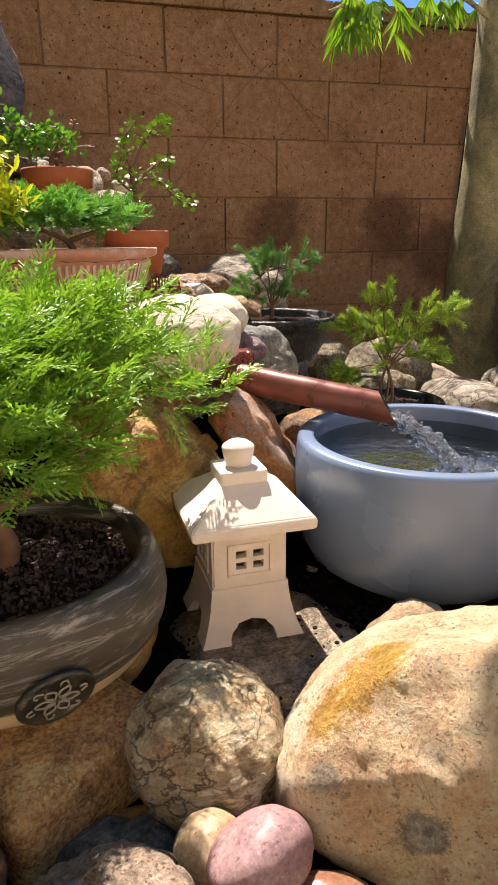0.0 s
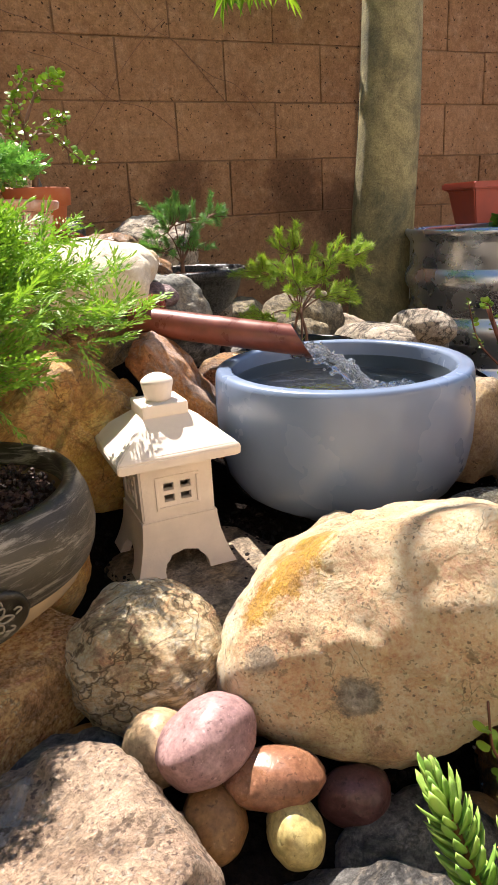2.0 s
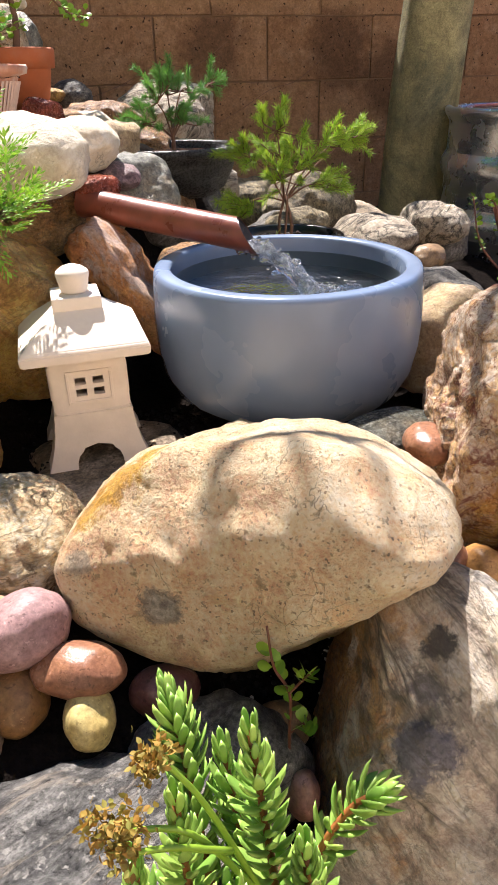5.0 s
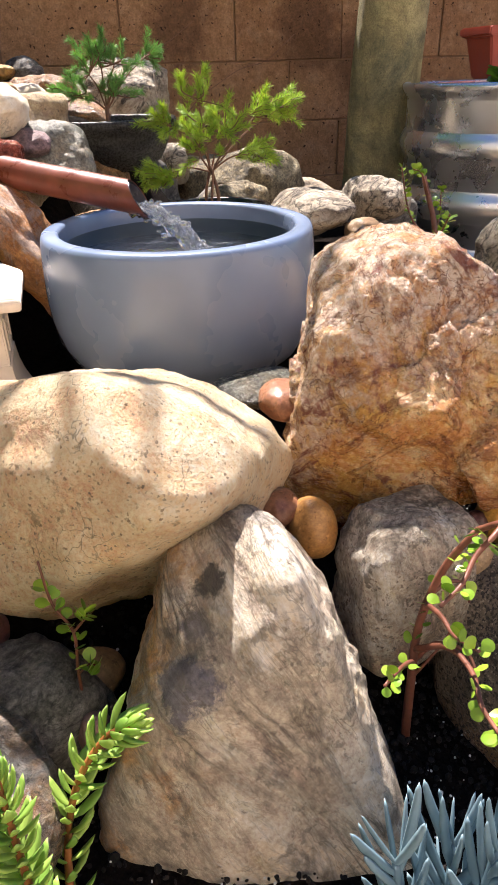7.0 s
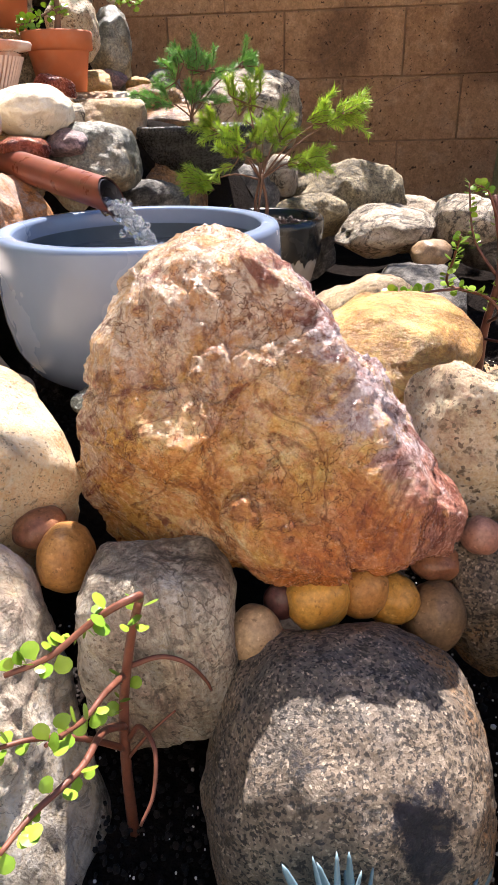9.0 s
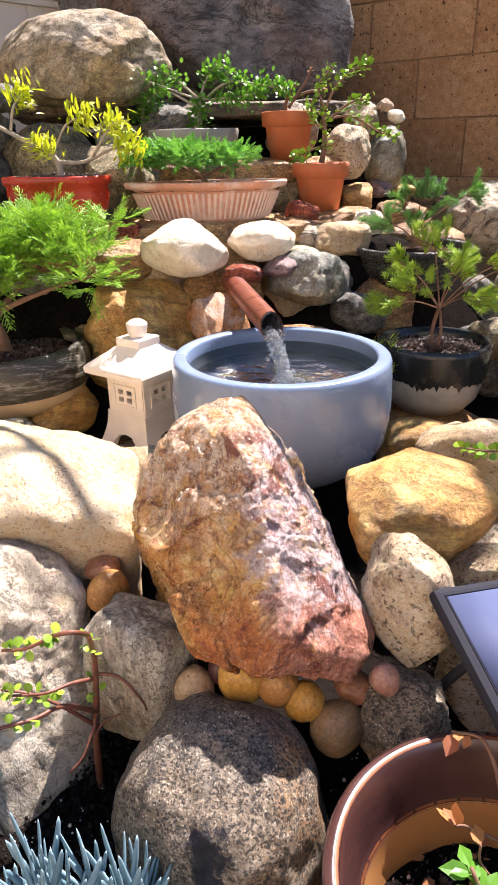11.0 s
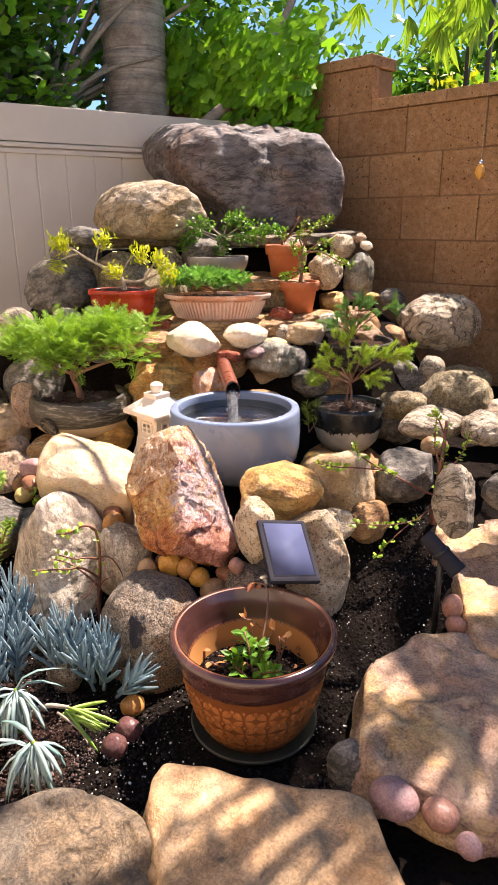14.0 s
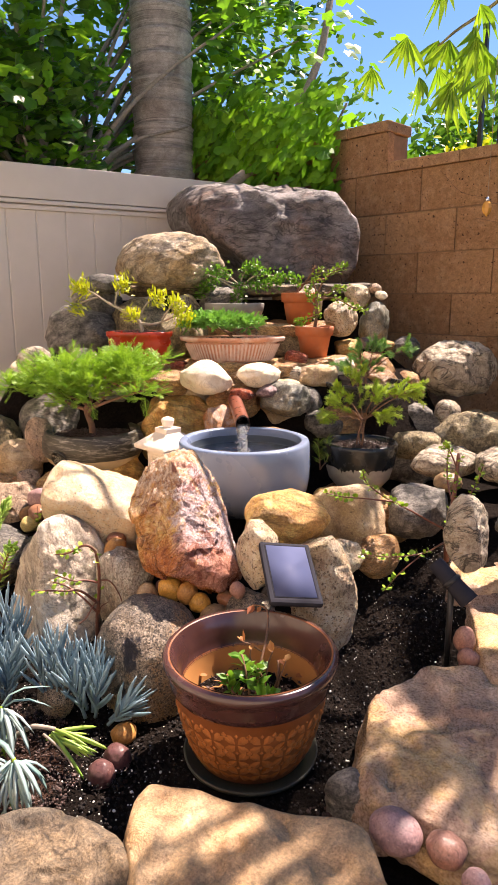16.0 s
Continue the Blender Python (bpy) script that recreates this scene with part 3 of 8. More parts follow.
def soil_material(name, a, b, dots):
    m = Mat(name, 1.0, spec=0.04)
    n = m.noise(120, 5, 0.7)
    c = m.mix(m.ramp(n, [(0.35, 0.0), (0.7, 1.0)]), a, b)
    c = m.mix(m.ramp(m.noise(9, 4, 0.6), [(0.45, 0.0), (0.6, 0.5)]), c, tuple(x * 1.2 for x in b))
    if dots:
        d = m.voro(150)
        c = m.mix(m.ramp(d, [(0.10, 0.9), (0.14, 0.0)]), c, (0.55, 0.53, 0.48))
    m.color(c)
    m.bump(n, 1.0, 0.012, m.bump(m.noise(35, 4, 0.7), 1.0, 0.02))
    return m.m


M["soil"] = soil_material("black potting soil", (0.0055, 0.0042, 0.0036), (0.020, 0.0150, 0.0125), False)
M["mulch"] = soil_material("dark brown potting mulch", (0.020, 0.011, 0.008), (0.070, 0.040, 0.030), False)


def block_material():
    m = Mat("tan split block", 0.92, spec=0.2)
    info = m.t.nodes.new("ShaderNodeObjectInfo")
    geo = m.t.nodes.new("ShaderNodeNewGeometry")
    c = m.mix(info.outputs["Random"], (0.29, 0.156, 0.078), (0.37, 0.210, 0.110))
    c = m.mix(m.ramp(m.noise(2.6, 6, 0.65, geo.outputs["Position"], 0.6), [(0.50, 0.0), (0.68, 0.6)]), c, (0.23, 0.115, 0.056))
    c = m.mix(m.ramp(m.noise(13, 5, 0.7, geo.outputs["Position"]), [(0.5, 0.0), (0.68, 0.6)]), c, (0.42, 0.265, 0.16))
    # three soft dark patches: shadows behind the plants, put into the block colour
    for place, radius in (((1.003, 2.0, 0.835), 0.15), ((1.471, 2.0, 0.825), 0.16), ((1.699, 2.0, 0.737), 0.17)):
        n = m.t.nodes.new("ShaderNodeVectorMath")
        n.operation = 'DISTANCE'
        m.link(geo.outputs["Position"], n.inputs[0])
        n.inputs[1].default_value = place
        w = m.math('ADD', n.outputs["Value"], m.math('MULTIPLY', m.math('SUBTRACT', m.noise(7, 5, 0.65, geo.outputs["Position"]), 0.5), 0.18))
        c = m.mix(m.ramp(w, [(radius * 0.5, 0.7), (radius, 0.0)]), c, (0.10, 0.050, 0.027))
    md = m.noise(38, 5, 0.75, geo.outputs["Position"])
    c = m.mix(0.55, c, m.ramp(md, [(0.3, 0.22), (0.5, 0.5), (0.7, 0.78)]), 'OVERLAY')
    f = m.noise(150, 4, 0.75, geo.outputs["Position"])
    c = m.mix(0.45, c, m.ramp(f, [(0.3, 0.2), (0.55, 0.5), (0.75, 0.8)]), 'OVERLAY')
    pit = m.ramp(m.noise(62, 3, 0.6, geo.outputs["Position"]), [(0.335, 1.0), (0.365, 0.0)])
    c = m.mix(m.math('MULTIPLY', pit, 0.9), c, (0.03, 0.015, 0.010))
    m.color(c)
    m.bump(f, 0.6, 0.003, m.bump(md, 0.4, 0.006, m.bump(pit, -1.0, 0.007)))
    return m.m


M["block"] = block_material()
M["mortar"] = plain_mat("brown mortar", (0.24, 0.14, 0.08), 0.95, var=0.2, scale=40, bump=0.6)


def water_material():
    m = Mat("water", 0.02, spec=0.5)
    m.b.inputs["IOR"].default_value = 1.33
    m.b.inputs["Transmission Weight"].default_value = 1.0
    m.color((0.85, 0.93, 0.95))
    return m


wm = water_material()
wm.bump(wm.noise(28, 3, 0.6), 0.5, 0.01)
M["water"] = wm.m
wm2 = water_material()
wm2.m.name = "falling water"
wm2.color((1.0, 1.0, 1.0))
foam = wm2.t.nodes.new("ShaderNodeBsdfDiffuse")
foam.inputs["Color"].default_value = (0.85, 0.88, 0.90, 1)
froth = wm2.t.nodes.new("ShaderNodeMixShader")
froth.inputs[0].default_value = 0.06
wm2.link(wm2.b.outputs[0], froth.inputs[1])
wm2.link(foam.outputs[0], froth.inputs[2])
wm2.link(froth.outputs[0], wm2.t.nodes["Material Output"].inputs["Surface"])
M["splash"] = wm2.m


# ---- building helpers ----
def mesh_ob(name, verts, faces, mat, parent=None, label="", smooth=True, loc=None, kind=""):
    me = bpy.data.meshes.new(name)
    me.from_pydata(verts.tolist() if isinstance(verts, np.ndarray) else verts, [], faces.tolist() if isinstance(faces, np.ndarray) else faces)
    if smooth:
        me.polygons.foreach_set("use_smooth", [True] * len(me.polygons))
    me.update()
    if isinstance(mat, (list, tuple)):
        for x in mat:
            me.materials.append(x)
    elif mat:
        me.materials.append(mat)
    ob = new(name, me)
    if loc is not None:
        ob.location = loc
    if parent:
        ob.parent = parent
    tagged(ob, label, kind=kind)
    return ob


def part(name, bm, material, parent, label="", smooth=True):
    me = bpy.data.meshes.new(name)
    bm.normal_update()
    bm.to_mesh(me)
    bm.free()
    if smooth:
        me.polygons.foreach_set("use_smooth", [True] * len(me.polygons))
    me.materials.append(material)
    ob = new(name, me)
    ob.parent = parent
    tagged(ob, label)
    return ob


def thing(name, loc, label, category, group="", yaw=0.0):
    e = new(name)
    e.location = loc
    e.rotation_euler = (0, 0, radians(yaw))
    e.empty_display_size = 0.05
    return tagged(e, label, category, group)


ICO = {}


def ico(level):
    if level not in ICO:
        b = bmesh.new()
        bmesh.ops.create_icosphere(b, subdivisions=level, radius=1.0)
        b.verts.ensure_lookup_table()
        ICO[level] = (np.array([v.co[:] for v in b.verts]), np.array([[v.index for v in f.verts] for f in b.faces]))
        b.free()
    return ICO[level]


def nz(p, s, off):
    """Smooth noise over an array of points."""
    q = p * s + off
    return np.array([noise.noise(Vector(x)) for x in q])


def unit(rng):
    v = rng.randn(3)
    return v / np.linalg.norm(v)


def rock(name, c, r, mat, label, yaw=0.0, seed=0, level=4, lump=0.10, rugged=0.03, facets=6, sharp=9.0, cuts=None,
         category="rock", group="", tilt=(0, 0), square=2.0, chips=12, crag=0.0, chip=(0.86, 0.97), parent=None, chisel=(), grow=1.0):
    """A stone about c with half-sizes r. cuts: outward planes (nx, ny, nz, d) that shape it instead of r."""
    rng = np.random.RandomState(seed + 11)
    d, faces = ico(level)
    if cuts is None:
        r = np.array(r, float)
        q = (np.abs(d / 1.0) ** square).sum(1) ** (1.0 / square)
        rad = 1.0 / q
        if facets:
            n = rng.randn(facets, 3)
            n /= np.linalg.norm(n, axis=1)[:, None]
            h = rng.uniform(0.72, 0.95, facets)
            k = np.clip(d @ n.T / h, 1e-6, None)
            rad = (rad ** -sharp + (k ** sharp).sum(1)) ** (-1.0 / sharp)
        v = d * rad[:, None]
        size = float(r.mean())
        v = v / np.abs(v).max(0) * r
        bulge = nz(d, 1.5, rng.uniform(0, 50, 3)) * lump + nz(d, 3.2, rng.uniform(0, 50, 3)) * lump * 0.5
        v = v * (1 + bulge)[:, None]
    else:
        a = np.array(cuts, float)
        k = np.clip(d @ a[:, :3].T / a[:, 3], 1e-6, None)
        rad = ((k ** sharp).sum(1)) ** (-1.0 / sharp)
        rad *= 1.0 + 0.55 / sharp
        v = d * rad[:, None]
        size = float(np.median(rad))
        bulge = nz(d, 1.6, rng.uniform(0, 50, 3)) * lump + nz(d, 3.5, rng.uniform(0, 50, 3)) * lump * 0.5
        v = v * (1 + bulge)[:, None]
    for _ in range(chips):
        n = unit(rng)
        h = v @ n
        top = h.max() * rng.uniform(*chip)
        over = np.clip(h - top, 0, None)
        v = v - (over * 0.82)[:, None] * n
    v = v * grow
    for s, amp in chisel:
        out = np.zeros(len(v))
        off = Vector(rng.uniform(0, 50, 3))
        for i, x in enumerate(v):
            p = Vector(x) * s + off
            p += noise.noise_vector(p * 1.3) * 0.35
            near = noise.voronoi(p)[1][0]
            out[i] = noise.cell_vector(near * 7.3).dot(p - near) - 0.5 * (p - near).dot(Vector((1, 1, 1))) + 0.6 * (noise.cell(near * 5.1) - 0.5)
        v = v + d * (out * amp)[:, None]
    q = v / size * 1.7 + rng.uniform(0, 50, 3)
    fr = np.array([noise.fractal(Vector(x), 0.75, 2.1, 5 if level < 6 else 6) for x in q])
    v = v + d * (fr * rugged * size)[:, None]
    if crag:
        cg = np.array([noise.ridged_multi_fractal(Vector(x * 1.3), 0.8, 2.2, 5, 1.0, 2.0) for x in q])
        v = v + d * ((cg - cg.mean()) * crag * size)[:, None]
    ob = mesh_ob(name, v, faces, mat)
    ob.location = c
    if cuts is None:
        ob.rotation_euler = (radians(tilt[0]), radians(tilt[1]), radians(yaw))
    if parent:
        ob.parent = parent
        return tagged(ob, label)
    return tagged(ob, label, category, group)


def smooth_step(a, b, x):
    t = np.clip((x - a) / (b - a), 0, 1)
    return t * t * (3 - 2 * t)


def slab(name, pts, z, thick, mat, label, seed=0, category="flagstone", group="flagstones", level=6, sharp=14.0, lump=0.03, rugged=0.02):
    """A flat stone whose outline has the corners pts."""
    p = np.array(pts, float)
    c = p.mean(0)
    cuts = [(0.02, -0.03, 1.0, thick / 2), (0, 0, -1, thick / 2)]
    for a, b in zip(p, np.roll(p, -1, 0)):
        e = b - a
        n = np.array([e[1], -e[0]]) / np.hypot(*e)
        h = n @ (a - c)
        if h < 0:
            n, h = -n, -h
        cuts.append((n[0] * 0.97, n[1] * 0.97, 0.24, max(h, 0.01)))
    d, faces = ico(level)
    a = np.array(cuts)
    flat = float(np.median(a[2:, 3])) / (thick / 2)
    dd = d * np.array([1, 1, 1.0 / flat * 1.6])
    dd /= np.linalg.norm(dd, axis=1)[:, None]
    k = np.clip(dd @ a[:, :3].T / a[:, 3], 1e-6, None)
    v = dd * (((k ** sharp).sum(1)) ** (-1.0 / sharp) * (1 + 0.5 / sharp))[:, None]
    rng = np.random.RandomState(seed)
    o = rng.uniform(0, 50, 3)
    v *= (1 + nz(v, 9.0, o) * np.array(lump * 2))[:, None] * np.array([1, 1, 1])
    v[:, 2] += nz(v, 16.0, o + 9) * rugged * 0.35 + nz(v, 45.0, o + 3) * rugged * 0.12
    v[:, :2] *= (1 + nz(v * np.array([1, 1, 2.5]), 24.0, o + 31) * 0.022 + nz(v * np.array([1, 1, 3]), 60.0, o + 37) * 0.008)[:, None]
    # worn layers
    flat_n = nz(v * np.array([1, 1, 0]), 6.0, o + 20) + 0.35 * nz(v * np.array([1, 1, 0]), 22.0, o + 24)
    v[:, 2] -= 0.007 * smooth_step(0.10, 0.13, flat_n) + 0.006 * smooth_step(0.30, 0.33, flat_n)
    ob = mesh_ob(name, v, faces, mat)
    ob.location = (c[0], c[1], z - thick / 2)
    return tagged(ob, label, category, group)


def lathe(profile, n=48, squash=(1, 1)):
    """A turned body: profile of (radius, z), bottom to top."""
    b = bmesh.new()
    rings = []
    for rr, z in profile:
        if rr < 1e-5:
            rings.append([b.verts.new((0, 0, z))])
        else:
            rings.append([b.verts.new((rr * math.cos(2 * math.pi * i / n) * squash[0], rr * math.sin(2 * math.pi * i / n) * squash[1], z)) for i in range(n)])
    for p, q in zip(rings, rings[1:]):
        if len(p) == 1 and len(q) == 1:
            continue
        for i in range(n):
            j = (i + 1) % n
            if len(p) == 1:
                b.faces.new((p[0], q[j], q[i]))
            elif len(q) == 1:
                b.faces.new((p[i], p[j], q[0]))
            else:
                b.faces.new((p[i], p[j], q[j], q[i]))
    return b


def tube(points, radii, n=8):
    """A round rod along points; radii one number or one a point."""
    b = bmesh.new()
    pts = [Vector(p) for p in points]
    if isinstance(radii, (int, float)):
        radii = [radii] * len(pts)
    rings = []
    side = None
    for i, p in enumerate(pts):
        d = (pts[min(i + 1, len(pts) - 1)] - pts[max(i - 1, 0)]).normalized()
        if side is None:
            side = d.orthogonal().normalized()
        side = (side - d * side.dot(d)).normalized()
        up = d.cross(side)
        rings.append([b.verts.new(p + (side * math.cos(2 * math.pi * k / n) + up * math.sin(2 * math.pi * k / n)) * radii[i]) for k in range(n)])
    for a, c in zip(rings, rings[1:]):
        for k in range(n):
            b.faces.new((a[k], a[(k + 1) % n], c[(k + 1) % n], c[k]))
    b.faces.new(rings[0][::-1])
    b.faces.new(rings[-1])
    return b


def bend(points, steps=6):
    """A smooth line through points."""
    p = [Vector(x) for x in points]
    p = [p[0] * 2 - p[1]] + p + [p[-1] * 2 - p[-2]]
    out = []
    for i in range(1, len(p) - 2):
        for k in range(steps):
            t = k / steps
            out.append(0.5 * (2 * p[i] + (p[i + 1] - p[i - 1]) * t + (2 * p[i - 1] - 5 * p[i] + 4 * p[i + 1] - p[i + 2]) * t * t + (3 * p[i] - p[i - 1] - 3 * p[i + 1] + p[i + 2]) * t ** 3))
    out.append(p[-2])
    return out


def taper(n, a, b):
    return [a + (b - a) * i / max(1, n - 1) for i in range(n)]


def box(bm, lo, hi, bevel=0.0):
    g = bmesh.ops.create_cube(bm, size=1.0)["verts"]
    s = [h - l for l, h in zip(lo, hi)]
    bmesh.ops.scale(bm, vec=s, verts=g)
    bmesh.ops.translate(bm, vec=[(l + h) / 2 for l, h in zip(lo, hi)], verts=g)
    if bevel:
        es = list({e for v in g for e in v.link_edges})
        bmesh.ops.bevel(bm, geom=es, offset=bevel, segments=2, affect='EDGES', profile=0.6)
    return bm


# leaf shapes: points and faces, the leaf lies along +y from the origin, its upper side +z
def leaf_shape(kind):
    if kind == "scale":      # flat narrow sprig leaf
        v = [(0, 0, 0), (0.16, 0.5, 0.03), (0, 1, 0), (-0.16, 0.5, 0.03)]
        f = [(0, 1, 2), (0, 2, 3)]
    elif kind == "needle":
        v = [(-0.05, 0, 0), (0.05, 0, 0), (0, 1, 0.04), (0, 0.4, 0.06)]
        f = [(0, 1, 3), (1, 2, 3), (2, 0, 3)]
    elif kind == "round":    # flat fleshy disc
        ring = list(range(11))
        v = [(0, 0, 0)] + [(0.40 * math.sin(a), 0.58 - 0.42 * math.cos(a), 0.01) for a in [0.45 + 0.598 * k for k in range(10)]]
        v += [(0, 0.58, 0.05), (0, 0.58, -0.03)]
        f = [(a, b, 11) for a, b in zip(ring, ring[1:] + ring[:1])] + [(b, a, 12) for a, b in zip(ring, ring[1:] + ring[:1])]
    elif kind == "finger":   # long round succulent finger
        v, f = [], []
        for i, (y, w) in enumerate(((0, 0.035), (0.3, 0.055), (0.7, 0.05), (0.92, 0.03))):
            for k in range(5):
                a = 2 * math.pi * k / 5
                v.append((w * math.cos(a), y, w * math.sin(a) + 0.12 * y * y))
        v.append((0, 1.0, 0.12))
        for i in range(3):
            for k in range(5):
                f.append((i * 5 + k, i * 5 + (k + 1) % 5, i * 5 + 5 + (k + 1) % 5, i * 5 + 5 + k))
        f += [(15 + k, 15 + (k + 1) % 5, 20) for k in range(5)]
    elif kind == "droop":    # flat succulent leaf that hangs over
        v, f = [], []
        for y, w, t in ((0, 0.05, 0.03), (0.3, 0.085, 0.028), (0.6, 0.085, 0.024), (0.85, 0.055, 0.018)):
            h = 1.05 * y ** 1.8
            yy = y - 0.50 * y ** 2.5
            v += [(w, yy, h), (0, yy, h + t), (-w, yy, h), (0, yy, h - t)]
        v.append((0, 0.52, 1.05))
        for i in range(3):
            for k in range(4):
                f.append((i * 4 + k, i * 4 + (k + 1) % 4, i * 4 + 4 + (k + 1) % 4, i * 4 + 4 + k))
        f += [(12 + k, 12 + (k + 1) % 4, 16) for k in range(4)]
    elif kind == "plump":    # short fleshy leaf that curls up
        v, f = [], []
        for y, w in ((0, 0.045), (0.25, 0.095), (0.55, 0.115), (0.82, 0.080)):
            for k in range(6):
                a = 2 * math.pi * k / 6
                v.append((w * math.cos(a), y, 0.62 * w * math.sin(a) + 0.34 * y * y))
        v.append((0, 1.0, 0.36))
        for i in range(3):
            for k in range(6):
                f.append((i * 6 + k, i * 6 + (k + 1) % 6, i * 6 + 6 + (k + 1) % 6, i * 6 + 6 + k))
        f += [(18 + k, 18 + (k + 1) % 6, 24) for k in range(6)]
    elif kind == "lobed":    # ivy or fig
        v = [(0, 0.0, 0), (0.38, -0.05, -0.03), (0.52, 0.32, -0.05), (0.26, 0.42, 0), (0.36, 0.78, -0.04), (0, 1, -0.03), (-0.36, 0.78, -0.04), (-0.26, 0.42, 0), (-0.52, 0.32, -0.05), (-0.38, -0.05, -0.03), (0, 0.4, 0.06)]
        ring = list(range(10))
        f = [(a, b, 10) for a, b in zip(ring, ring[1:] + ring[:1])]
    else:                    # oval, folded along the midrib
        v = [(0, 0, 0), (0.2, 0.25, 0.05), (0.24, 0.55, 0.04), (0, 1, -0.06), (-0.24, 0.55, 0.04), (-0.2, 0.25, 0.05), (0, 0.5, 0)]
        f = [(0, 1, 6), (1, 2, 6), (2, 3, 6), (3, 4, 6), (4, 5, 6), (5, 0, 6)]
    return np.array(v, float), f


def foliage(name, kind, places, mat, parent, label="", kindtag=""):
    """One mesh of many leaves. places: (position, direction, up, length, width factor)."""
    lv, lf = leaf_shape(kind)
    p, d, u = (np.array([np.asarray(q[k], float) for q in places]) for k in range(3))
    s, w = (np.array([float(q[k]) for q in places])[:, None] for k in (3, 4))
    d = d / (np.linalg.norm(d, axis=1)[:, None] + 1e-9)
    x = np.cross(d, u)
    x = x / (np.linalg.norm(x, axis=1)[:, None] + 1e-9)
    z = np.cross(x, d)
    V = p[:, None] + (lv[None, :, :1] * (x * w)[:, None] + lv[None, :, 1:2] * d[:, None] + lv[None, :, 2:] * z[:, None]) * s[:, None]
    Fc = [tuple(o + k for k in f) for o in range(0, len(places) * len(lv), len(lv)) for f in lf]
    ob = mesh_ob(name, V.reshape(-1, 3), Fc, mat, parent, label, smooth=kind in ("finger", "droop", "plump"), kind=kindtag)
    return ob


# ---- the setting ----
def smooth(a, b, x):
    t = np.clip((x - a) / (b - a), 0, 1)
    return t * t * (3 - 2 * t)


def ground_height(x, y):
    """The bed climbs from the front towards the corner behind."""
    s = ((1.3 - x) + (y + 0.3)) * 0.7071
    d = np.hypot(x + 0.05, y - 0.85)
    z = 0.055 + 0.10 * smooth(0.22, 0.42, s) + 0.12 * smooth(0.5, 0.8, s)
    z = z + 0.355 * smooth(1.10, 1.40, s) * (1 - smooth(0.80, 1.08, d)) + 0.28 * smooth(1.74, 2.0, s) * (1 - smooth(0.62, 0.85, d))
    right = smooth(0.55, 1.0, x)
    low = 0.055 + 0.13 * smooth(0.0, 0.5, y) + 0.14 * smooth(0.5, 1.2, y)
    z = z * (1 - right) + np.minimum(z, low + 0.02) * right
    far = smooth(2.6, 4.5, np.hypot(x - 0.8, y - 0.3))
    left = smooth(-0.2, -0.8, y)
    z = z * (1 - left) + np.minimum(z, 0.10) * left
    front = smooth(-0.98, -1.12, y)
    return z * (1 - far) * (1 - front)


def build_ground():
    k = np.linspace(-1, 1, 161)
    q = 2.6 * k + 40 * np.sign(k) * np.clip(np.abs(k) - 0.72, 0, None) ** 2 * 6
    X, Y = np.meshgrid(q + 0.7, q + 0.4)
    Z = ground_height(X, Y)
    P3 = np.stack([X, Y, Z], -1).reshape(-1, 3)
    near = np.hypot(P3[:, 0] - 0.8, P3[:, 1] - 0.2) < 2.2
    P3[near, 2] += nz(P3[near], 7.0, 3.0) * 0.012 + nz(P3[near], 30.0, 8.0) * 0.006
    n = len(q)
    i = np.arange(n * n).reshape(n, n)
    Fq = np.stack([i[:-1, :-1], i[:-1, 1:], i[1:, 1:], i[1:, :-1]], -1).reshape(-1, 4)
    g = mesh_ob("ground", P3, Fq, M["soil"])
    tagged(g, "dark moist potting soil bed that climbs in tiers", "soil", kind="structure")


build_ground()

COURSE, BLOCK, FIRST = 0.2032, 0.4064, 0.74
WALL_Y = 2.0


def build_wall():
    w = thing("wall_north", (0, WALL_Y, 0), "tan concrete block garden wall with pitted faces and a flat cap", "wall")
    w["kind"] = "structure"
    b = bmesh.new()
    box(b, (-1.9, 0.006, -0.3), (-0.03, 0.19, 1.75))
    box(b, (-0.03, 0.006, -0.3), (5.2, 0.19, 1.552))
    part("mortar", b, M["mortar"], w, smooth=False)
    meshes = []
    for k in range(6):
        bm = bmesh.new()
        box(bm, (-BLOCK / 2 + 0.0025, 0, -COURSE / 2 + 0.0025), (BLOCK / 2 - 0.0025, 0.05, COURSE / 2 - 0.0025), 0.003)
        rng = random.Random(k)
        for v in bm.verts:
            v.co.y += rng.uniform(-0.0015, 0.0015)
            v.co.x += rng.uniform(-0.001, 0.001)
            v.co.z += rng.uniform(-0.001, 0.001)
        me = bpy.data.meshes.new("block")
        bm.to_mesh(me)
        bm.free()
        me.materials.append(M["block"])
        meshes.append(me)
    rng = random.Random(4)
    for row in range(-4, 5):
        for col in range(-7, 11):
            x = 1.0 + (col + 0.5) * BLOCK + (BLOCK / 2 if row % 2 == 0 else 0)
            if row == 4 and x > -0.03:
                continue
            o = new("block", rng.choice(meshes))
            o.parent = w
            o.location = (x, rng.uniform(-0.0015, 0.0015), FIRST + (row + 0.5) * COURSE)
            o.rotation_euler = (0, 0, 0 if rng.random() < 0.5 else 0)
    for lo, hi, z in ((-1.9, -0.012, 1.756), (-0.01, 5.2, 1.553)):
        x = lo
        while x < hi - 0.02:
            e = min(hi, x + BLOCK)
            b = bmesh.new()
            box(b, (x + 0.002, -0.018, z), (e - 0.002, 0.20, z + 0.052), 0.005)
            part("cap", b, M["block"], w, smooth=False)
            x = e


FENCE_DIR = Vector((0.2118, 0.9773, 0)).normalized()
FENCE_END = Vector((-0.875, 1.99, 0))


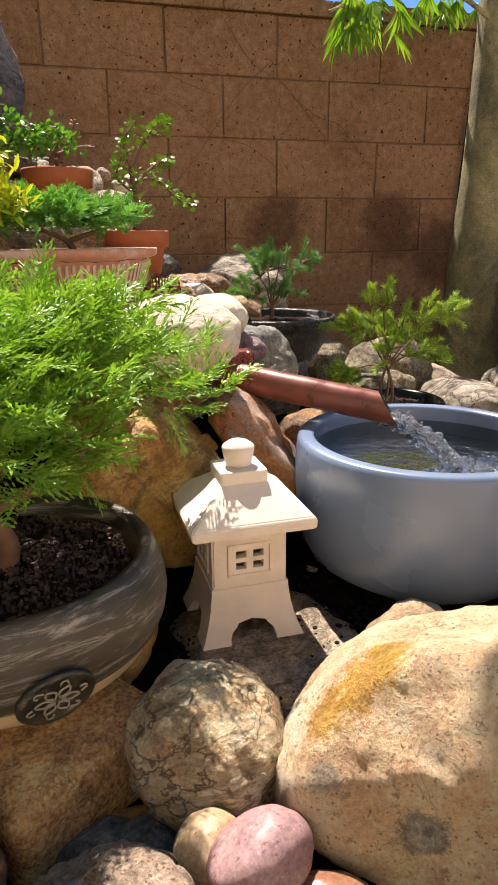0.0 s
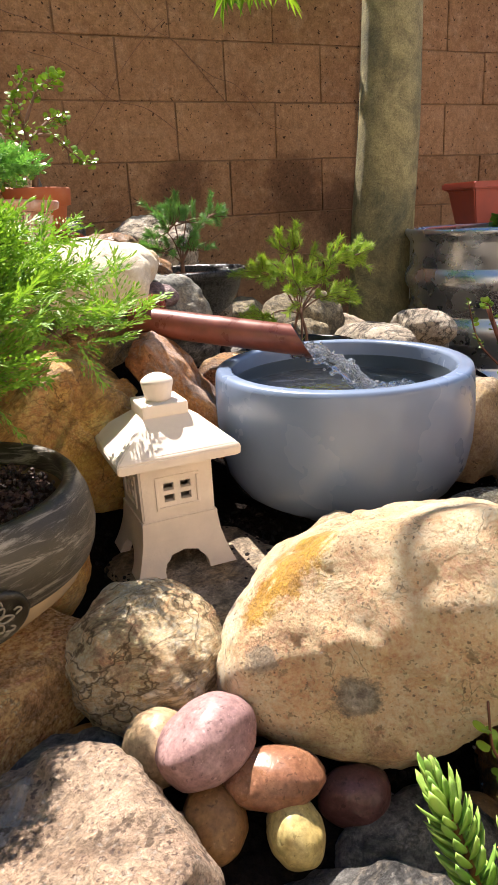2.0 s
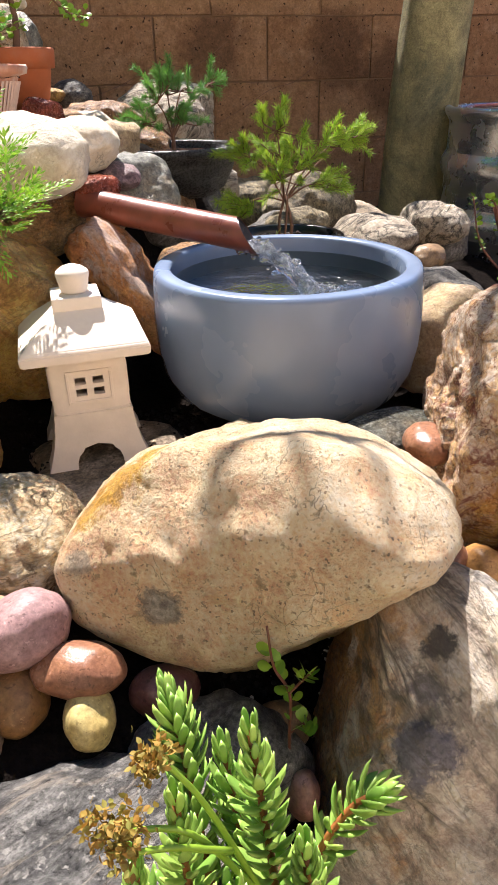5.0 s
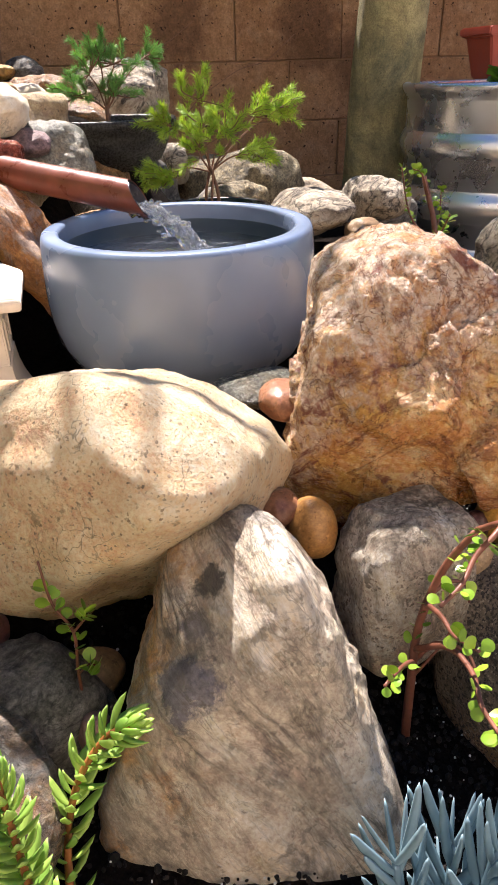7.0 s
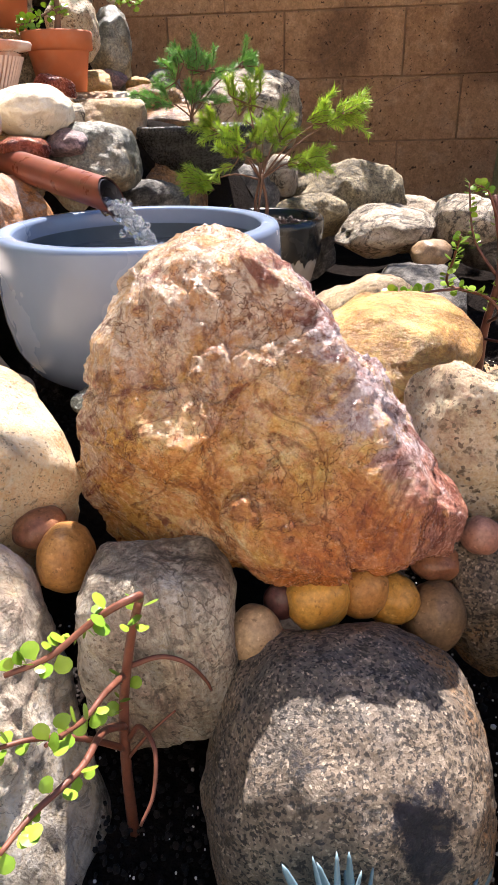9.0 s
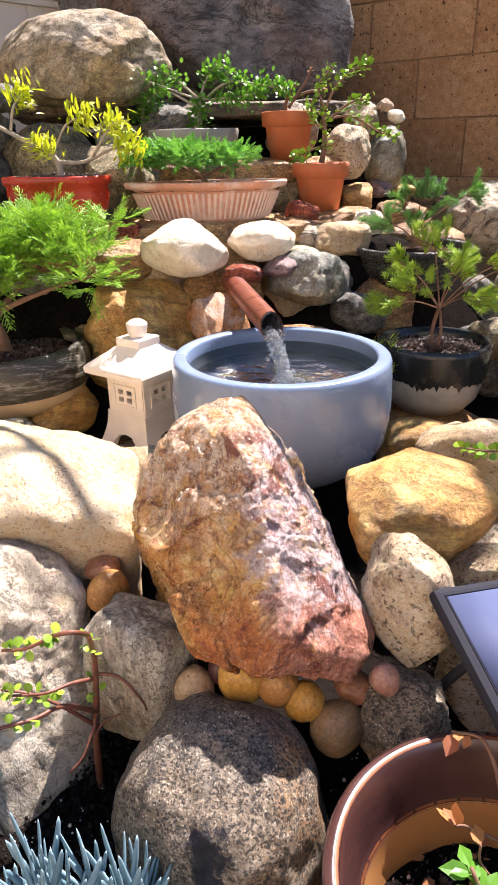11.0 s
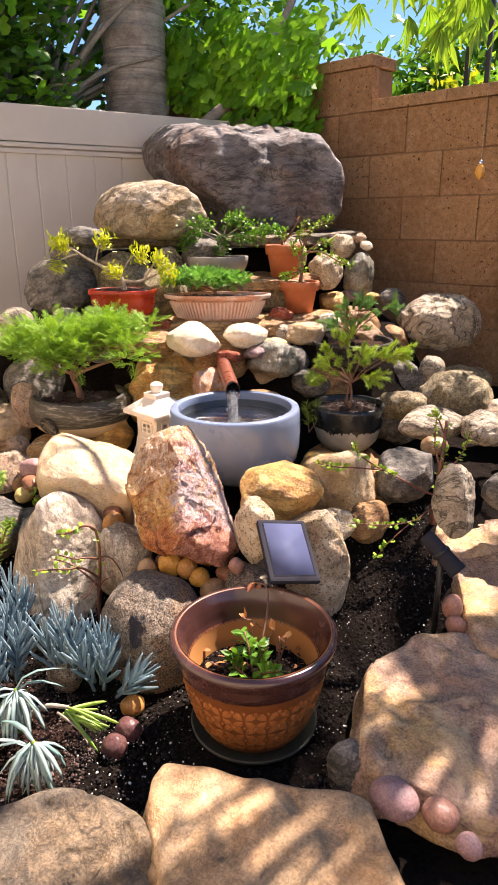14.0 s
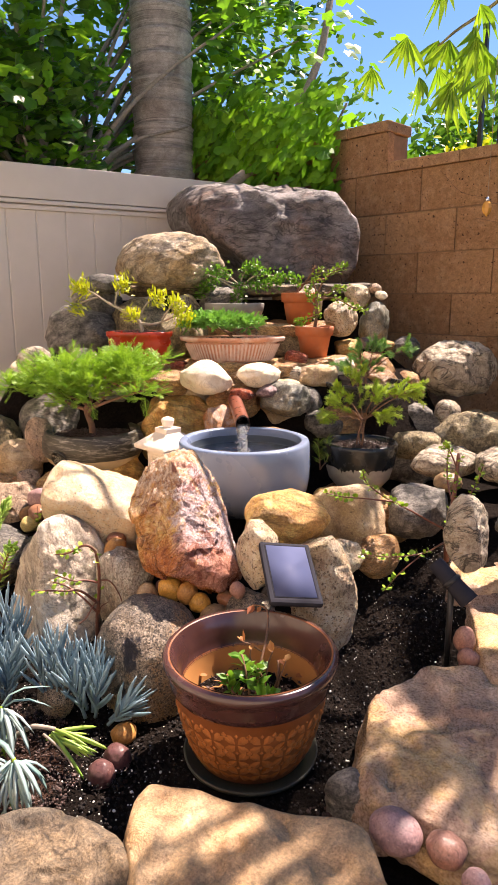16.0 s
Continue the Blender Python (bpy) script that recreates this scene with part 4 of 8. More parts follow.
def build_fence():
    f = thing("fence", FENCE_END, "beige vinyl privacy fence with tongue and groove boards", "fence")
    f["kind"] = "structure"
    f.rotation_euler = (0, 0, math.atan2(FENCE_DIR.y, FENCE_DIR.x) - math.pi / 2)
    top = 1.575
    y = -0.06
    while y > -4.2:
        b = bmesh.new()
        box(b, (-0.012, y - 0.147, -0.2), (0.012, y - 0.002, top - 0.20), 0.003)
        part("board", b, M["vinyl"], f, smooth=False)
        y -= 0.150
    b = bmesh.new()
    box(b, (-0.010, -4.2, -0.2), (0.0085, -0.06, top - 0.01))
    part("backing", b, M["vinyl"], f, smooth=False)
    for z0, z1, d in ((top - 0.165, top, 0.028), (top - 0.19, top - 0.17, 0.034), (top - 0.218, top - 0.195, 0.026)):
        b = bmesh.new()
        box(b, (-d, -4.2, z0), (d, -0.06, z1), 0.006)
        part("rail", b, M["vinyl"], f, smooth=False)
    b = bmesh.new()
    box(b, (-0.06, -0.08, -0.2), (0.06, -0.004, top + 0.06), 0.005)
    part("post", b, M["vinyl"], f, smooth=False)


build_wall()
build_fence()
# unseen stucco wall, added to throw warm fill light onto the front faces
b = bmesh.new()
box(b, (-5.0, -2.9, -0.2), (8.0, -2.7, 3.2), 0.01)
me = bpy.data.meshes.new("bounce_wall")
b.to_mesh(me)
me.materials.append(M["stucco"])
tagged(new("bounce_wall", me), "unseen cream stucco wall added to bounce sun into the shade", "wall", kind="structure")
# patio out of view, added as a floor that reflects sun into the bed
b = bmesh.new()
box(b, (-3.0, -2.7, -0.06), (6.5, -1.12, 0.035), 0.01)
me = bpy.data.meshes.new("bounce_paving")
b.to_mesh(me)
me.materials.append(M["concrete"])
tagged(new("bounce_paving", me), "unseen pale concrete patio added to bounce sun upwards", "paving", kind="structure")

# ---- the large stones ----
ORANGE = [(-0.496, -0.388, -0.777, 0.1726), (-0.931, 0.355, 0.086, 0.1414), (-0.342, 0.342, 0.875, 0.1794), (0.43, 0.04, 0.9, 0.139), (0.81, -0.02, 0.58, 0.109), (0.832, -0.527, -0.174, 0.1838), (0.72, 0.47, 0.51, 0.096), (0.193, -0.661, -0.725, 0.1504), (-0.169, -0.748, -0.642, 0.1372), (-0.702, -0.685, 0.194, 0.1382), (-0.63, -0.45, 0.62, 0.15), (-0.47, -0.855, -0.22, 0.1108), (-0.358, -0.085, 0.93, 0.1712), (0.367, 0.705, 0.607, 0.1261), (0.566, 0.782, 0.262, 0.1008), (0.729, 0.439, -0.525, 0.1787), (0.103, -0.516, -0.85, 0.1344), (0.0, -0.86, 0.51, 0.095), (0, 0.8, -0.6, 0.16)]
rock("orange_rock", (0.9, -0.11, 0.40), None, M["orange"], "large angular rust orange quartz rock with white patches", cuts=ORANGE, sharp=30, level=7, lump=0.03, rugged=0.040, seed=29, chips=26, crag=0.02, chip=(0.94, 0.995), chisel=((11.0, 0.011), (26.0, 0.0055), (60.0, 0.0022)), grow=1.03)
GREY = [(-0.889, 0.43, 0.159, 0.1178), (-0.783, 0.548, 0.294, 0.122), (-0.233, 0.686, 0.689, 0.1567), (0.474, 0.422, 0.772, 0.1417), (0.84, 0.003, 0.542, 0.0955), (0.901, -0.286, 0.327, 0.0762), (-0.93, 0.25, 0.25, 0.109), (-0.495, 0.547, 0.675, 0.1466), (0.848, 0.132, 0.514, 0.097), (0.95, -0.11, 0.29, 0.079), (-0.182, -0.929, -0.323, 0.1407), (-0.58, -0.48, 0.66, 0.1065), (-0.48, 0.05, 0.876, 0.1414), (0.462, 0.855, 0.234, 0.1252), (0.6, 0.79, -0.1, 0.115), (-0.47, -0.858, 0.206, 0.0917), (0.119, 0.707, 0.697, 0.156), (0, 0, -1, 0.2), (0.1, -0.95, 0.2, 0.075)]
rock("grey_rock", (0.65, -0.32, 0.245), None, M["grey"], "tall grey stone with dark and rusty streaks, set on end", cuts=GREY, sharp=16, level=6, lump=0.05, rugged=0.045, chips=10, crag=0.010, chip=(0.95, 0.995), seed=5, chisel=((20.0, 0.0035), (55.0, 0.0013)))
BIG = [(-0.86, 0.47, 0.19, 0.162), (-0.599, 0.629, 0.496, 0.1451), (-0.227, 0.638, 0.736, 0.1282), (0.091, 0.527, 0.845, 0.1221), (0.17, -0.773, -0.611, 0.1124), (-0.254, -0.651, -0.715, 0.1163), (-0.574, -0.489, -0.657, 0.1369), (-0.916, -0.162, -0.366, 0.1703), (-0.797, 0.422, 0.432, 0.1537), (-0.543, 0.514, 0.664, 0.1335), (-0.262, 0.512, 0.818, 0.1233), (0.465, 0.167, 0.869, 0.144), (0.673, -0.083, 0.735, 0.1766), (0.49, 0.29, 0.82, 0.150), (0.713, -0.629, -0.31, 0.1687), (0.069, 0.379, 0.923, 0.1131), (-0.532, -0.841, 0.1, 0.1329), (-0.586, -0.488, 0.646, 0.1437), (-0.268, 0.212, 0.94, 0.1384), (0.685, 0.722, -0.102, 0.1425), (0.12, -0.66, 0.742, 0.208), (0, 0, -1, 0.12)]
rock("tan_boulder", (0.51, -0.12, 0.34), None, M["boulder"], "long pale tan boulder with rusty stains and small pits", cuts=BIG, sharp=18, level=6, lump=0.04, rugged=0.045, chips=12, crag=0.012, chip=(0.95, 0.995), seed=8, category="boulder", chisel=((24.0, 0.0016), (55.0, 0.0012)))
BLACK = [(-0.647, -0.714, -0.268, 0.4094), (-0.446, -0.63, 0.636, 0.4157), (-0.084, -0.292, 0.953, 0.2869), (0.167, -0.052, 0.984, 0.2276), (0.34, 0.081, 0.937, 0.2683), (0.795, 0.455, 0.401, 0.4105), (0.845, 0.53, -0.074, 0.4368), (0.521, 0.348, -0.78, 0.3739), (0.014, 0.004, -1.0, 0.223), (-0.587, -0.707, -0.395, 0.3695), (0.434, 0.212, 0.875, 0.3087), (0.784, 0.578, 0.226, 0.4297), (0.775, 0.606, -0.179, 0.442), (-0.386, -0.393, -0.835, 0.2121), (0.64, -0.75, 0.1, 0.33), (-0.6, 0.75, 0, 0.35), (0, 0.9, 0.3, 0.4)]
slate_boulder = rock("slate_boulder", (-0.2, 1.26, 1.21), None, M["slate"], "huge dark slate boulder on top of the rockery", cuts=BLACK, sharp=16, level=6, lump=0.06, rugged=0.07, chips=20, crag=0.03, chip=(0.92, 0.99), seed=13, category="boulder")
# a saddle worn across its top, with a shallow gully down the front
for v in slate_boulder.data.vertices:
    u = v.co.x * 0.588 + v.co.y * 0.809 + 0.07
    k = math.exp(-(u / 0.13) ** 2)
    v.co.z -= 0.030 * k * max(0.0, min(1.0, (v.co.z - 0.02) / 0.15))
    if v.co.x * 0.809 - v.co.y * 0.588 > 0.05:
        g = math.exp(-((u - 0.35 * v.co.z) / 0.035) ** 2)
        v.co.x -= 0.009 * g * 0.809
        v.co.y += 0.009 * g * 0.588
slate_boulder.data.update()
slate_boulder.location = (-0.35, 1.46, 1.225)
slate_boulder.rotation_euler = (0, 0, radians(15))
slate_boulder.scale = (1.0, 1.0, 1.04)
WHITE = [(-0.759, 0.444, 0.477, 0.0961), (-0.071, 0.726, 0.684, 0.1055), (0.277, 0.68, 0.68, 0.096), (0.68, 0.497, 0.536, 0.085), (0.893, 0.255, 0.372, 0.0777), (0.98, 0.08, 0.16, 0.0778), (0.779, -0.482, -0.401, 0.0742), (-0.224, 0.164, 0.961, 0.0886), (0.499, 0.839, -0.218, 0.1122), (0, 0, -1, 0.1), (0, -1, 0, 0.12), (-1, 0, 0, 0.12), (-0.7, 0.6, 0.2, 0.1)]
rock("pale_rock", (0.185, -0.22, 0.28), None, M["pale"], "pale pinkish rock with an angular top", cuts=WHITE, sharp=20, level=6, lump=0.05, rugged=0.06, chips=14, crag=0.014, chip=(0.94, 0.995), seed=21, chisel=((24.0, 0.005),))

# name, centre, half-sizes, stone, label, yaw, seed, square
STONES = [
    ("banded_rock", (0.283, -0.025, 0.319), (0.080, 0.092, 0.072), "ball", "round tan rock with dark cracked bands", 0, 2, 2.2),
    ("light_rock", (0.823, -0.233, 0.240), (0.066, 0.050, 0.092), "lightgrey", "upright light grey rock with faint streaks", 12, 5, 4.0),
    ("granite_rock", (0.985, -0.277, 0.116), (0.118, 0.105, 0.155), "speck", "big speckled granite rock with black spots", 2, 7, 2.7),
    ("cream_rock", (1.095, -0.050, 0.350), (0.066, 0.045, 0.085), "cream", "upright cream rock beside the orange rock", -17, 9, 2.3),
    ("golden_rock", (1.035, 0.105, 0.385), (0.095, 0.110, 0.070), "yellow", "smooth golden ochre rock in dappled light", -28, 14, 2.4),
    ("brown_rock", (1.035, 0.400, 0.325), (0.110, 0.095, 0.105), "tan", "blocky brown tan rock with fine cracks", 20, 16, 3.0),
    ("sunlit_rock", (1.165, 0.110, 0.230), (0.085, 0.075, 0.165), "cream", "large sunlit cream rock with brown mottling", 0, 18, 2.3),
    ("round_rock", (1.125, 0.230, 0.275), (0.045, 0.060, 0.048), "cream", "small mottled round rock", 0, 19, 2.2),
    ("russet_rock", (1.135, 0.366, 0.245), (0.055, 0.070, 0.060), "sand", "russet brown rock low in the soil", 0, 20, 2.5),
    ("oval_rock", (1.075, 0.800, 0.415), (0.108, 0.110, 0.055), "marble", "oval cream rock with a dark patch", -7, 22, 2.2),
    ("creased_rock", (1.245, 0.824, 0.430), (0.070, 0.090, 0.055), "marble", "pale creased rock in the rockery", 20, 23, 2.3),
    ("mossy_rock", (1.022, 1.059, 0.455), (0.135, 0.095, 0.080), "moss", "mottled olive brown rock", 18, 24, 2.3),
    ("tan_pebble", (1.159, 0.681, 0.389), (0.041, 0.042, 0.032), "p_tan", "smooth tan pebble in the rockery", 0, 25, 2.0),
    ("veined_rock", (0.724, 1.471, 0.640), (0.180, 0.150, 0.115), "marble", "lumpy grey and white veined rock by the wall", -16, 26, 2.2),
    ("stub_rock", (0.838, 1.231, 0.490), (0.046, 0.060, 0.058), "marble", "small grey white rock", 0, 27, 2.2),
    ("flat_rock", (1.132, 0.560, 0.330), (0.080, 0.110, 0.075), "dark", "flat dark grey rock", 0, 28, 3.0),
    ("pillar_rock", (1.359, 0.438, 0.345), (0.055, 0.060, 0.100), "marble", "upright grey rock with white veins", 0, 29, 2.5),
    ("bank_rock", (1.46, 0.56, 0.36), (0.090, 0.070, 0.075), "dark", "dark grey lichen flecked rock", 20, 30, 2.6),
    ("mustard_rock", (0.280, 0.375, 0.460), (0.125, 0.095, 0.130), "yellow", "large yellow tan rock behind the lantern", 12, 31, 5.0),
    ("white_stone", (0.342, 0.445, 0.655), (0.108, 0.090, 0.058), "white", "smooth white river stone", -26, 32, 2.1),
    ("cream_stone", (0.432, 0.615, 0.655), (0.078, 0.080, 0.044), "white", "smooth cream river stone with grey veins", 0, 33, 2.1),
    ("green_stone", (0.527, 0.654, 0.571), (0.086, 0.085, 0.066), "green", "smooth grey green stone beside the pipe", 0, 34, 2.4),
    ("red_stone", (0.448, 0.520, 0.600), (0.040, 0.050, 0.020), "red", "wet dark red stone that holds the pipe", 0, 35, 2.6),
    ("purple_stone", (0.490, 0.600, 0.605), (0.040, 0.046, 0.024), "purple", "flat purple grey stone", 0, 36, 2.3),
    ("rust_rock", (0.475, 0.405, 0.470), (0.034, 0.055, 0.110), "rust", "rusty orange rock with a white patch below the pipe", -25, 37, 6.0),
    ("tan_oval_boulder", (-0.27, 0.752, 1.077), (0.235, 0.165, 0.120), "taupe", "oval tan boulder with a deep crease", 35, 38, 2.2),
    ("slate_slab", (-0.352, 0.482, 0.985), (0.095, 0.100, 0.036), "dark", "dark layered slate rock", 30, 39, 2.8),
    ("slate_rock", (-0.415, 0.475, 0.905), (0.098, 0.100, 0.062), "dark", "grey brown rock below the slate", 30, 40, 2.5),
    ("lichen_rock", (-0.42, 0.421, 0.785), (0.142, 0.146, 0.118), "dark", "big dark grey rock against the fence", 20, 41, 2.5),
    ("grey_cobble", (-0.186, 0.069, 0.700), (0.066, 0.062, 0.058), "marble", "round grey cobble in the rockery", 0, 42, 2.1),
    ("pale_cobble", (-0.317, 0.080, 0.650), (0.060, 0.055, 0.050), "white", "pale round cobble in the rockery", 0, 43, 2.1),
    ("flat_cobble", (-0.144, 0.250, 0.700), (0.059, 0.052, 0.042), "marble", "flat grey cobble in the rockery", 0, 44, 2.1),
    ("grey_chunk", (-0.029, -0.008, 0.440), (0.048, 0.045, 0.085), "pale", "rough grey pink chunk beside the round pot", 0, 45, 2.6),
    ("shelf_rock", (-0.181, 0.776, 0.880), (0.056, 0.064, 0.060), "marble", "pale grey rock on the top shelf", 0, 46, 2.2),
    ("stacked_rock", (0.258, 1.402, 0.925), (0.060, 0.064, 0.058), "cream", "cream rock stacked by the wall", 0, 47, 2.3),
    ("stacked_rock", (0.315, 1.219, 0.835), (0.065, 0.074, 0.075), "cream", "cream rock stacked behind the pots", 0, 48, 2.4),
    ("stacked_rock", (0.351, 1.416, 0.800), (0.072, 0.082, 0.110), "green", "tall grey green rock stacked by the wall", 0, 49, 2.3),
    ("stacked_rock", (0.315, 1.46, 0.965), (0.030, 0.030, 0.022), "pale", "small pinkish stone on the pile", 0, 50, 2.1),
    ("stacked_rock", (0.365, 1.44, 0.935), (0.026, 0.026, 0.020), "white", "small white stone on the pile", 0, 51, 2.1),
    ("dark_cobble", (0.475, 1.492, 0.710), (0.057, 0.073, 0.050), "dark", "dark grey cobble against the wall", 0, 52, 2.1),
    ("red_lump", (0.383, 0.867, 0.695), (0.046, 0.046, 0.036), "red", "shiny dark red rock lump", 0, 53, 2.4),
    ("shadow_rock", (1.125, -0.100, 0.200), (0.060, 0.055, 0.090), "speck", "dark speckled rock in the shade", 0, 54, 2.4),
    ("buried_rock", (0.548, 0.068, 0.320), (0.060, 0.055, 0.055), "tan", "tan rock that wedges the bowl", 0, 55, 2.3),
    ("striped_rock", (0.332, -0.350, 0.178), (0.150, 0.115, 0.104), "striped", "low rock with black and white bands and a rusty side", 8, 56, 3.0),
    ("black_rock", (0.440, -0.262, 0.205), (0.088, 0.060, 0.066), "dark", "black rock behind the pebbles", 0, 57, 2.5),
    ("base_rock", (0.140, 0.010, 0.285), (0.095, 0.075, 0.065), "ochre", "brown block of rock under the round pot", 38, 58, 9.0),
    ("step_rock", (0.05, 0.12, 0.285), (0.13, 0.13, 0.060), "sand", "flat sandstone under the round pot", 15, 59, 4.0),
    ("lantern_stone", (0.41, 0.18, 0.262), (0.115, 0.135, 0.024), "taupe", "flat brown stone under the lantern", 15, 120, 4.0),
    ("mid_rock", (0.60, 0.86, 0.46), (0.10, 0.08, 0.11), "sand", "reddish brown rock behind the pipe", 10, 60, 3.0),
    ("mid_rock", (0.40, 0.74, 0.52), (0.13, 0.10, 0.11), "tan", "brown rock that carries the shelf stones", 10, 61, 3.0),
    ("mid_rock", (0.14, 0.52, 0.56), (0.14, 0.12, 0.10), "tan", "brown rock under the trough", -10, 62, 3.0),
    ("mid_rock", (-0.06, 0.33, 0.56), (0.13, 0.12, 0.10), "green", "brown grey rock behind the juniper", -10, 63, 2.8),
    ("mid_rock", (-0.14, 0.10, 0.46), (0.13, 0.11, 0.13), "dark", "dark rock in the shade of the juniper", -10, 64, 2.8),
    ("mid_rock", (0.10, 0.335, 0.40), (0.09, 0.05, 0.09), "moss", "olive grey rock behind the round pot", 0, 65, 2.6),
    ("mid_rock", (0.86, 0.95, 0.36), (0.12, 0.10, 0.10), "dark", "brown grey rock behind the pine pot", 0, 66, 2.8),
    ("ledge_stone", (0.342, 1.234, 0.715), (0.052, 0.056, 0.040), "yellow", "blocky golden tan stone in the ledge", 40, 71, 5.0),
    ("ledge_stone", (0.373, 1.329, 0.730), (0.044, 0.041, 0.024), "purple", "flat purple brown stone in the ledge", 40, 72, 4.0),
    ("ledge_stone", (0.413, 1.420, 0.722), (0.042, 0.038, 0.020), "yellow", "small golden stone in the ledge", 40, 73, 2.2),
    ("ledge_stone", (0.455, 1.020, 0.655), (0.072, 0.057, 0.038), "white", "flat cream stone in the ledge", 45, 74, 5.0),
    ("ledge_stone", (0.497, 0.862, 0.640), (0.072, 0.060, 0.037), "tan", "thick buff slab of the ledge", 45, 75, 6.0),
    ("ledge_stone", (0.52, 1.20, 0.62), (0.080, 0.110, 0.095), "sand", "red brown slanted ledge stone", 30, 76, 4.0),
    ("ledge_stone", (0.423, 0.828, 0.638), (0.046, 0.048, 0.036), "marble", "rough grey speckled stone in the ledge", 0, 77, 2.6),
    ("ledge_stone", (0.115, 0.488, 0.672), (0.046, 0.040, 0.022), "red", "flat red stone below the trough", 40, 78, 5.0),
    ("ledge_stone", (0.195, 0.375, 0.625), (0.085, 0.060, 0.045), "sand", "brown flat stone below the trough", 40, 79, 5.0),
    ("ledge_stone", (0.923, 0.890, 0.430), (0.085, 0.060, 0.055), "moss", "grey brown stone behind the pine pot", 20, 80, 2.5),
    ("ledge_stone", (0.02, 0.33, 0.640), (0.090, 0.060, 0.045), "sand", "rust brown stone below the red pot", 40, 81, 5.0),
    ("ledge_stone", (0.60, 0.78, 0.48), (0.070, 0.060, 0.050), "dark", "dark wet stone behind the bowl", 20, 82, 2.6),
    ("ledge_stone", (-0.10, -0.06, 0.36), (0.10, 0.09, 0.08), "tan", "rough tan rock beside the round pot", 0, 83, 2.6),
    ("ledge_stone", (-0.02, -0.15, 0.28), (0.12, 0.07, 0.06), "sand", "flat brown stone beside the round pot", 20, 84, 4.0),
    ("ledge_stone", (0.05, -0.10, 0.33), (0.045, 0.04, 0.035), "pale", "small pale rock beside the round pot", 0, 85, 2.3),
    ("ledge_stone", (0.19, 0.17, 0.33), (0.07, 0.08, 0.07), "yellow", "tan rock between the pot and the lantern", 0, 86, 2.4),
    ("ledge_stone", (0.60, 0.52, 0.42), (0.08, 0.06, 0.08), "sand", "rusty rock behind the bowl", 30, 87, 2.8),
    ("ledge_stone", (0.90, 0.47, 0.30), (0.08, 0.06, 0.06), "yellow", "wet golden stone beside the bowl", 20, 88, 3.0),
    ("ledge_stone", (0.36, 0.56, 0.56), (0.09, 0.08, 0.06), "sand", "brown stone that carries the white stones", 30, 89, 4.0),
    ("ledge_stone", (0.92, -0.47, 0.10), (0.045, 0.04, 0.045), "speck", "small grey rock between the succulents", 10, 90, 2.6),
    ("ledge_stone", (1.540, -0.268, 0.105), (0.045, 0.035, 0.050), "dark", "dark grey rock between the flagstones", 20, 91, 3.0),
    ("fill_rock", (0.74, 1.17, 0.44), (0.10, 0.08, 0.09), "dark", "dark rock in the shade below the wall", 10, 101, 2.6),
    ("fill_rock", (0.60, 1.30, 0.55), (0.09, 0.07, 0.08), "sand", "reddish rock below the wall", 10, 102, 2.8),
    ("fill_rock", (0.92, 1.32, 0.42), (0.11, 0.08, 0.08), "moss", "olive brown rock below the wall", 0, 103, 2.6),
    ("fill_rock", (1.18, 1.10, 0.38), (0.10, 0.08, 0.07), "taupe", "taupe rock near the tub", 0, 104, 2.4),
    ("fill_rock", (1.34, 0.97, 0.36), (0.09, 0.08, 0.06), "dark", "dark grey rock near the tub", 0, 105, 2.4),
    ("fill_rock", (1.02, 0.58, 0.27), (0.09, 0.07, 0.06), "sand", "flat russet stone beside the pine pot", 0, 106, 4.0),
    ("fill_rock", (0.50, 0.80, 0.54), (0.08, 0.06, 0.06), "dark", "dark stone under the ledge", 0, 107, 2.8),
    ("fill_rock", (0.30, 0.62, 0.60), (0.11, 0.06, 0.06), "sand", "rust brown stone under the ledge", 43, 108, 4.0),
    ("fill_rock", (0.20, 1.02, 0.74), (0.12, 0.07, 0.06), "moss", "brown stone under the upper ledge", 43, 109, 3.5),
    ("fill_rock", (-0.02, 0.80, 0.76), (0.10, 0.07, 0.06), "taupe", "taupe stone under the upper ledge", 43, 110, 3.0),
    ("fill_rock", (-0.10, 0.90, 0.90), (0.10, 0.08, 0.07), "dark", "dark stone under the slate boulder", 43, 111, 3.0),
    ("fill_rock", (0.14, 1.18, 0.90), (0.08, 0.08, 0.07), "taupe", "grey brown stone under the slate boulder", 43, 112, 3.0),
    ("fill_rock", (-0.25, 0.20, 0.52), (0.12, 0.10, 0.12), "taupe", "taupe rock behind the juniper", 0, 113, 2.6),
    ("fill_rock", (-0.22, -0.10, 0.40), (0.12, 0.10, 0.12), "moss", "olive brown rock beside the juniper", 0, 114, 2.6),
    ("fill_rock", (0.20, -0.10, 0.24), (0.07, 0.06, 0.06), "dark", "dark rock below the banded rock", 0, 115, 2.6),
    ("mid_rock", (0.85, 0.68, 0.25), (0.13, 0.11, 0.066), "sand", "flat stone that carries the pine pot", 0, 67, 4.0),
    ("mid_rock", (0.58, 1.12, 0.60), (0.10, 0.08, 0.09), "sand", "reddish rock near the black pot", 0, 68, 3.0),
    ("mid_rock", (-0.28, 0.62, 0.80), (0.15, 0.12, 0.12), "moss", "brown rock below the oval boulder", 0, 69, 2.6),
    ("mid_rock", (-0.05, 0.62, 0.76), (0.10, 0.10, 0.11), "moss", "brown rock behind the red pot", 0, 70, 2.6),
]
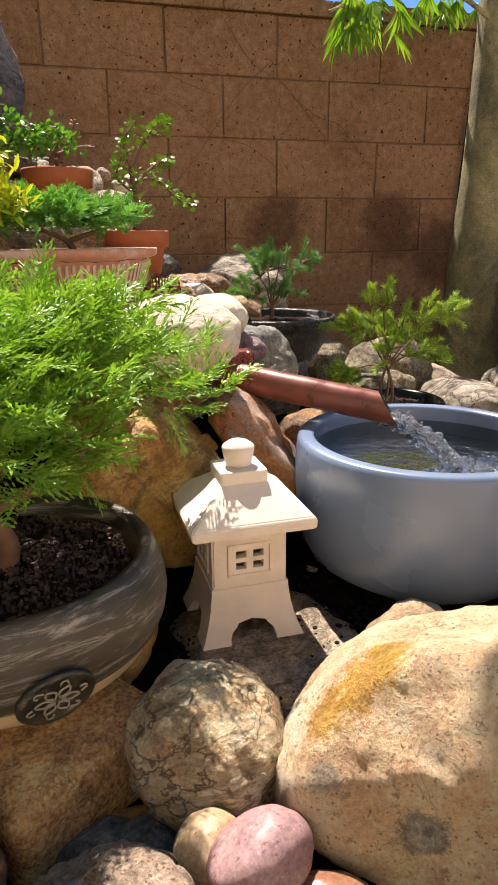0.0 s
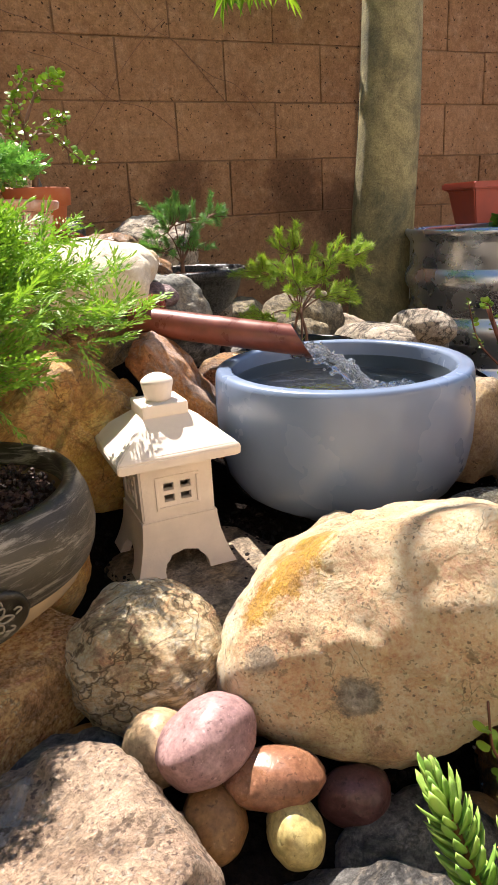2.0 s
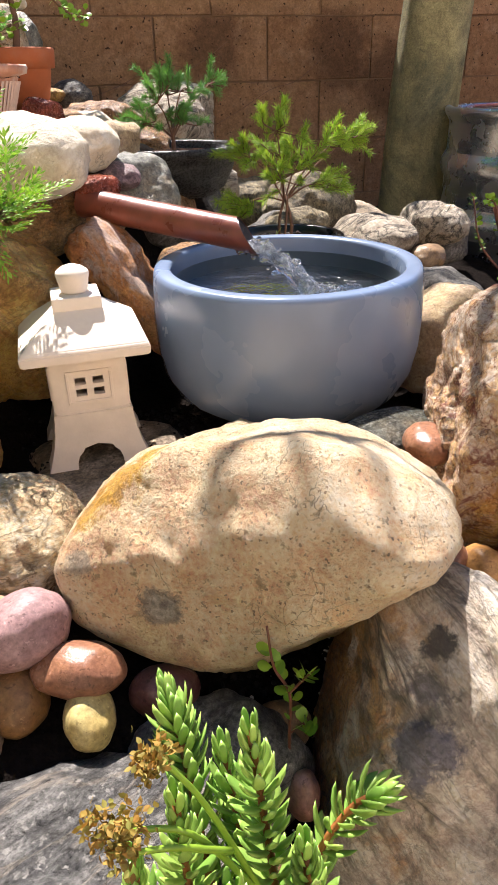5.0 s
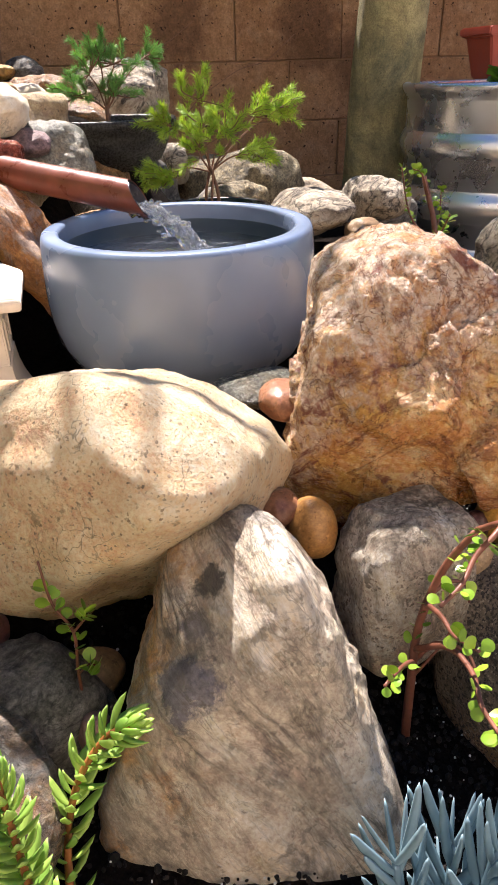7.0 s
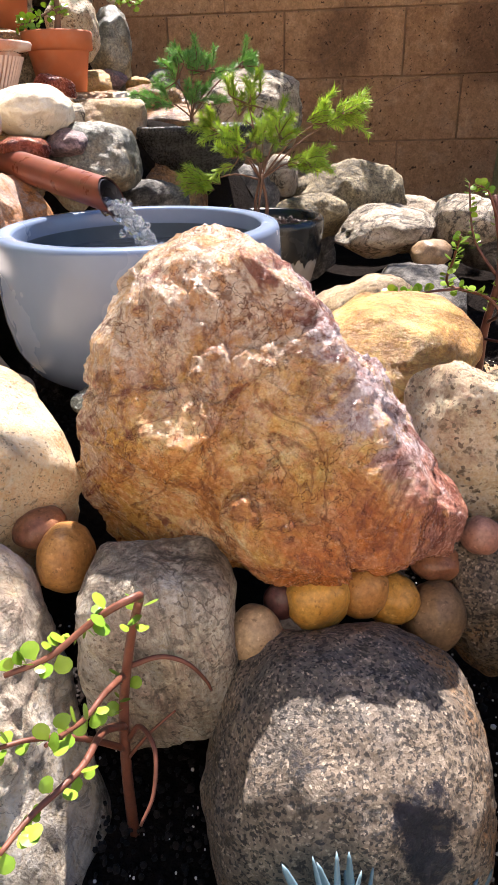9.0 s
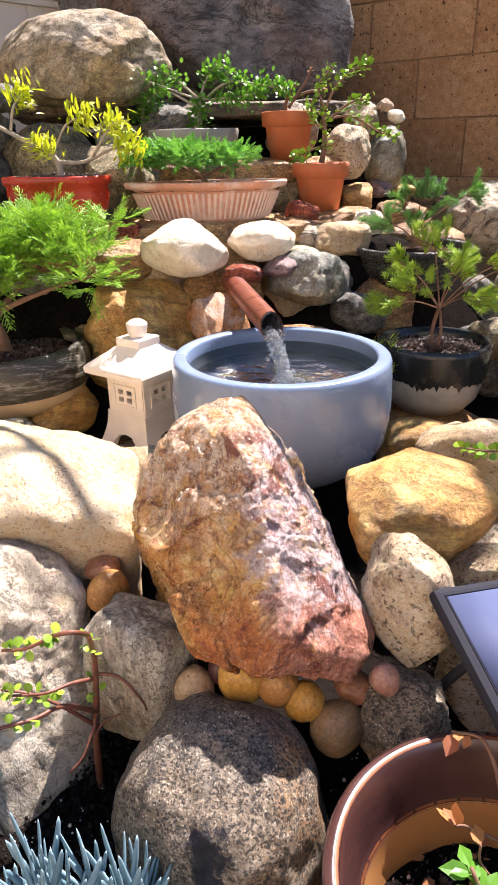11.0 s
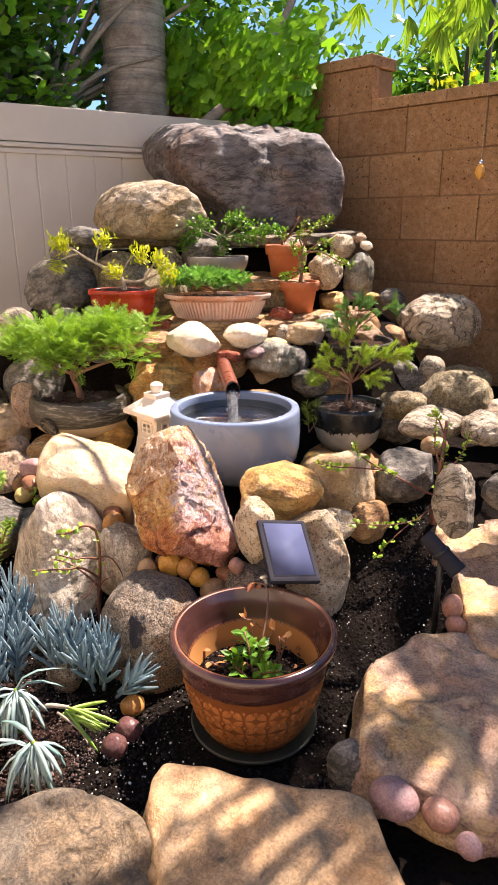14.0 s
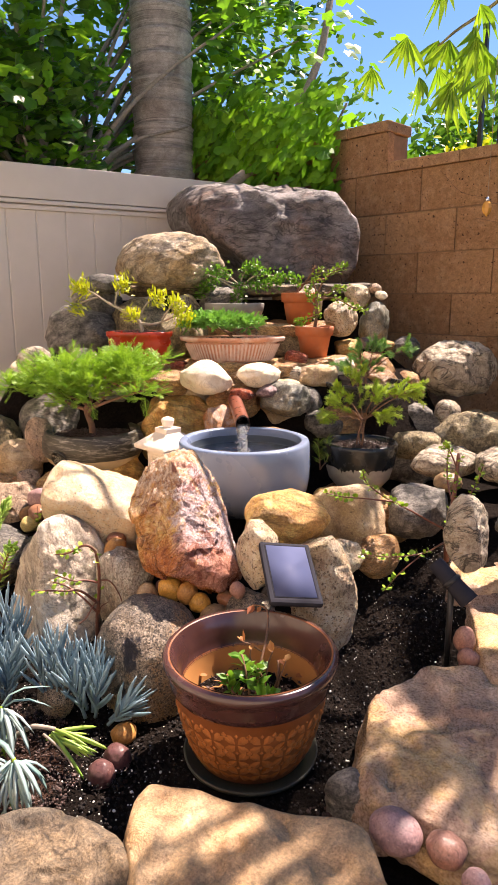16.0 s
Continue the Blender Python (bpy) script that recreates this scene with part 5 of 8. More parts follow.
PEBBLES = [
    ((0.293, -0.178, 0.337), (0.044, 0.034, 0.035), "p_purple", "mauve oval pebble with a red chip", 8),
    ((0.262, -0.142, 0.313), (0.031, 0.033, 0.030), "p_beige", "beige pebble tucked behind a mauve one", 0),
    ((0.283, -0.212, 0.290), (0.026, 0.031, 0.028), "p_brown", "brown ochre pebble among the stones", 0),
    ((0.337, -0.212, 0.310), (0.041, 0.026, 0.023), "p_red", "wet russet pebble among the stones", -15),
    ((0.340, -0.240, 0.282), (0.022, 0.028, 0.026), "p_olive", "yellow olive pebble among the stones", 0),
    ((0.405, -0.220, 0.268), (0.033, 0.026, 0.024), "p_maroon", "dark maroon pebble among the stones", 0),
    ((0.504, -0.252, 0.222), (0.031, 0.026, 0.022), "p_tan", "tan brown pebble on the soil", 10),
    ((0.504, -0.310, 0.213), (0.015, 0.022, 0.027), "p_pink", "narrow pink pebble among the stones", 0),
    ((0.206, -0.055, 0.262), (0.032, 0.024, 0.020), "p_orange", "wet orange pebble among the stones", 0),
    ((0.735, -0.199, 0.302), (0.025, 0.032, 0.032), "p_orange", "smooth orange brown pebble", 0),
    ((0.706, -0.180, 0.319), (0.021, 0.026, 0.018), "p_red", "small reddish pebble among the stones", -30),
    ((0.957, -0.197, 0.268), (0.029, 0.028, 0.031), "p_yellow", "creased golden pebble among the stones", 0),
    ((0.996, -0.178, 0.266), (0.024, 0.024, 0.028), "p_orange", "golden brown pebble among the stones", 0),
    ((1.026, -0.166, 0.245), (0.025, 0.024, 0.026), "p_yellow", "golden yellow pebble among the stones", 0),
    ((0.905, -0.225, 0.246), (0.024, 0.026, 0.030), "p_beige", "tan pebble among the stones", 20),
    ((0.925, -0.198, 0.264), (0.016, 0.014, 0.018), "p_maroon", "dark small pebble among the stones", 0),
    ((0.866, -0.193, 0.238), (0.013, 0.014, 0.022), "p_pink", "small pink brown pebble", 0),
    ((1.066, -0.155, 0.222), (0.031, 0.036, 0.034), "p_tan", "dull olive brown pebble", 0),
    ((1.070, -0.122, 0.258), (0.026, 0.021, 0.018), "p_red", "dull red brown pebble", 0),
    ((1.107, -0.124, 0.291), (0.018, 0.018, 0.021), "p_pink", "pinkish pebble beside the orange rock", 0),
    ((0.751, -0.053, 0.376), (0.030, 0.036, 0.022), "p_red", "wet pink brown pebble", -20),
    ((0.742, 0.016, 0.362), (0.068, 0.050, 0.018), "wetgreen", "flat dark green stone below the bowl", 0),
    ((1.082, -0.418, 0.068), (0.027, 0.026, 0.024), "p_orange", "orange tan pebble among the stones", 0),
    ((1.136, -0.467, 0.067), (0.028, 0.027, 0.028), "p_maroon", "plum brown pebble among the stones", 0),
    ((1.150, -0.512, 0.064), (0.027, 0.025, 0.027), "p_maroon", "dark plum pebble among the stones", 20),
    ((1.651, -0.304, 0.138), (0.042, 0.036, 0.030), "p_purple", "rosy stone between the flagstones", 0),
    ((1.723, -0.280, 0.140), (0.030, 0.028, 0.024), "p_pink", "tan rose pebble between the flagstones", 0),
    ((1.783, -0.302, 0.140), (0.021, 0.020, 0.018), "p_purple", "small mauve pebble among the stones", 0),
    ((1.464, -0.645, 0.115), (0.030, 0.026, 0.026), "p_tan", "tan pebble between two flagstones", 0),
    ((1.454, -0.595, 0.105), (0.016, 0.018, 0.018), "p_beige", "small grey beige pebble between flagstones", 0),
    ((1.486, 0.204, 0.195), (0.023, 0.024, 0.031), "p_pink", "pink brown pebble at the edge of the soil", 0),
    ((1.510, 0.183, 0.168), (0.025, 0.025, 0.026), "p_pink", "rosy pebble at the edge of the soil", 0),
]
ODD = {"white_stone": dict(level=5, facets=4, chips=8, lump=0.08, rugged=0.045, crag=0.004), "cream_stone": dict(facets=4, chips=7, lump=0.08, rugged=0.045, crag=0.004), "light_rock": dict(facets=0, chips=6, chip=(0.92, 0.99), lump=0.05), "base_rock": dict(facets=0, chips=4, lump=0.03, rugged=0.04, chip=(0.88, 0.95)), "granite_rock": dict(level=6, facets=0, chips=4, chip=(0.93, 0.99), lump=0.05, rugged=0.05, crag=0.008),
       "banded_rock": dict(level=6, facets=2, chips=5, lump=0.05, crag=0.02), "striped_rock": dict(level=6), "rust_rock": dict(facets=0, chips=10, tilt=(0, -38), chisel=((22.0, 0.006),)),
       "golden_rock": dict(facets=2, chips=5, rugged=0.035, level=6), "tan_oval_boulder": dict(facets=2, chips=5, rugged=0.045, level=6), "veined_rock": dict(level=6, crag=0.035, rugged=0.09, chips=18), "sunlit_rock": dict(level=6, facets=4, chips=8), "mustard_rock": dict(facets=2, chips=10, level=6, chisel=((14.0, 0.010), (36.0, 0.003))), "lantern_stone": dict(facets=0, chips=6)}
for nm, c, r, mt, lb, yw, sd, sq in STONES:
    opt = dict(level=5 if max(r) > 0.06 else 4, facets=5 if sq < 2.5 else 4, lump=0.09, rugged=0.07, chips=12, crag=0.014)
    opt.update(ODD.get(nm, {}))
    rock(nm, c, r, M[mt], lb, yaw=yw, seed=sd, square=sq, **opt)
for i, (c, r, mt, lb, yw) in enumerate(PEBBLES):
    rock("pebble", c, r, M[mt], lb, yaw=yw, seed=100 + i, level=5, facets=1, lump=0.06, rugged=0.010, chips=1, category="pebble", group="river pebbles", sharp=7.0)

slab("flagstone", [(1.492, -0.18), (1.439, -0.087), (1.439, 0.041), (1.461, 0.104), (1.576, 0.182), (1.716, 0.171), (1.846, -0.147), (1.788, -0.254), (1.637, -0.285), (1.578, -0.293)], 0.165, 0.09, M["flagrose"], "rose buff flagstone with worn layered edges", 1)
slab("flagstone", [(1.385, -0.606), (1.332, -0.540), (1.334, -0.470), (1.440, -0.392), (1.552, -0.300), (1.628, -0.352), (1.740, -0.285), (1.800, -0.360), (1.795, -0.500), (1.600, -0.700), (1.46, -0.655)], 0.170, 0.09, M["flag"], "buff orange flagstone with a chipped corner", 2)
slab("flagstone", [(1.172, -0.797), (1.199, -0.721), (1.219, -0.674), (1.32, -0.612), (1.397, -0.61), (1.472, -0.667), (1.49, -0.779), (1.353, -0.848)], 0.145, 0.08, M["flagshaded"], "grey buff flagstone with dappled shade put into its colour", 3)
slab("flagstone", [(1.253, 0.547), (1.227, 0.609), (1.263, 0.821), (1.371, 0.884), (1.496, 0.586), (1.337, 0.413)], 0.215, 0.07, M["flagrose"], "small buff flagstone by the rocks", 4)
slab("flagstone", [(1.355, 0.455), (1.394, 0.554), (1.493, 0.596), (1.681, 0.2), (1.6, 0.13), (1.539, 0.174)], 0.19, 0.07, M["flagrose"], "long buff flagstone beside the soil", 5)

slab("ledge_slab", [(-0.20, 0.84), (0.05, 0.74), (0.17, 0.86), (0.30, 1.0), (0.33, 1.2), (0.15, 1.3), (-0.12, 1.1)], 0.822, 0.045, M["sand"], "flat rose sandstone shelf under the pots", 6, "ledge", "ledge slabs")
slab("ledge_slab", [(-0.58, 0.78), (-0.40, 0.64), (-0.12, 0.90), (0.03, 1.05), (0.20, 1.22), (0.16, 1.7), (-0.55, 1.75)], 0.985, 0.045, M["flagshaded"], "flat brown stone shelf under the boulders", 7, "ledge", "ledge slabs")
slab("ledge_slab", [(-0.27, 0.42), (-0.05, 0.27), (0.13, 0.46), (0.33, 0.62), (0.45, 0.85), (0.46, 1.08), (0.2, 1.1), (0, 0.85)], 0.690, 0.045, M["sand"], "rust sandstone shelf under the trough", 8, "ledge", "ledge slabs")

# ---- blue water bowl with its copper spout ----
bowl = thing("water_bowl", (0.695, 0.29, 0.298), "blue grey round water bowl with a thick rim", "bowl")
part("bowl_body", lathe([(0.0, 0.0), (0.105, 0.0), (0.148, 0.010), (0.176, 0.032), (0.192, 0.062), (0.199, 0.100), (0.2005, 0.140), (0.199, 0.180), (0.197, 0.206), (0.1945, 0.2125), (0.190, 0.2145), (0.176, 0.2145), (0.1725, 0.213), (0.171, 0.209), (0.1705, 0.19)], 96), M["bluepot"], bowl)
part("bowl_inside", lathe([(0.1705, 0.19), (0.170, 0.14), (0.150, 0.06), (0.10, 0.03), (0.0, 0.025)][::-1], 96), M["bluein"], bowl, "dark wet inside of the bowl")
part("water", lathe([(0.0, 0.168), (0.06, 0.168), (0.12, 0.1685), (0.1695, 0.168)], 64), M["water"], bowl, "clear rippled water")

pipe = thing("spout_pipe", (0.638, 0.338, 0.546), "reddish copper water spout with a slanted mouth", "pipe")
pa, pb = Vector((0, 0, 0)), Vector((-0.215, 0.165, 0.035))


def slant_mouth(bm):
    """The mouth is cut on the slant, its lower lip longest."""
    ax = (pa - pb).normalized()
    for v in bm.verts:
        off = v.co - ax * v.co.dot(ax)
        if v.co.length < 0.03:
            v.co += ax * (0.012 - 0.26 * off.dot(Vector((0.60, 0.80, 0.0))) - 0.85 * off.z)


b = tube([pa, pa.lerp(pb, 0.5), pb], 0.0235, 28)
bmesh.ops.delete(b, geom=[f for f in b.faces if len(f.verts) > 4], context='FACES')
slant_mouth(b)
part("pipe_shell", b, M["copper"], pipe)
b = tube([pa, pa.lerp(pb, 0.5), pb], 0.0205, 28)
bmesh.ops.delete(b, geom=[f for f in b.faces if len(f.verts) > 4 and f.calc_center_median().length < 0.03], context='FACES')
bmesh.ops.reverse_faces(b, faces=b.faces[:])
slant_mouth(b)
part("pipe_lining", b, M["copper_in"], pipe, "dark inside of the pipe")

# ---- stone lantern ----
lan = thing("garden_lantern", (0.386, 0.237, 0.288), "small off white clay pagoda lantern with square windows", "lantern", yaw=1)
b = bmesh.new()
W0, W1, HB = 0.067, 0.050, 0.074
box(b, (-W1, -W1, HB - 0.012), (W1, W1, HB + 0.003), 0.002)
part("platform", b, M["lantern"], lan, smooth=False)
for q in range(4):
    b = bmesh.new()
    rows = []
    for z, arch in ((0.0, 0.031), (0.008, 0.0305), (0.016, 0.0275), (0.021, 0.0215), (0.026, 0.0185), (0.030, 0.0), (0.046, 0.0), (HB - 0.006, 0.0), (HB, 0.0)):
        w = W1 + 0.002 + (W0 - W1) * (1 - min(1.0, z / (HB - 0.006))) ** 1.7
        rows.append([b.verts.new((u, -w, z)) for u in (-w, -arch, arch, w)] if arch else [b.verts.new((u, -w, z)) for u in (-w, -0.0005, 0.0005, w)])
    for k, (p, n2) in enumerate(zip(rows, rows[1:])):
        for i in range(3):
            if i == 1 and k < 5:
                continue
            b.faces.new((p[i], p[i + 1], n2[i + 1], n2[i]))
    ret = bmesh.ops.extrude_face_region(b, geom=b.faces[:])
    for v in [g for g in ret["geom"] if isinstance(g, bmesh.types.BMVert)]:
        k = (abs(v.co.y) - 0.014) / abs(v.co.y)
        v.co.y *= k
        if abs(v.co.x) > 0.033:
            v.co.x *= k
    bmesh.ops.recalc_face_normals(b, faces=b.faces[:])
    bmesh.ops.rotate(b, verts=b.verts[:], cent=(0, 0, 0), matrix=Matrix.Rotation(q * math.pi / 2, 3, 'Z'))
    part("base_side", b, M["lantern"], lan, smooth=False)
# four walls, each pierced by four small windows
for q in range(4):
    b = bmesh.new()
    g = [-0.0475, -0.0185, -0.0045, 0.0045, 0.0185, 0.0475]
    h = [HB + 0.003, HB + 0.024, HB + 0.034, HB + 0.040, HB + 0.050, HB + 0.074]
    for i in range(5):
        for j in range(5):
            if i in (1, 3) and j in (1, 3):
                continue
            box(b, (g[i], -0.050, h[j]), (g[i + 1], -0.040, h[j + 1]))
    bmesh.ops.remove_doubles(b, verts=b.verts[:], dist=0.0001)
    bmesh.ops.rotate(b, verts=b.verts[:], cent=(0, 0, 0), matrix=Matrix.Rotation(q * math.pi / 2, 3, 'Z'))
    part("lantern_wall", b, M["lantern"], lan, smooth=False)
    b = bmesh.new()
    box(b, (-0.030, -0.0525, HB + 0.014), (0.030, -0.0495, HB + 0.018), 0.0008)
    box(b, (-0.030, -0.0525, HB + 0.056), (0.030, -0.0495, HB + 0.060), 0.0008)
    box(b, (-0.030, -0.0525, HB + 0.018), (-0.026, -0.0495, HB + 0.056), 0.0008)
    box(b, (0.026, -0.0525, HB + 0.018), (0.030, -0.0495, HB + 0.056), 0.0008)
    bmesh.ops.rotate(b, verts=b.verts[:], cent=(0, 0, 0), matrix=Matrix.Rotation(q * math.pi / 2, 3, 'Z'))
    part("window_frame", b, M["lantern"], lan, smooth=False)
b = bmesh.new()
lv = []
for w, z in ((0.060, HB + 0.078), (0.080, HB + 0.082), (0.081, HB + 0.094), (0.078, HB + 0.098), (0.050, HB + 0.119), (0.026, HB + 0.137), (0.0255, HB + 0.138)):
    lv.append([b.verts.new((x * w, y * w, z)) for x, y in ((-1, -1), (1, -1), (1, 1), (-1, 1))])
for a, c in zip(lv, lv[1:]):
    for i in range(4):
        b.faces.new((a[i], a[(i + 1) % 4], c[(i + 1) % 4], c[i]))
b.faces.new(lv[0][::-1])
b.faces.new(lv[-1])
bmesh.ops.bevel(b, geom=b.edges[:], offset=0.0015, segments=2, affect='EDGES')
part("roof", b, M["lantern"], lan, smooth=False)
b = bmesh.new()
box(b, (-0.031, -0.031, HB + 0.133), (0.031, 0.031, HB + 0.150), 0.003)
part("roof_block", b, M["lantern"], lan, smooth=False)
part("finial", lathe([(0.0, 0.0), (0.0165, 0.0), (0.0175, 0.003), (0.0210, 0.021), (0.0214, 0.024), (0.0200, 0.027), (0.013, 0.032), (0.006, 0.0345), (0.0, 0.035)], 32), M["lantern"], lan).location = (0, 0, HB + 0.150)


# ---- pots ----
def pot(name, loc, label, profile, mat, soil_r, soil_z, squash=(1, 1), yaw=0, n=64, category="pot", soil="mulch"):
    p = thing(name, loc, label, category, yaw=yaw)
    part("pot_body", lathe(profile, n, squash), mat, p)
    k = []
    rng = random.Random(len(name))
    for i in range(9):
        k.append((soil_r * (1 - i / 9), soil_z + 0.012 * (i / 9) ** 0.7 + rng.uniform(-0.002, 0.002)))
    k.append((0.0, soil_z + 0.012))
    s = lathe(k, 40, squash)
    for v in s.verts:
        v.co.z += noise.noise(v.co * 45) * 0.006 + noise.noise(v.co * 120) * 0.003
    part("potting_soil", s, M[soil], p, "dark crumbly potting soil")
    return p


def walls(outer, t, lip=0.004):
    """Closed profile of a pot from its outer line."""
    inner = [(max(0.0, r - t), z + (t if i == 0 else 0)) for i, (r, z) in enumerate(outer)]
    top = outer[-1]
    return [(0.0, outer[0][1])] + outer + [(top[0] - t * 0.3, top[1] + lip), (top[0] - t * 0.8, top[1] + lip)] + inner[::-1] + [(0.0, outer[0][1] + t)]


def band(profile, z0, mat, parent, name, grow=0.0015, n=96, squash=(1, 1), ragged=None):
    """A glaze coat over the outer line of a pot above z0; ragged gives the running lower edge."""
    zs = [z for _, z in profile]
    rs = [r for r, _ in profile]
    b = bmesh.new()
    cols = []
    for i in range(n):
        a = 2 * math.pi * i / n
        low = z0 + (ragged(a) if ragged else 0.0)
        col = []
        for k in range(9):
            z = low + (zs[-1] - low) * k / 8
            r = float(np.interp(z, zs, rs)) + grow
            col.append(b.verts.new((r * math.cos(a) * squash[0], r * math.sin(a) * squash[1], z)))
        col.append(b.verts.new(((rs[-1] - 0.004) * math.cos(a) * squash[0], (rs[-1] - 0.004) * math.sin(a) * squash[1], zs[-1] + 0.006)))
        col.append(b.verts.new(((rs[-1] - 0.013) * math.cos(a) * squash[0], (rs[-1] - 0.013) * math.sin(a) * squash[1], zs[-1] + 0.004)))
        col.append(b.verts.new(((rs[-1] - 0.014) * math.cos(a) * squash[0], (rs[-1] - 0.014) * math.sin(a) * squash[1], zs[-1] - 0.02)))
        cols.append(col)
    for p, q in zip(cols, cols[1:] + cols[:1]):
        for k in range(len(p) - 1):
            b.faces.new((p[k], q[k], q[k + 1], p[k + 1]))
    return part(name, b, mat, parent)


BON = [(0.090, 0.0), (0.125, 0.014), (0.154, 0.038), (0.170, 0.066), (0.174, 0.092), (0.170, 0.118), (0.161, 0.138)]
bonsai = pot("bonsai_pot", (0.095, 0.130, 0.338), "round brushed grey bonsai pot with a cream foot and medallion", walls(BON, 0.012), M["potcream"], 0.140, 0.110)
band(BON, 0.060, M["potdark"], bonsai, "glaze_band")
ma = radians(-72)
md = new("medallion")
med = lathe([(0.0, 0.0), (0.036, 0.0), (0.036, 0.004), (0.032, 0.007), (0.030, 0.004), (0.0, 0.004)], 40)
md_ob = part("medallion", med, M["potdark"], bonsai, "round flower medallion")
bpy.data.objects.remove(md)
md_ob.matrix_local = Matrix.Translation((0.166 * math.cos(ma), 0.166 * math.sin(ma), 0.066)) @ (Vector((math.cos(ma), math.sin(ma), -0.45)).to_track_quat('Z', 'Y')).to_matrix().to_4x4()
pet = bmesh.new()
for k in range(6):
    g = tube(bend([(0.004, 0, 0), (0.012, 0.005, 0), (0.020, 0, 0), (0.012, -0.005, 0), (0.004, 0, 0)], 4), 0.0011, 6)
    me = bpy.data.meshes.new("petal")
    g.transform(Matrix.Translation((0, 0, 0.0055)) @ Matrix.Rotation(k * math.pi / 3, 4, 'Z'))
    g.to_mesh(me)
    g.free()
    pet.from_mesh(me)
    bpy.data.meshes.remove(me)
for k in range(6):
    g = tube(bend([(0.022, 0.002, 0), (0.027, 0.007, 0), (0.024, 0.011, 0), (0.020, 0.009, 0)], 4), 0.0010, 6)
    me = bpy.data.meshes.new("curl")
    g.transform(Matrix.Translation((0, 0, 0.0055)) @ Matrix.Rotation(k * math.pi / 3, 4, 'Z'))
    g.to_mesh(me)
    g.free()
    pet.from_mesh(me)
    bpy.data.meshes.remove(me)
part("flower_relief", pet, M["medal"], md_ob, "raised petals and curls")
PIN = [(0.075, 0.0), (0.100, 0.03), (0.114, 0.08), (0.120, 0.125), (0.121, 0.145)]
pine_pot = pot("pine_pot", (0.830, 0.690, 0.315), "pot with black glaze running over grey white", walls(PIN, 0.010), M["whiteglaze"], 0.108, 0.122)
band(PIN, 0.080, M["blackglaze"], pine_pot, "black_glaze", n=160, ragged=lambda a: -0.030 * abs(noise.noise(Vector((a * 9, 1.0, 2.0)))) - 0.012 * noise.noise(Vector((a * 30, 4.0, 2.0))))
black_pot = pot("black_pot", (0.655, 0.950, 0.520), "black patterned ceramic pot", walls([(0.085, 0.0), (0.112, 0.020), (0.130, 0.055), (0.136, 0.080), (0.148, 0.088), (0.150, 0.100)], 0.010), M["blackclay"], 0.132, 0.082)
tp1 = pot("terracotta_pot", (0.350, 1.010, 0.685), "orange terracotta pot with a thick rim", walls([(0.050, 0.0), (0.066, 0.090), (0.067, 0.092), (0.075, 0.093), (0.078, 0.125)], 0.008), M["terra"], 0.066, 0.110)
tp2 = pot("terracotta_pot", (0.195, 1.090, 0.815), "orange terracotta pot on the higher shelf", walls([(0.050, 0.0), (0.066, 0.090), (0.067, 0.092), (0.075, 0.093), (0.078, 0.127)], 0.008), M["terra"], 0.066, 0.110)
trough = pot("trough_pot", (0.210, 0.690, 0.680), "oval ribbed pink terracotta trough", walls([(0.135, 0.0), (0.150, 0.015), (0.178, 0.075), (0.182, 0.082), (0.200, 0.086), (0.204, 0.096)], 0.010), M["troughclay"], 0.185, 0.080, squash=(1.0, 0.42), yaw=43, n=256)
ribs = bmesh.new()
for k in range(76):
    a = 2 * math.pi * k / 76
    lines = []
    for r, z in ((0.154, 0.014), (0.168, 0.044), (0.1815, 0.074)):
        for da, lift in ((-0.021, 0.0), (-0.010, 0.0035), (0.010, 0.0035), (0.021, 0.0)):
            lines.append(ribs.verts.new(((r + lift) * math.cos(a + da), (r + lift) * math.sin(a + da) * 0.42, z)))
    for row in (0, 4):
        for i in range(3):
            ribs.faces.new((lines[row + i], lines[row + i + 1], lines[row + i + 5], lines[row + i + 4]))
part("ribs", ribs, M["limeclay"], trough, "lime whitened ribs")
redpot = pot("red_pot", (-0.050, 0.440, 0.700), "glossy red glazed planter", walls([(0.095, 0.0), (0.115, 0.02), (0.122, 0.06), (0.120, 0.078), (0.129, 0.083), (0.129, 0.096)], 0.009), M["redglaze"], 0.110, 0.088, squash=(1.0, 0.7), yaw=43)
greypot = pot("grey_pot", (0.011, 0.886, 0.840), "low grey oval bonsai pot", walls([(0.095, 0.0), (0.115, 0.015), (0.124, 0.04), (0.127, 0.060)], 0.009), M["greyclay"], 0.112, 0.050, squash=(1.0, 0.75), yaw=43)

FLO = [(0.094, -0.012), (0.104, -0.004), (0.120, 0.030), (0.132, 0.070), (0.140, 0.105), (0.144, 0.140), (0.147, 0.144), (0.151, 0.150), (0.156, 0.178), (0.163, 0.190), (0.163, 0.200)]
flower = pot("flower_pot", (1.300, -0.270, 0.082), "large brown glazed flower pot with a petal relief", walls(FLO, 0.014, 0.005), M["reliefdark"], 0.122, 0.085, soil="soil")
band(FLO, 0.142, M["brownglaze"], flower, "glazed_rim", 0.002, 96)
part("inner_lining", lathe([(0.112, 0.06), (0.124, 0.10), (0.129, 0.140)], 64), M["inglaze"], flower, "bare ochre clay inside")
part("glazed_lip", lathe([(0.1285, 0.138), (0.1315, 0.142), (0.134, 0.158), (0.140, 0.180), (0.1465, 0.199), (0.150, 0.205)], 96), M["brownglaze"], flower, "glazed inner lip")
rel = bmesh.new()


def flower_pot_radius(z):
    return float(np.interp(z, [-0.004, 0.030, 0.070, 0.105, 0.140], [0.104, 0.120, 0.132, 0.140, 0.144]))


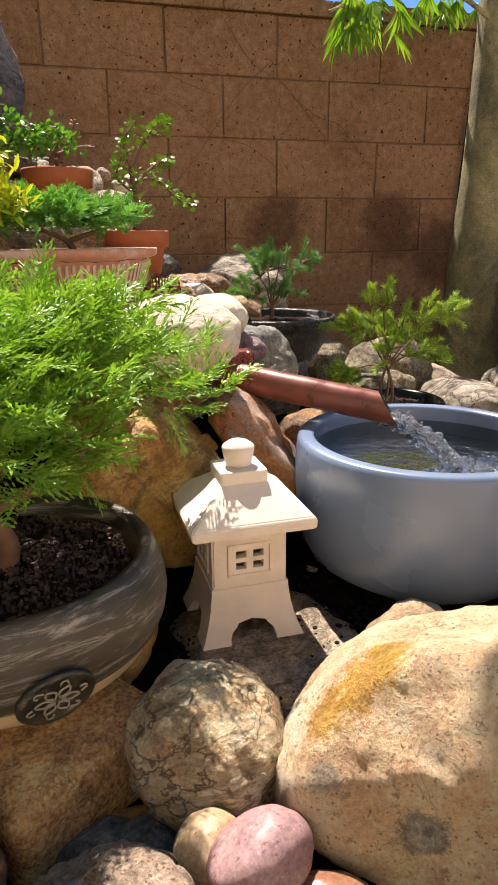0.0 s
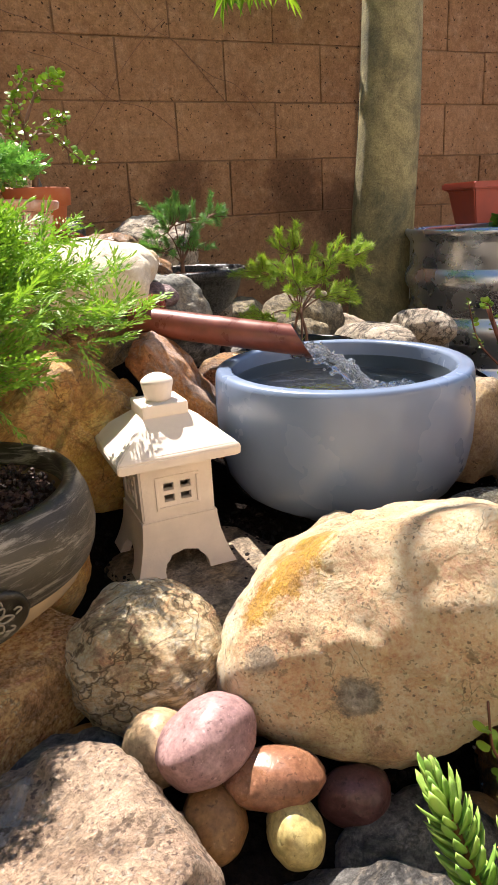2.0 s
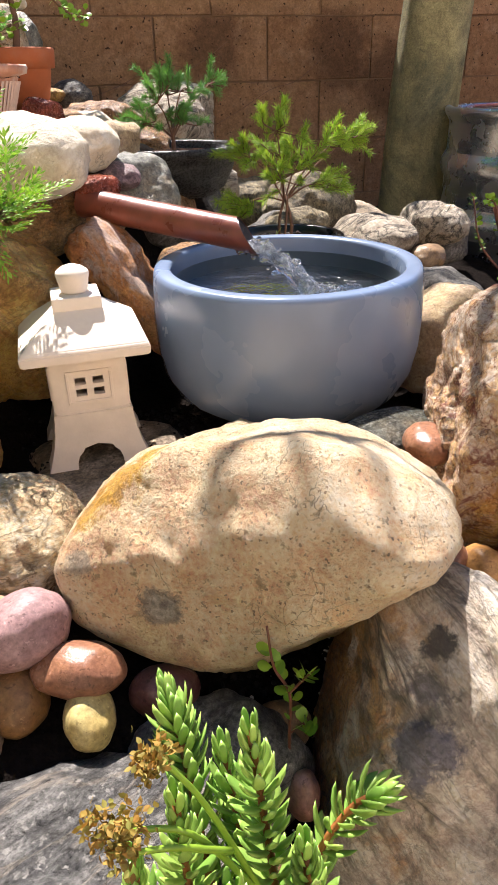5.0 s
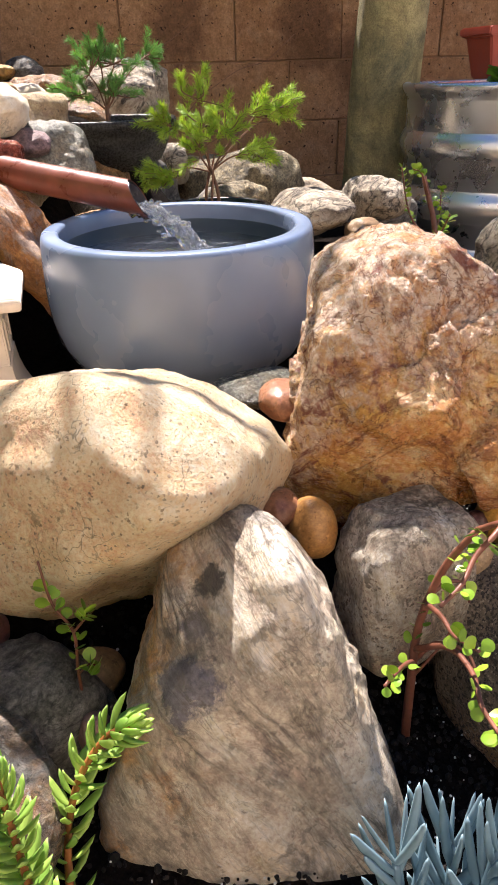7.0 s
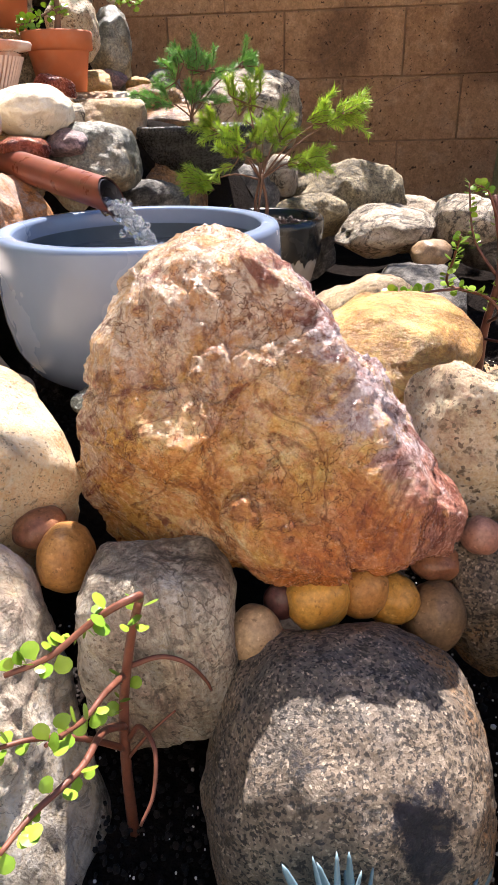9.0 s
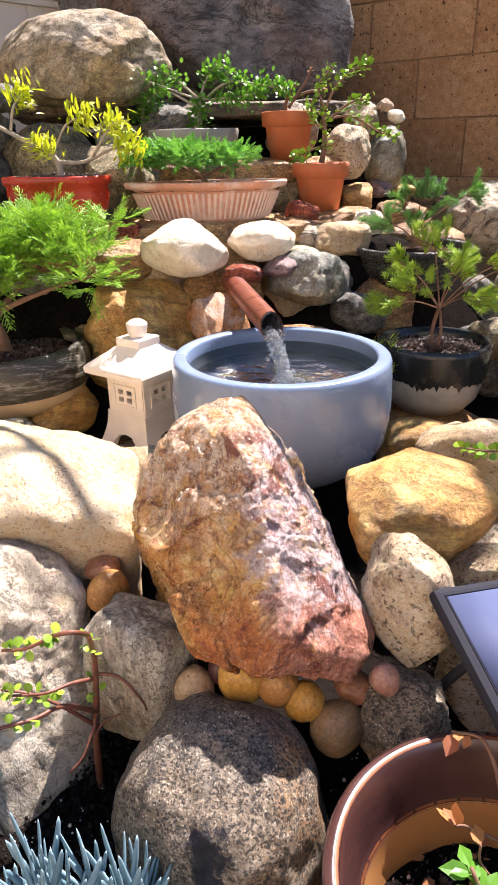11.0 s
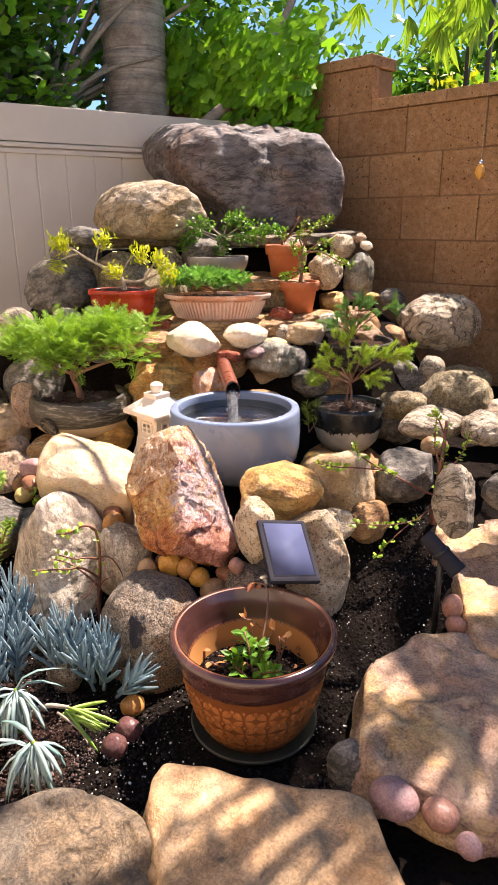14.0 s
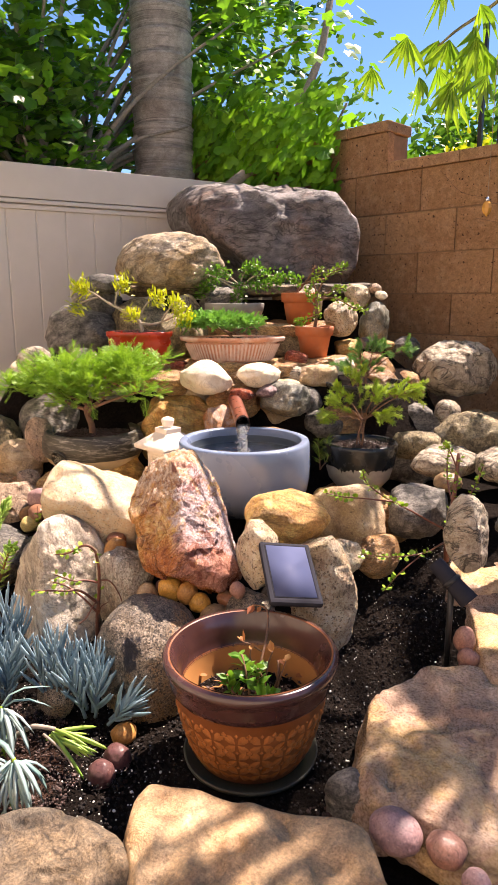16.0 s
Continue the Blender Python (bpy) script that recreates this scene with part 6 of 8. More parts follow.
def petal(z0, a0, shape, turn, size, lift):
    """One raised petal on the pot's side."""
    ring = []
    ca, sa = math.cos(turn), math.sin(turn)
    for x, y in shape + [(0.0, 0.0)]:
        u, h = (x * ca - y * sa) * size, (x * sa + y * ca) * size
        last = len(ring) == len(shape)
        rr = flower_pot_radius(z0 + h) + (lift if last else 0.0008)
        aa = a0 + u / flower_pot_radius(z0)
        ring.append(rel.verts.new((rr * math.cos(aa), rr * math.sin(aa), z0 + h)))
    for p, q in zip(ring[:-1], ring[1:-1] + ring[:1]):
        rel.faces.new((p, q, ring[-1]))


HEART = [(-0.9, 0.0), (-0.1, -0.62), (0.62, -0.66), (0.95, -0.30), (0.72, 0.0), (0.95, 0.30), (0.62, 0.66), (-0.1, 0.62)]
DIAMOND = [(-1.0, 0.0), (0.0, -0.8), (1.0, 0.0), (0.0, 0.8)]
for row in range(3):
    z = 0.027 + row * 0.037
    for col in range(20):
        a0 = 2 * math.pi * col / 20
        w = flower_pot_radius(z) * 2 * math.pi / 20
        for qx, qz in ((1, 1), (-1, 1), (1, -1), (-1, -1)):
            petal(z + qz * 0.0088, a0 + qx * 0.225 * w / flower_pot_radius(z), HEART, math.atan2(qz, qx), 0.0118, 0.0026)
        petal(z + 0.0185, a0 + math.pi / 20, DIAMOND, math.pi / 2, 0.0066, 0.0024)
        petal(z + 0.0185, a0, DIAMOND, math.pi / 2, 0.0042, 0.0020)
bmesh.ops.recalc_face_normals(rel, faces=rel.faces[:])
part("petal_relief", rel, M["reliefclay"], flower, "orange brown petal relief", smooth=False)
sau = thing("pot_saucer", (1.300, -0.270, 0.060), "dark plastic saucer under the flower pot", "saucer")
part("saucer_dish", lathe([(0.0, 0.0), (0.115, 0.0), (0.128, 0.012), (0.130, 0.020), (0.126, 0.020), (0.113, 0.006), (0.0, 0.006)], 64), M["saucer"], sau)

# ---- solar panel ----
sol = thing("solar_panel", (1.228, -0.078, 0.362), "small solar panel in a dark plastic frame on a stake", "solar panel")
sx = Vector((0.050, 0.110, -0.010)).normalized()
sy = Vector((-0.125, 0.08, 0.075))
sy = (sy - sx * sy.dot(sx)).normalized()
sz = sx.cross(sy)
sol.matrix_world = Matrix.Translation((1.228, -0.081, 0.362)) @ Matrix((sx, sy, sz)).transposed().to_4x4() @ Matrix.Rotation(radians(-8), 4, 'Z')
b = bmesh.new()
box(b, (-0.058, -0.083, -0.016), (0.058, 0.083, 0.0), 0.007)
part("panel_frame", b, M["solarframe"], sol, smooth=False)
cell = Mat("solar cells", 0.6, 0.0, 0.08)
cell.color(cell.mix(cell.ramp(cell.noise(8, 2), [(0.3, 0.0), (0.7, 1.0)]), (0.055, 0.068, 0.135), (0.085, 0.10, 0.185)))
b = bmesh.new()
box(b, (-0.045, -0.068, -0.002), (0.045, 0.070, 0.0015))
part("solar_cell", b, cell.m, sol, "blue black solar cell")
b = bmesh.new()
for lo, hi in (((-0.0475, -0.0705, 0.0), (-0.0465, 0.0725, 0.0012)), ((0.0465, -0.0705, 0.0), (0.0475, 0.0725, 0.0012)), ((-0.0465, -0.0705, 0.0), (0.0465, -0.0695, 0.0012)), ((-0.0465, 0.0715, 0.0), (0.0465, 0.0725, 0.0012))):
    box(b, lo, hi)
part("cell_border", b, M["solarframe"], sol, "black seal round the cell", smooth=False)
b = tube([(0, 0.0, -0.012), (0, 0.02, -0.06), (0.0, 0.02, -0.30)], 0.006, 10)
part("stake", b, M["solarframe"], sol)

# ---- tree, tub ----
tree = thing("tree", (1.545, 1.470, 0.25), "slim tree with smooth grey green bark", "tree")
b = tube(bend([(0, 0, -0.1), (0.0, 0, 0.1), (0.01, 0, 0.45), (0.03, 0.0, 0.75), (0.05, 0.02, 1.15), (0.07, 0.05, 1.7), (0.05, 0.1, 2.4)], 8), taper(49, 0.118, 0.085), 32)
part("trunk", b, M["bark"], tree)

tub = thing("metal_tub", (1.805, 1.165, 0.19), "galvanised round stock tub with raised hoops", "tub")
prof = [(0.0, 0.0), (0.285, 0.0), (0.29, 0.01)]
for k in range(40):
    z = 0.02 + k * 0.011
    prof.append((0.286 + 0.016 * max(0.0, math.sin(z * 2 * math.pi / 0.150 + 0.6)) ** 0.8, z))
prof += [(0.300, 0.455), (0.304, 0.463), (0.304, 0.472), (0.298, 0.477), (0.291, 0.472), (0.288, 0.46), (0.286, 0.05), (0.0, 0.04)]
part("tub_wall", lathe(prof, 96), M["zinc"], tub)
part("potting_soil", lathe([(0.286, 0.40), (0.2, 0.405), (0.0, 0.41)], 40), M["soil"], tub)

# ---- falling water ----
rng = np.random.RandomState(5)
stream = thing("water_stream", (0.642, 0.333, 0.530), "clear water that pours from the pipe", "water")
sp = [Vector((0.0, 0.0, 0.0)) + Vector((0.080 * t, -0.074 * t, -0.064 * t * t + 0.0)) for t in np.linspace(-0.12, 1.0, 26)]
for k in range(3):
    off = Vector(rng.uniform(-1, 1, 3)) * (0.0 if k == 0 else 0.009)
    b = tube([p + off * (0.5 + 0.9 * i / 25) for i, p in enumerate(sp)], [(0.010 if k == 0 else 0.005) + 0.003 * math.sin(i * 1.3 + k * 2.0) + 0.003 * i / 25 for i in range(26)], 14)
    for v in b.verts:
        v.co += Vector((noise.noise(v.co * 90 + off * 900), noise.noise(v.co * 90 + Vector((9, 0, k))), noise.noise(v.co * 110 + Vector((0, 9, k))))) * 0.006
    part("water_jet", b, M["splash"], stream)
bead = bmesh.new()
bmesh.ops.create_icosphere(bead, subdivisions=2, radius=1.0)
bead_mesh = bpy.data.meshes.new("bubble")
bead.to_mesh(bead_mesh)
bead.free()
bead_mesh.polygons.foreach_set("use_smooth", [True] * len(bead_mesh.polygons))
bead_mesh.materials.append(M["splash"])
for k in range(190):
    o = new("bubble", bead_mesh)
    o.parent = stream
    r = float(rng.uniform(0.0015, 0.0055))
    o.scale = (r, r, r * rng.uniform(0.7, 1.1))
    a = rng.uniform(0, 2 * math.pi)
    if k < 80:
        p = sp[rng.randint(4, 26)]
        w = Vector(rng.uniform(-1, 1, 3)) * 0.015
        o.location = p + w
    elif k < 160:
        d = 0.042 * math.sqrt(rng.rand())
        o.location = (0.090 + d * math.cos(a), -0.082 + d * math.sin(a), -0.0635 + rng.uniform(0, 0.018) * (1 - d / 0.045))
    else:
        d = rng.uniform(0.0, 0.02)
        o.location = (0.145 + d * math.cos(a), -0.075 + d * math.sin(a), -0.0635 + rng.uniform(0, 0.007))


# ---- plants ----
def stems(name, lines, mat, parent, n=7):
    """Each line: (points, first radius, last radius); one mesh a branch."""
    for pts, r0, r1 in lines:
        q = bend(pts, 5)
        part(name, tube(q, taper(len(q), r0, r1), n), mat, parent)


def plant(name, loc, label, category="plant", group=""):
    return thing(name, loc, label, category, group)


# juniper in the round pot
rng = np.random.RandomState(1)
jun = plant("juniper_bonsai", (0.095, 0.130, 0.455), "spreading bright green juniper bonsai in a round pot", "bonsai")
stems("branch", [([(0, 0, -0.02), (0.01, -0.01, 0.04), (-0.02, -0.01, 0.09), (0.0, 0.0, 0.13)], 0.013, 0.008),
                 ([(-0.01, -0.01, 0.07), (0.06, -0.03, 0.11), (0.14, 0.04, 0.15), (0.21, 0.10, 0.175)], 0.008, 0.003),
                 ([(-0.02, -0.01, 0.09), (-0.09, -0.06, 0.12), (-0.20, -0.10, 0.15)], 0.007, 0.003),
                 ([(0.0, 0.0, 0.10), (0.02, 0.08, 0.16), (0.0, 0.17, 0.21)], 0.007, 0.003),
                 ([(0.0, 0.0, 0.10), (0.02, -0.07, 0.14), (0.0, -0.14, 0.17)], 0.007, 0.003)], M["twig"], jun)
JC = [((0.02, 0.02, 0.200), (0.15, 0.14, 0.038)), ((0.12, 0.08, 0.225), (0.08, 0.075, 0.030)), ((-0.02, -0.11, 0.185), (0.09, 0.06, 0.032)), ((-0.16, -0.10, 0.185), (0.13, 0.09, 0.032)),
      ((0.180, 0.170, 0.262), (0.036, 0.030, 0.016)), ((-0.02, 0.15, 0.235), (0.13, 0.09, 0.035)), ((0.07, -0.05, 0.165), (0.06, 0.05, 0.026)), ((-0.05, -0.05, 0.245), (0.14, 0.12, 0.028)), ((0.06, 0.10, 0.260), (0.09, 0.08, 0.026)), ((-0.24, -0.18, 0.165), (0.07, 0.06, 0.025)), ((0.235, 0.030, 0.175), (0.034, 0.022, 0.010)), ((0.195, 0.085, 0.158), (0.042, 0.045, 0.020)), ((0.170, 0.100, 0.205), (0.050, 0.050, 0.022)), ((0.03, -0.09, 0.140), (0.07, 0.04, 0.020))]


def feather(rng, clumps, count, length, leaf):
    """Flat feathery sprays: a rib with side twigs clad in tiny scale leaves."""
    out = []
    vol = np.array([np.prod(c[1]) ** 0.67 for c in clumps])
    for c, share in zip(clumps, vol / vol.sum()):
        for _ in range(int(count * share)):
            u = unit(rng)
            p = np.array(c[0]) + u * np.array(c[1]) * rng.uniform(0.3, 0.95)
            d = u * np.array([1, 1, 0.35]) + np.array([0, 0, 0.35]) + rng.randn(3) * 0.3
            d /= np.linalg.norm(d)
            s = np.cross(d, np.array([0, 0, 1.0]) + rng.randn(3) * 0.4)
            s /= np.linalg.norm(s)
            n = np.cross(s, d)
            ln = length * rng.uniform(0.6, 1.3)
            for k in range(8):
                t = (k + 0.5) / 8
                q = p + d * ln * t
                for sg in (-1, 1):
                    tw = d * 0.85 + s * sg * 0.62 + n * rng.uniform(-0.25, 0.25)
                    tl = ln * 0.52 * (1 - 0.72 * t)
                    for j in range(4):
                        out.append((q + tw * tl * (j + 0.1) / 4, tw + rng.randn(3) * 0.12, n + rng.randn(3) * 0.6, leaf * rng.uniform(0.8, 1.2), 1.1))
                out.append((q, d, n, leaf * 1.4, 1.4))
    return out


foliage("foliage", "scale", feather(rng, JC, 1020, 0.054, 0.0074), M["juniper"], jun)

# low juniper in the trough
tj = plant("trough_juniper", (0.200, 0.680, 0.762), "low blue green juniper in the trough", "bonsai")
stems("branch", [([(0.02, 0.02, -0.01), (0.0, 0.0, 0.03), (-0.04, -0.02, 0.05)], 0.007, 0.004), ([(0.0, 0.0, 0.03), (0.06, 0.02, 0.05)], 0.005, 0.003)], M["twig"], tj)
foliage("foliage", "scale", feather(rng, [((-0.03, -0.02, 0.075), (0.13, 0.10, 0.028)), ((0.07, 0.03, 0.070), (0.07, 0.06, 0.022)), ((-0.11, -0.09, 0.065), (0.05, 0.05, 0.02))], 620, 0.026, 0.0062), M["troughgreen"], tj)


# needle shrubs
def tufts(rg, heart, clouds, per, shoot):
    """Limbs from the heart of a shrub to each cloud of shoots; a cloud: (centre, spread)."""
    limbs, shoots = [], []
    for c, s in clouds:
        c = np.array(c)
        h = np.array(heart)
        limbs.append(([tuple(h), tuple(h + (c - h) * 0.5 + np.array([0, 0, 0.012])), tuple(c)], 0.0020, 0.0012))
        for _ in range(per):
            o = c + rg.randn(3) * np.array(s) * 0.6
            out = (o - h) * np.array([1, 1, 0.5])
            out = out / (np.linalg.norm(out) + 1e-6) + rg.randn(3) * 0.55 + np.array([0, 0, 0.15])
            out /= np.linalg.norm(out)
            e = o + out * shoot * rg.uniform(0.6, 1.2)
            shoots.append(([tuple(c), tuple(o), tuple((o + e) / 2 + np.array([0, 0, 0.003])), tuple(e)], 0.0014, 0.0008))
    return limbs, shoots


def tuft_shrub(name, loc, label, trunk, heart, clouds, per, shoot, leaf, size, count, mat, seed, wide):
    rg = np.random.RandomState(seed)
    p = plant(name, loc, label, "shrub")
    limbs, shoots = tufts(rg, heart, clouds, per, shoot)
    stems("branch", trunk + limbs + shoots, M["twig"], p, 6)
    out = []
    for l, _, _ in shoots:
        q = bend(l[1:], 9)
        for i in range(len(q)):
            d = np.array((q[min(i + 1, len(q) - 1)] - q[max(i - 1, 0)]).normalized())
            for _ in range(count):
                a = unit(rg)
                o = d * rg.uniform(0.5, 1.1) + (a - d * (a @ d))
                out.append((np.array(q[i]), o, unit(rg) * 0.5 + np.array([0, 0, 1]), size * rg.uniform(0.6, 1.15), wide))
    foliage("needles" if leaf == "needle" else "leaves", leaf, out, mat, p)


tuft_shrub("pine_shrub", (0.830, 0.690, 0.440), "yellow green needle shrub in the drip glazed pot",
           [([(0, 0, -0.02), (0.012, 0.0, 0.04), (0.0, 0.01, 0.10)], 0.0042, 0.0030), ([(0.005, 0.005, -0.02), (-0.012, 0.01, 0.04), (0.0, 0.01, 0.10)], 0.0034, 0.0026), ([(-0.012, -0.004, -0.02), (-0.004, -0.008, 0.04), (0.004, 0.004, 0.10)], 0.0030, 0.0022)], (0.0, 0.01, 0.09),
           [((-0.02, 0.0, 0.22), (0.030, 0.03, 0.020)), ((-0.075, -0.01, 0.175), (0.028, 0.03, 0.016)), ((-0.10, -0.02, 0.09), (0.020, 0.02, 0.02)), ((0.035, 0.02, 0.165), (0.03, 0.03, 0.018)),
            ((0.10, 0.03, 0.185), (0.03, 0.03, 0.014)), ((0.155, 0.04, 0.200), (0.02, 0.02, 0.012)), ((0.09, 0.0, 0.12), (0.028, 0.03, 0.012)), ((-0.03, -0.06, 0.14), (0.03, 0.03, 0.016)), ((0.0, 0.08, 0.17), (0.03, 0.03, 0.016))],
           11, 0.040, "needle", 0.017, 6, M["pine"], 4, 1.35)
tuft_shrub("dark_shrub", (0.655, 0.950, 0.608), "dull green soft shrub in the black pot",
           [([(0, 0, -0.02), (0.0, 0.0, 0.02), (0.0, 0.0, 0.04)], 0.006, 0.004)], (0.0, 0.0, 0.03),
           [((-0.03, 0.0, 0.10), (0.03, 0.03, 0.02)), ((-0.07, -0.02, 0.06), (0.025, 0.03, 0.02)), ((0.02, -0.02, 0.06), (0.03, 0.03, 0.02)), ((0.03, 0.04, 0.12), (0.03, 0.03, 0.015)), ((0.10, 0.07, 0.13), (0.03, 0.03, 0.010)), ((0.0, 0.05, 0.14), (0.03, 0.03, 0.015))],
           10, 0.036, "needle", 0.017, 7, M["bluejuniper"], 5, 1.0)


def leafy(name, loc, label, lines, kind, leafmat, size, per, seed, stemmat, category="plant", fluff=0.0, start=0.25, width=1.0, splay=0.8):
    """Stems with leaves along them."""
    rg = np.random.RandomState(seed)
    p = plant(name, loc, label, category)
    stems("stem", lines, stemmat, p)
    out = []
    for l, r0, r1 in lines:
        q = bend(l, 10)
        for i in range(int(len(q) * start), len(q)):
            d = np.array((q[min(i + 1, len(q) - 1)] - q[max(i - 1, 0)]).normalized())
            for _ in range(per if rg.rand() < 0.75 else max(0, per - 1)):
                a = unit(rg)
                side = a - d * (a @ d)
                side /= np.linalg.norm(side)
                out.append((np.array(q[i]) + side * r1 + rg.randn(3) * fluff, d * (1 - splay) + side * splay + np.array([0, 0, 0.25]), unit(rg) * 0.6 + np.array([0, 0, 1]), size * rg.uniform(0.6, 1.15), width))
    if out:
        foliage("leaves", kind, out, leafmat, p)
    return p


rg = np.random.RandomState(3)
# jade in the front terracotta pot
leafy("jade_plant", (0.350, 1.010, 0.795), "jade plant with round leaves in a terracotta pot",
      [([(0, 0, 0), (0.01, 0.0, 0.07), (0.0, 0.01, 0.15)], 0.008, 0.005), ([(0.0, 0.01, 0.14), (0.03, 0.02, 0.20), (0.07, 0.05, 0.24), (0.10, 0.07, 0.25)], 0.004, 0.002),
       ([(0.0, 0.01, 0.15), (-0.01, 0.0, 0.20), (0.02, 0.02, 0.25)], 0.004, 0.002), ([(0.0, 0.0, 0.12), (0.06, 0.05, 0.13), (0.12, 0.10, 0.09), (0.16, 0.13, 0.08)], 0.004, 0.002),
       ([(0.0, 0.0, 0.06), (-0.04, -0.03, 0.04), (-0.06, -0.05, 0.03)], 0.003, 0.002), ([(0.0, 0.0, 0.11), (0.06, 0.04, 0.16), (0.10, 0.07, 0.17)], 0.004, 0.002), ([(0.0, 0.0, 0.10), (-0.03, 0.0, 0.13), (-0.02, -0.02, 0.17)], 0.003, 0.002)],
      "round", M["jade"], 0.0135, 4, 3, M["twig"], "succulent", fluff=0.006, start=0.3, width=1.2)
# bare twig plant in the back pot
leafy("bare_succulent", (0.195, 1.090, 0.925), "nearly bare brown succulent in a terracotta pot",
      [([(0, 0, 0), (-0.01, 0, 0.04), (0.02, 0.0, 0.09)], 0.006, 0.004), ([(0.0, 0.0, 0.05), (0.05, 0.03, 0.07), (0.09, 0.06, 0.075)], 0.005, 0.003), ([(0.0, 0.0, 0.03), (0.04, 0.03, 0.10), (0.05, 0.04, 0.13)], 0.004, 0.003)],
      "round", M["dryleaf"], 0.010, 1, 6, M["twig"], "succulent", start=0.75)
# small leaved tree in the grey pot
leafy("elm_bonsai", (0.011, 0.886, 0.888), "small leaved bonsai in a low grey pot",
      [([(0, 0, 0), (0.02, 0.0, 0.04), (0.01, 0.02, 0.09)], 0.008, 0.005), ([(0.01, 0.02, 0.08), (0.08, 0.06, 0.13), (0.16, 0.12, 0.12), (0.22, 0.16, 0.11)], 0.004, 0.002),
       ([(0.01, 0.01, 0.07), (-0.05, -0.05, 0.11), (-0.09, -0.09, 0.08), (-0.10, -0.10, 0.04)], 0.004, 0.002), ([(0.01, 0.02, 0.09), (0.03, 0.04, 0.15), (0.06, 0.08, 0.17)], 0.004, 0.002),
       ([(0.01, 0.02, 0.09), (-0.06, -0.02, 0.15), (-0.13, -0.07, 0.17)], 0.004, 0.002), ([(0.01, 0.01, 0.09), (0.10, 0.04, 0.09), (0.16, 0.09, 0.10)], 0.003, 0.002), ([(0.01, 0.01, 0.09), (-0.10, -0.10, 0.14), (-0.16, -0.15, 0.13)], 0.003, 0.002)],
      "oval", M["green_leaf"], 0.017, 14, 8, M["greytwig"], "bonsai", fluff=0.012, start=0.3, width=1.3)
# yellow maple in the red pot
leafy("maple_bonsai", (-0.050, 0.440, 0.780), "yellow green maple bonsai with pale bent branches in a red pot",
      [([(0.02, 0.0, 0), (0.01, 0.0, 0.05), (-0.02, -0.02, 0.09)], 0.009, 0.006), ([(-0.02, -0.02, 0.08), (-0.09, -0.08, 0.13), (-0.14, -0.12, 0.17), (-0.19, -0.15, 0.19)], 0.006, 0.002),
       ([(-0.07, -0.06, 0.12), (-0.06, -0.05, 0.17), (-0.04, -0.03, 0.20)], 0.004, 0.002), ([(0.01, 0.0, 0.05), (0.06, 0.04, 0.05), (0.13, 0.08, 0.08), (0.17, 0.10, 0.07)], 0.006, 0.002),
       ([(0.0, 0.0, 0.07), (0.02, 0.03, 0.13), (0.06, 0.06, 0.15)], 0.004, 0.002), ([(0.08, 0.05, 0.06), (0.12, 0.06, 0.11), (0.14, 0.08, 0.13)], 0.004, 0.002), ([(-0.12, -0.10, 0.15), (-0.16, -0.15, 0.13), (-0.17, -0.17, 0.10)], 0.004, 0.002)],
      "oval", M["yellowleaf"], 0.027, 20, 9, M["greytwig"], "bonsai", fluff=0.015, start=0.74, width=0.62, splay=0.75)
# seedling in the flower pot
leafy("young_plant", (1.300, -0.270, 0.172), "young green plant with dry brown twigs in the flower pot",
      [([(0, 0, 0), (0.01, 0.01, 0.03), (0.0, 0.02, 0.065)], 0.003, 0.002), ([(0, 0, 0), (-0.02, 0.01, 0.04), (-0.045, 0.02, 0.075)], 0.003, 0.002), ([(0, 0, 0), (0.03, 0.0, 0.025), (0.06, 0.01, 0.04)], 0.003, 0.002), ([(0.01, -0.01, 0), (-0.03, -0.02, 0.02), (-0.05, -0.01, 0.04)], 0.003, 0.002), ([(0, 0, 0), (0.02, -0.03, 0.02), (0.03, -0.05, 0.02)], 0.003, 0.002)],
      "oval", M["green_leaf"], 0.028, 2, 10, M["twig"], "plant", start=0.3, width=1.2)
leafy("dry_twig", (1.290, -0.245, 0.170), "dry reddish twig with wilted pink leaves in the flower pot",
      [([(0, 0, 0), (-0.01, 0.02, 0.05), (-0.03, 0.06, 0.10), (-0.06, 0.09, 0.13), (-0.09, 0.08, 0.135)], 0.003, 0.0015), ([(0.02, 0.02, 0), (0.03, 0.03, 0.04), (0.02, 0.04, 0.07)], 0.003, 0.002), ([(-0.02, 0.04, 0.07), (-0.05, 0.03, 0.08), (-0.06, 0.02, 0.085)], 0.002, 0.001), ([(0.0, 0.02, 0.0), (0.0, 0.03, 0.05), (0.015, 0.03, 0.09)], 0.003, 0.0015), ([(0.0, 0.02, 0.03), (-0.03, 0.015, 0.06), (-0.035, 0.02, 0.08)], 0.002, 0.0012), ([(0.03, 0.02, 0.0), (0.045, 0.02, 0.05), (0.05, 0.03, 0.085)], 0.002, 0.001)],
      "oval", M["dryleaf"], 0.022, 1, 11, M["twig"], "plant", start=0.86, width=1.4)
out = []
rg = np.random.RandomState(21)
for _ in range(60):
    a, d = rg.uniform(0, 6.28), 0.115 * math.sqrt(rg.rand())
    out.append((np.array([d * math.cos(a), d * math.sin(a), 0.004]), unit(rg) * np.array([1, 1, 0.3]), np.array([0, 0, 1.0]) + 0.4 * unit(rg), rg.uniform(0.010, 0.022), 1.2))
litter = thing("leaf_litter", (1.300, -0.270, 0.182), "dry brown fallen leaves on the potting soil", "leaves")
foliage("dead_leaves", "oval", out, M["dryleaf"], litter)


# spreading succulent with red stems in front of the light rock
CP = Vector((0.803, -0.307, 0.085))


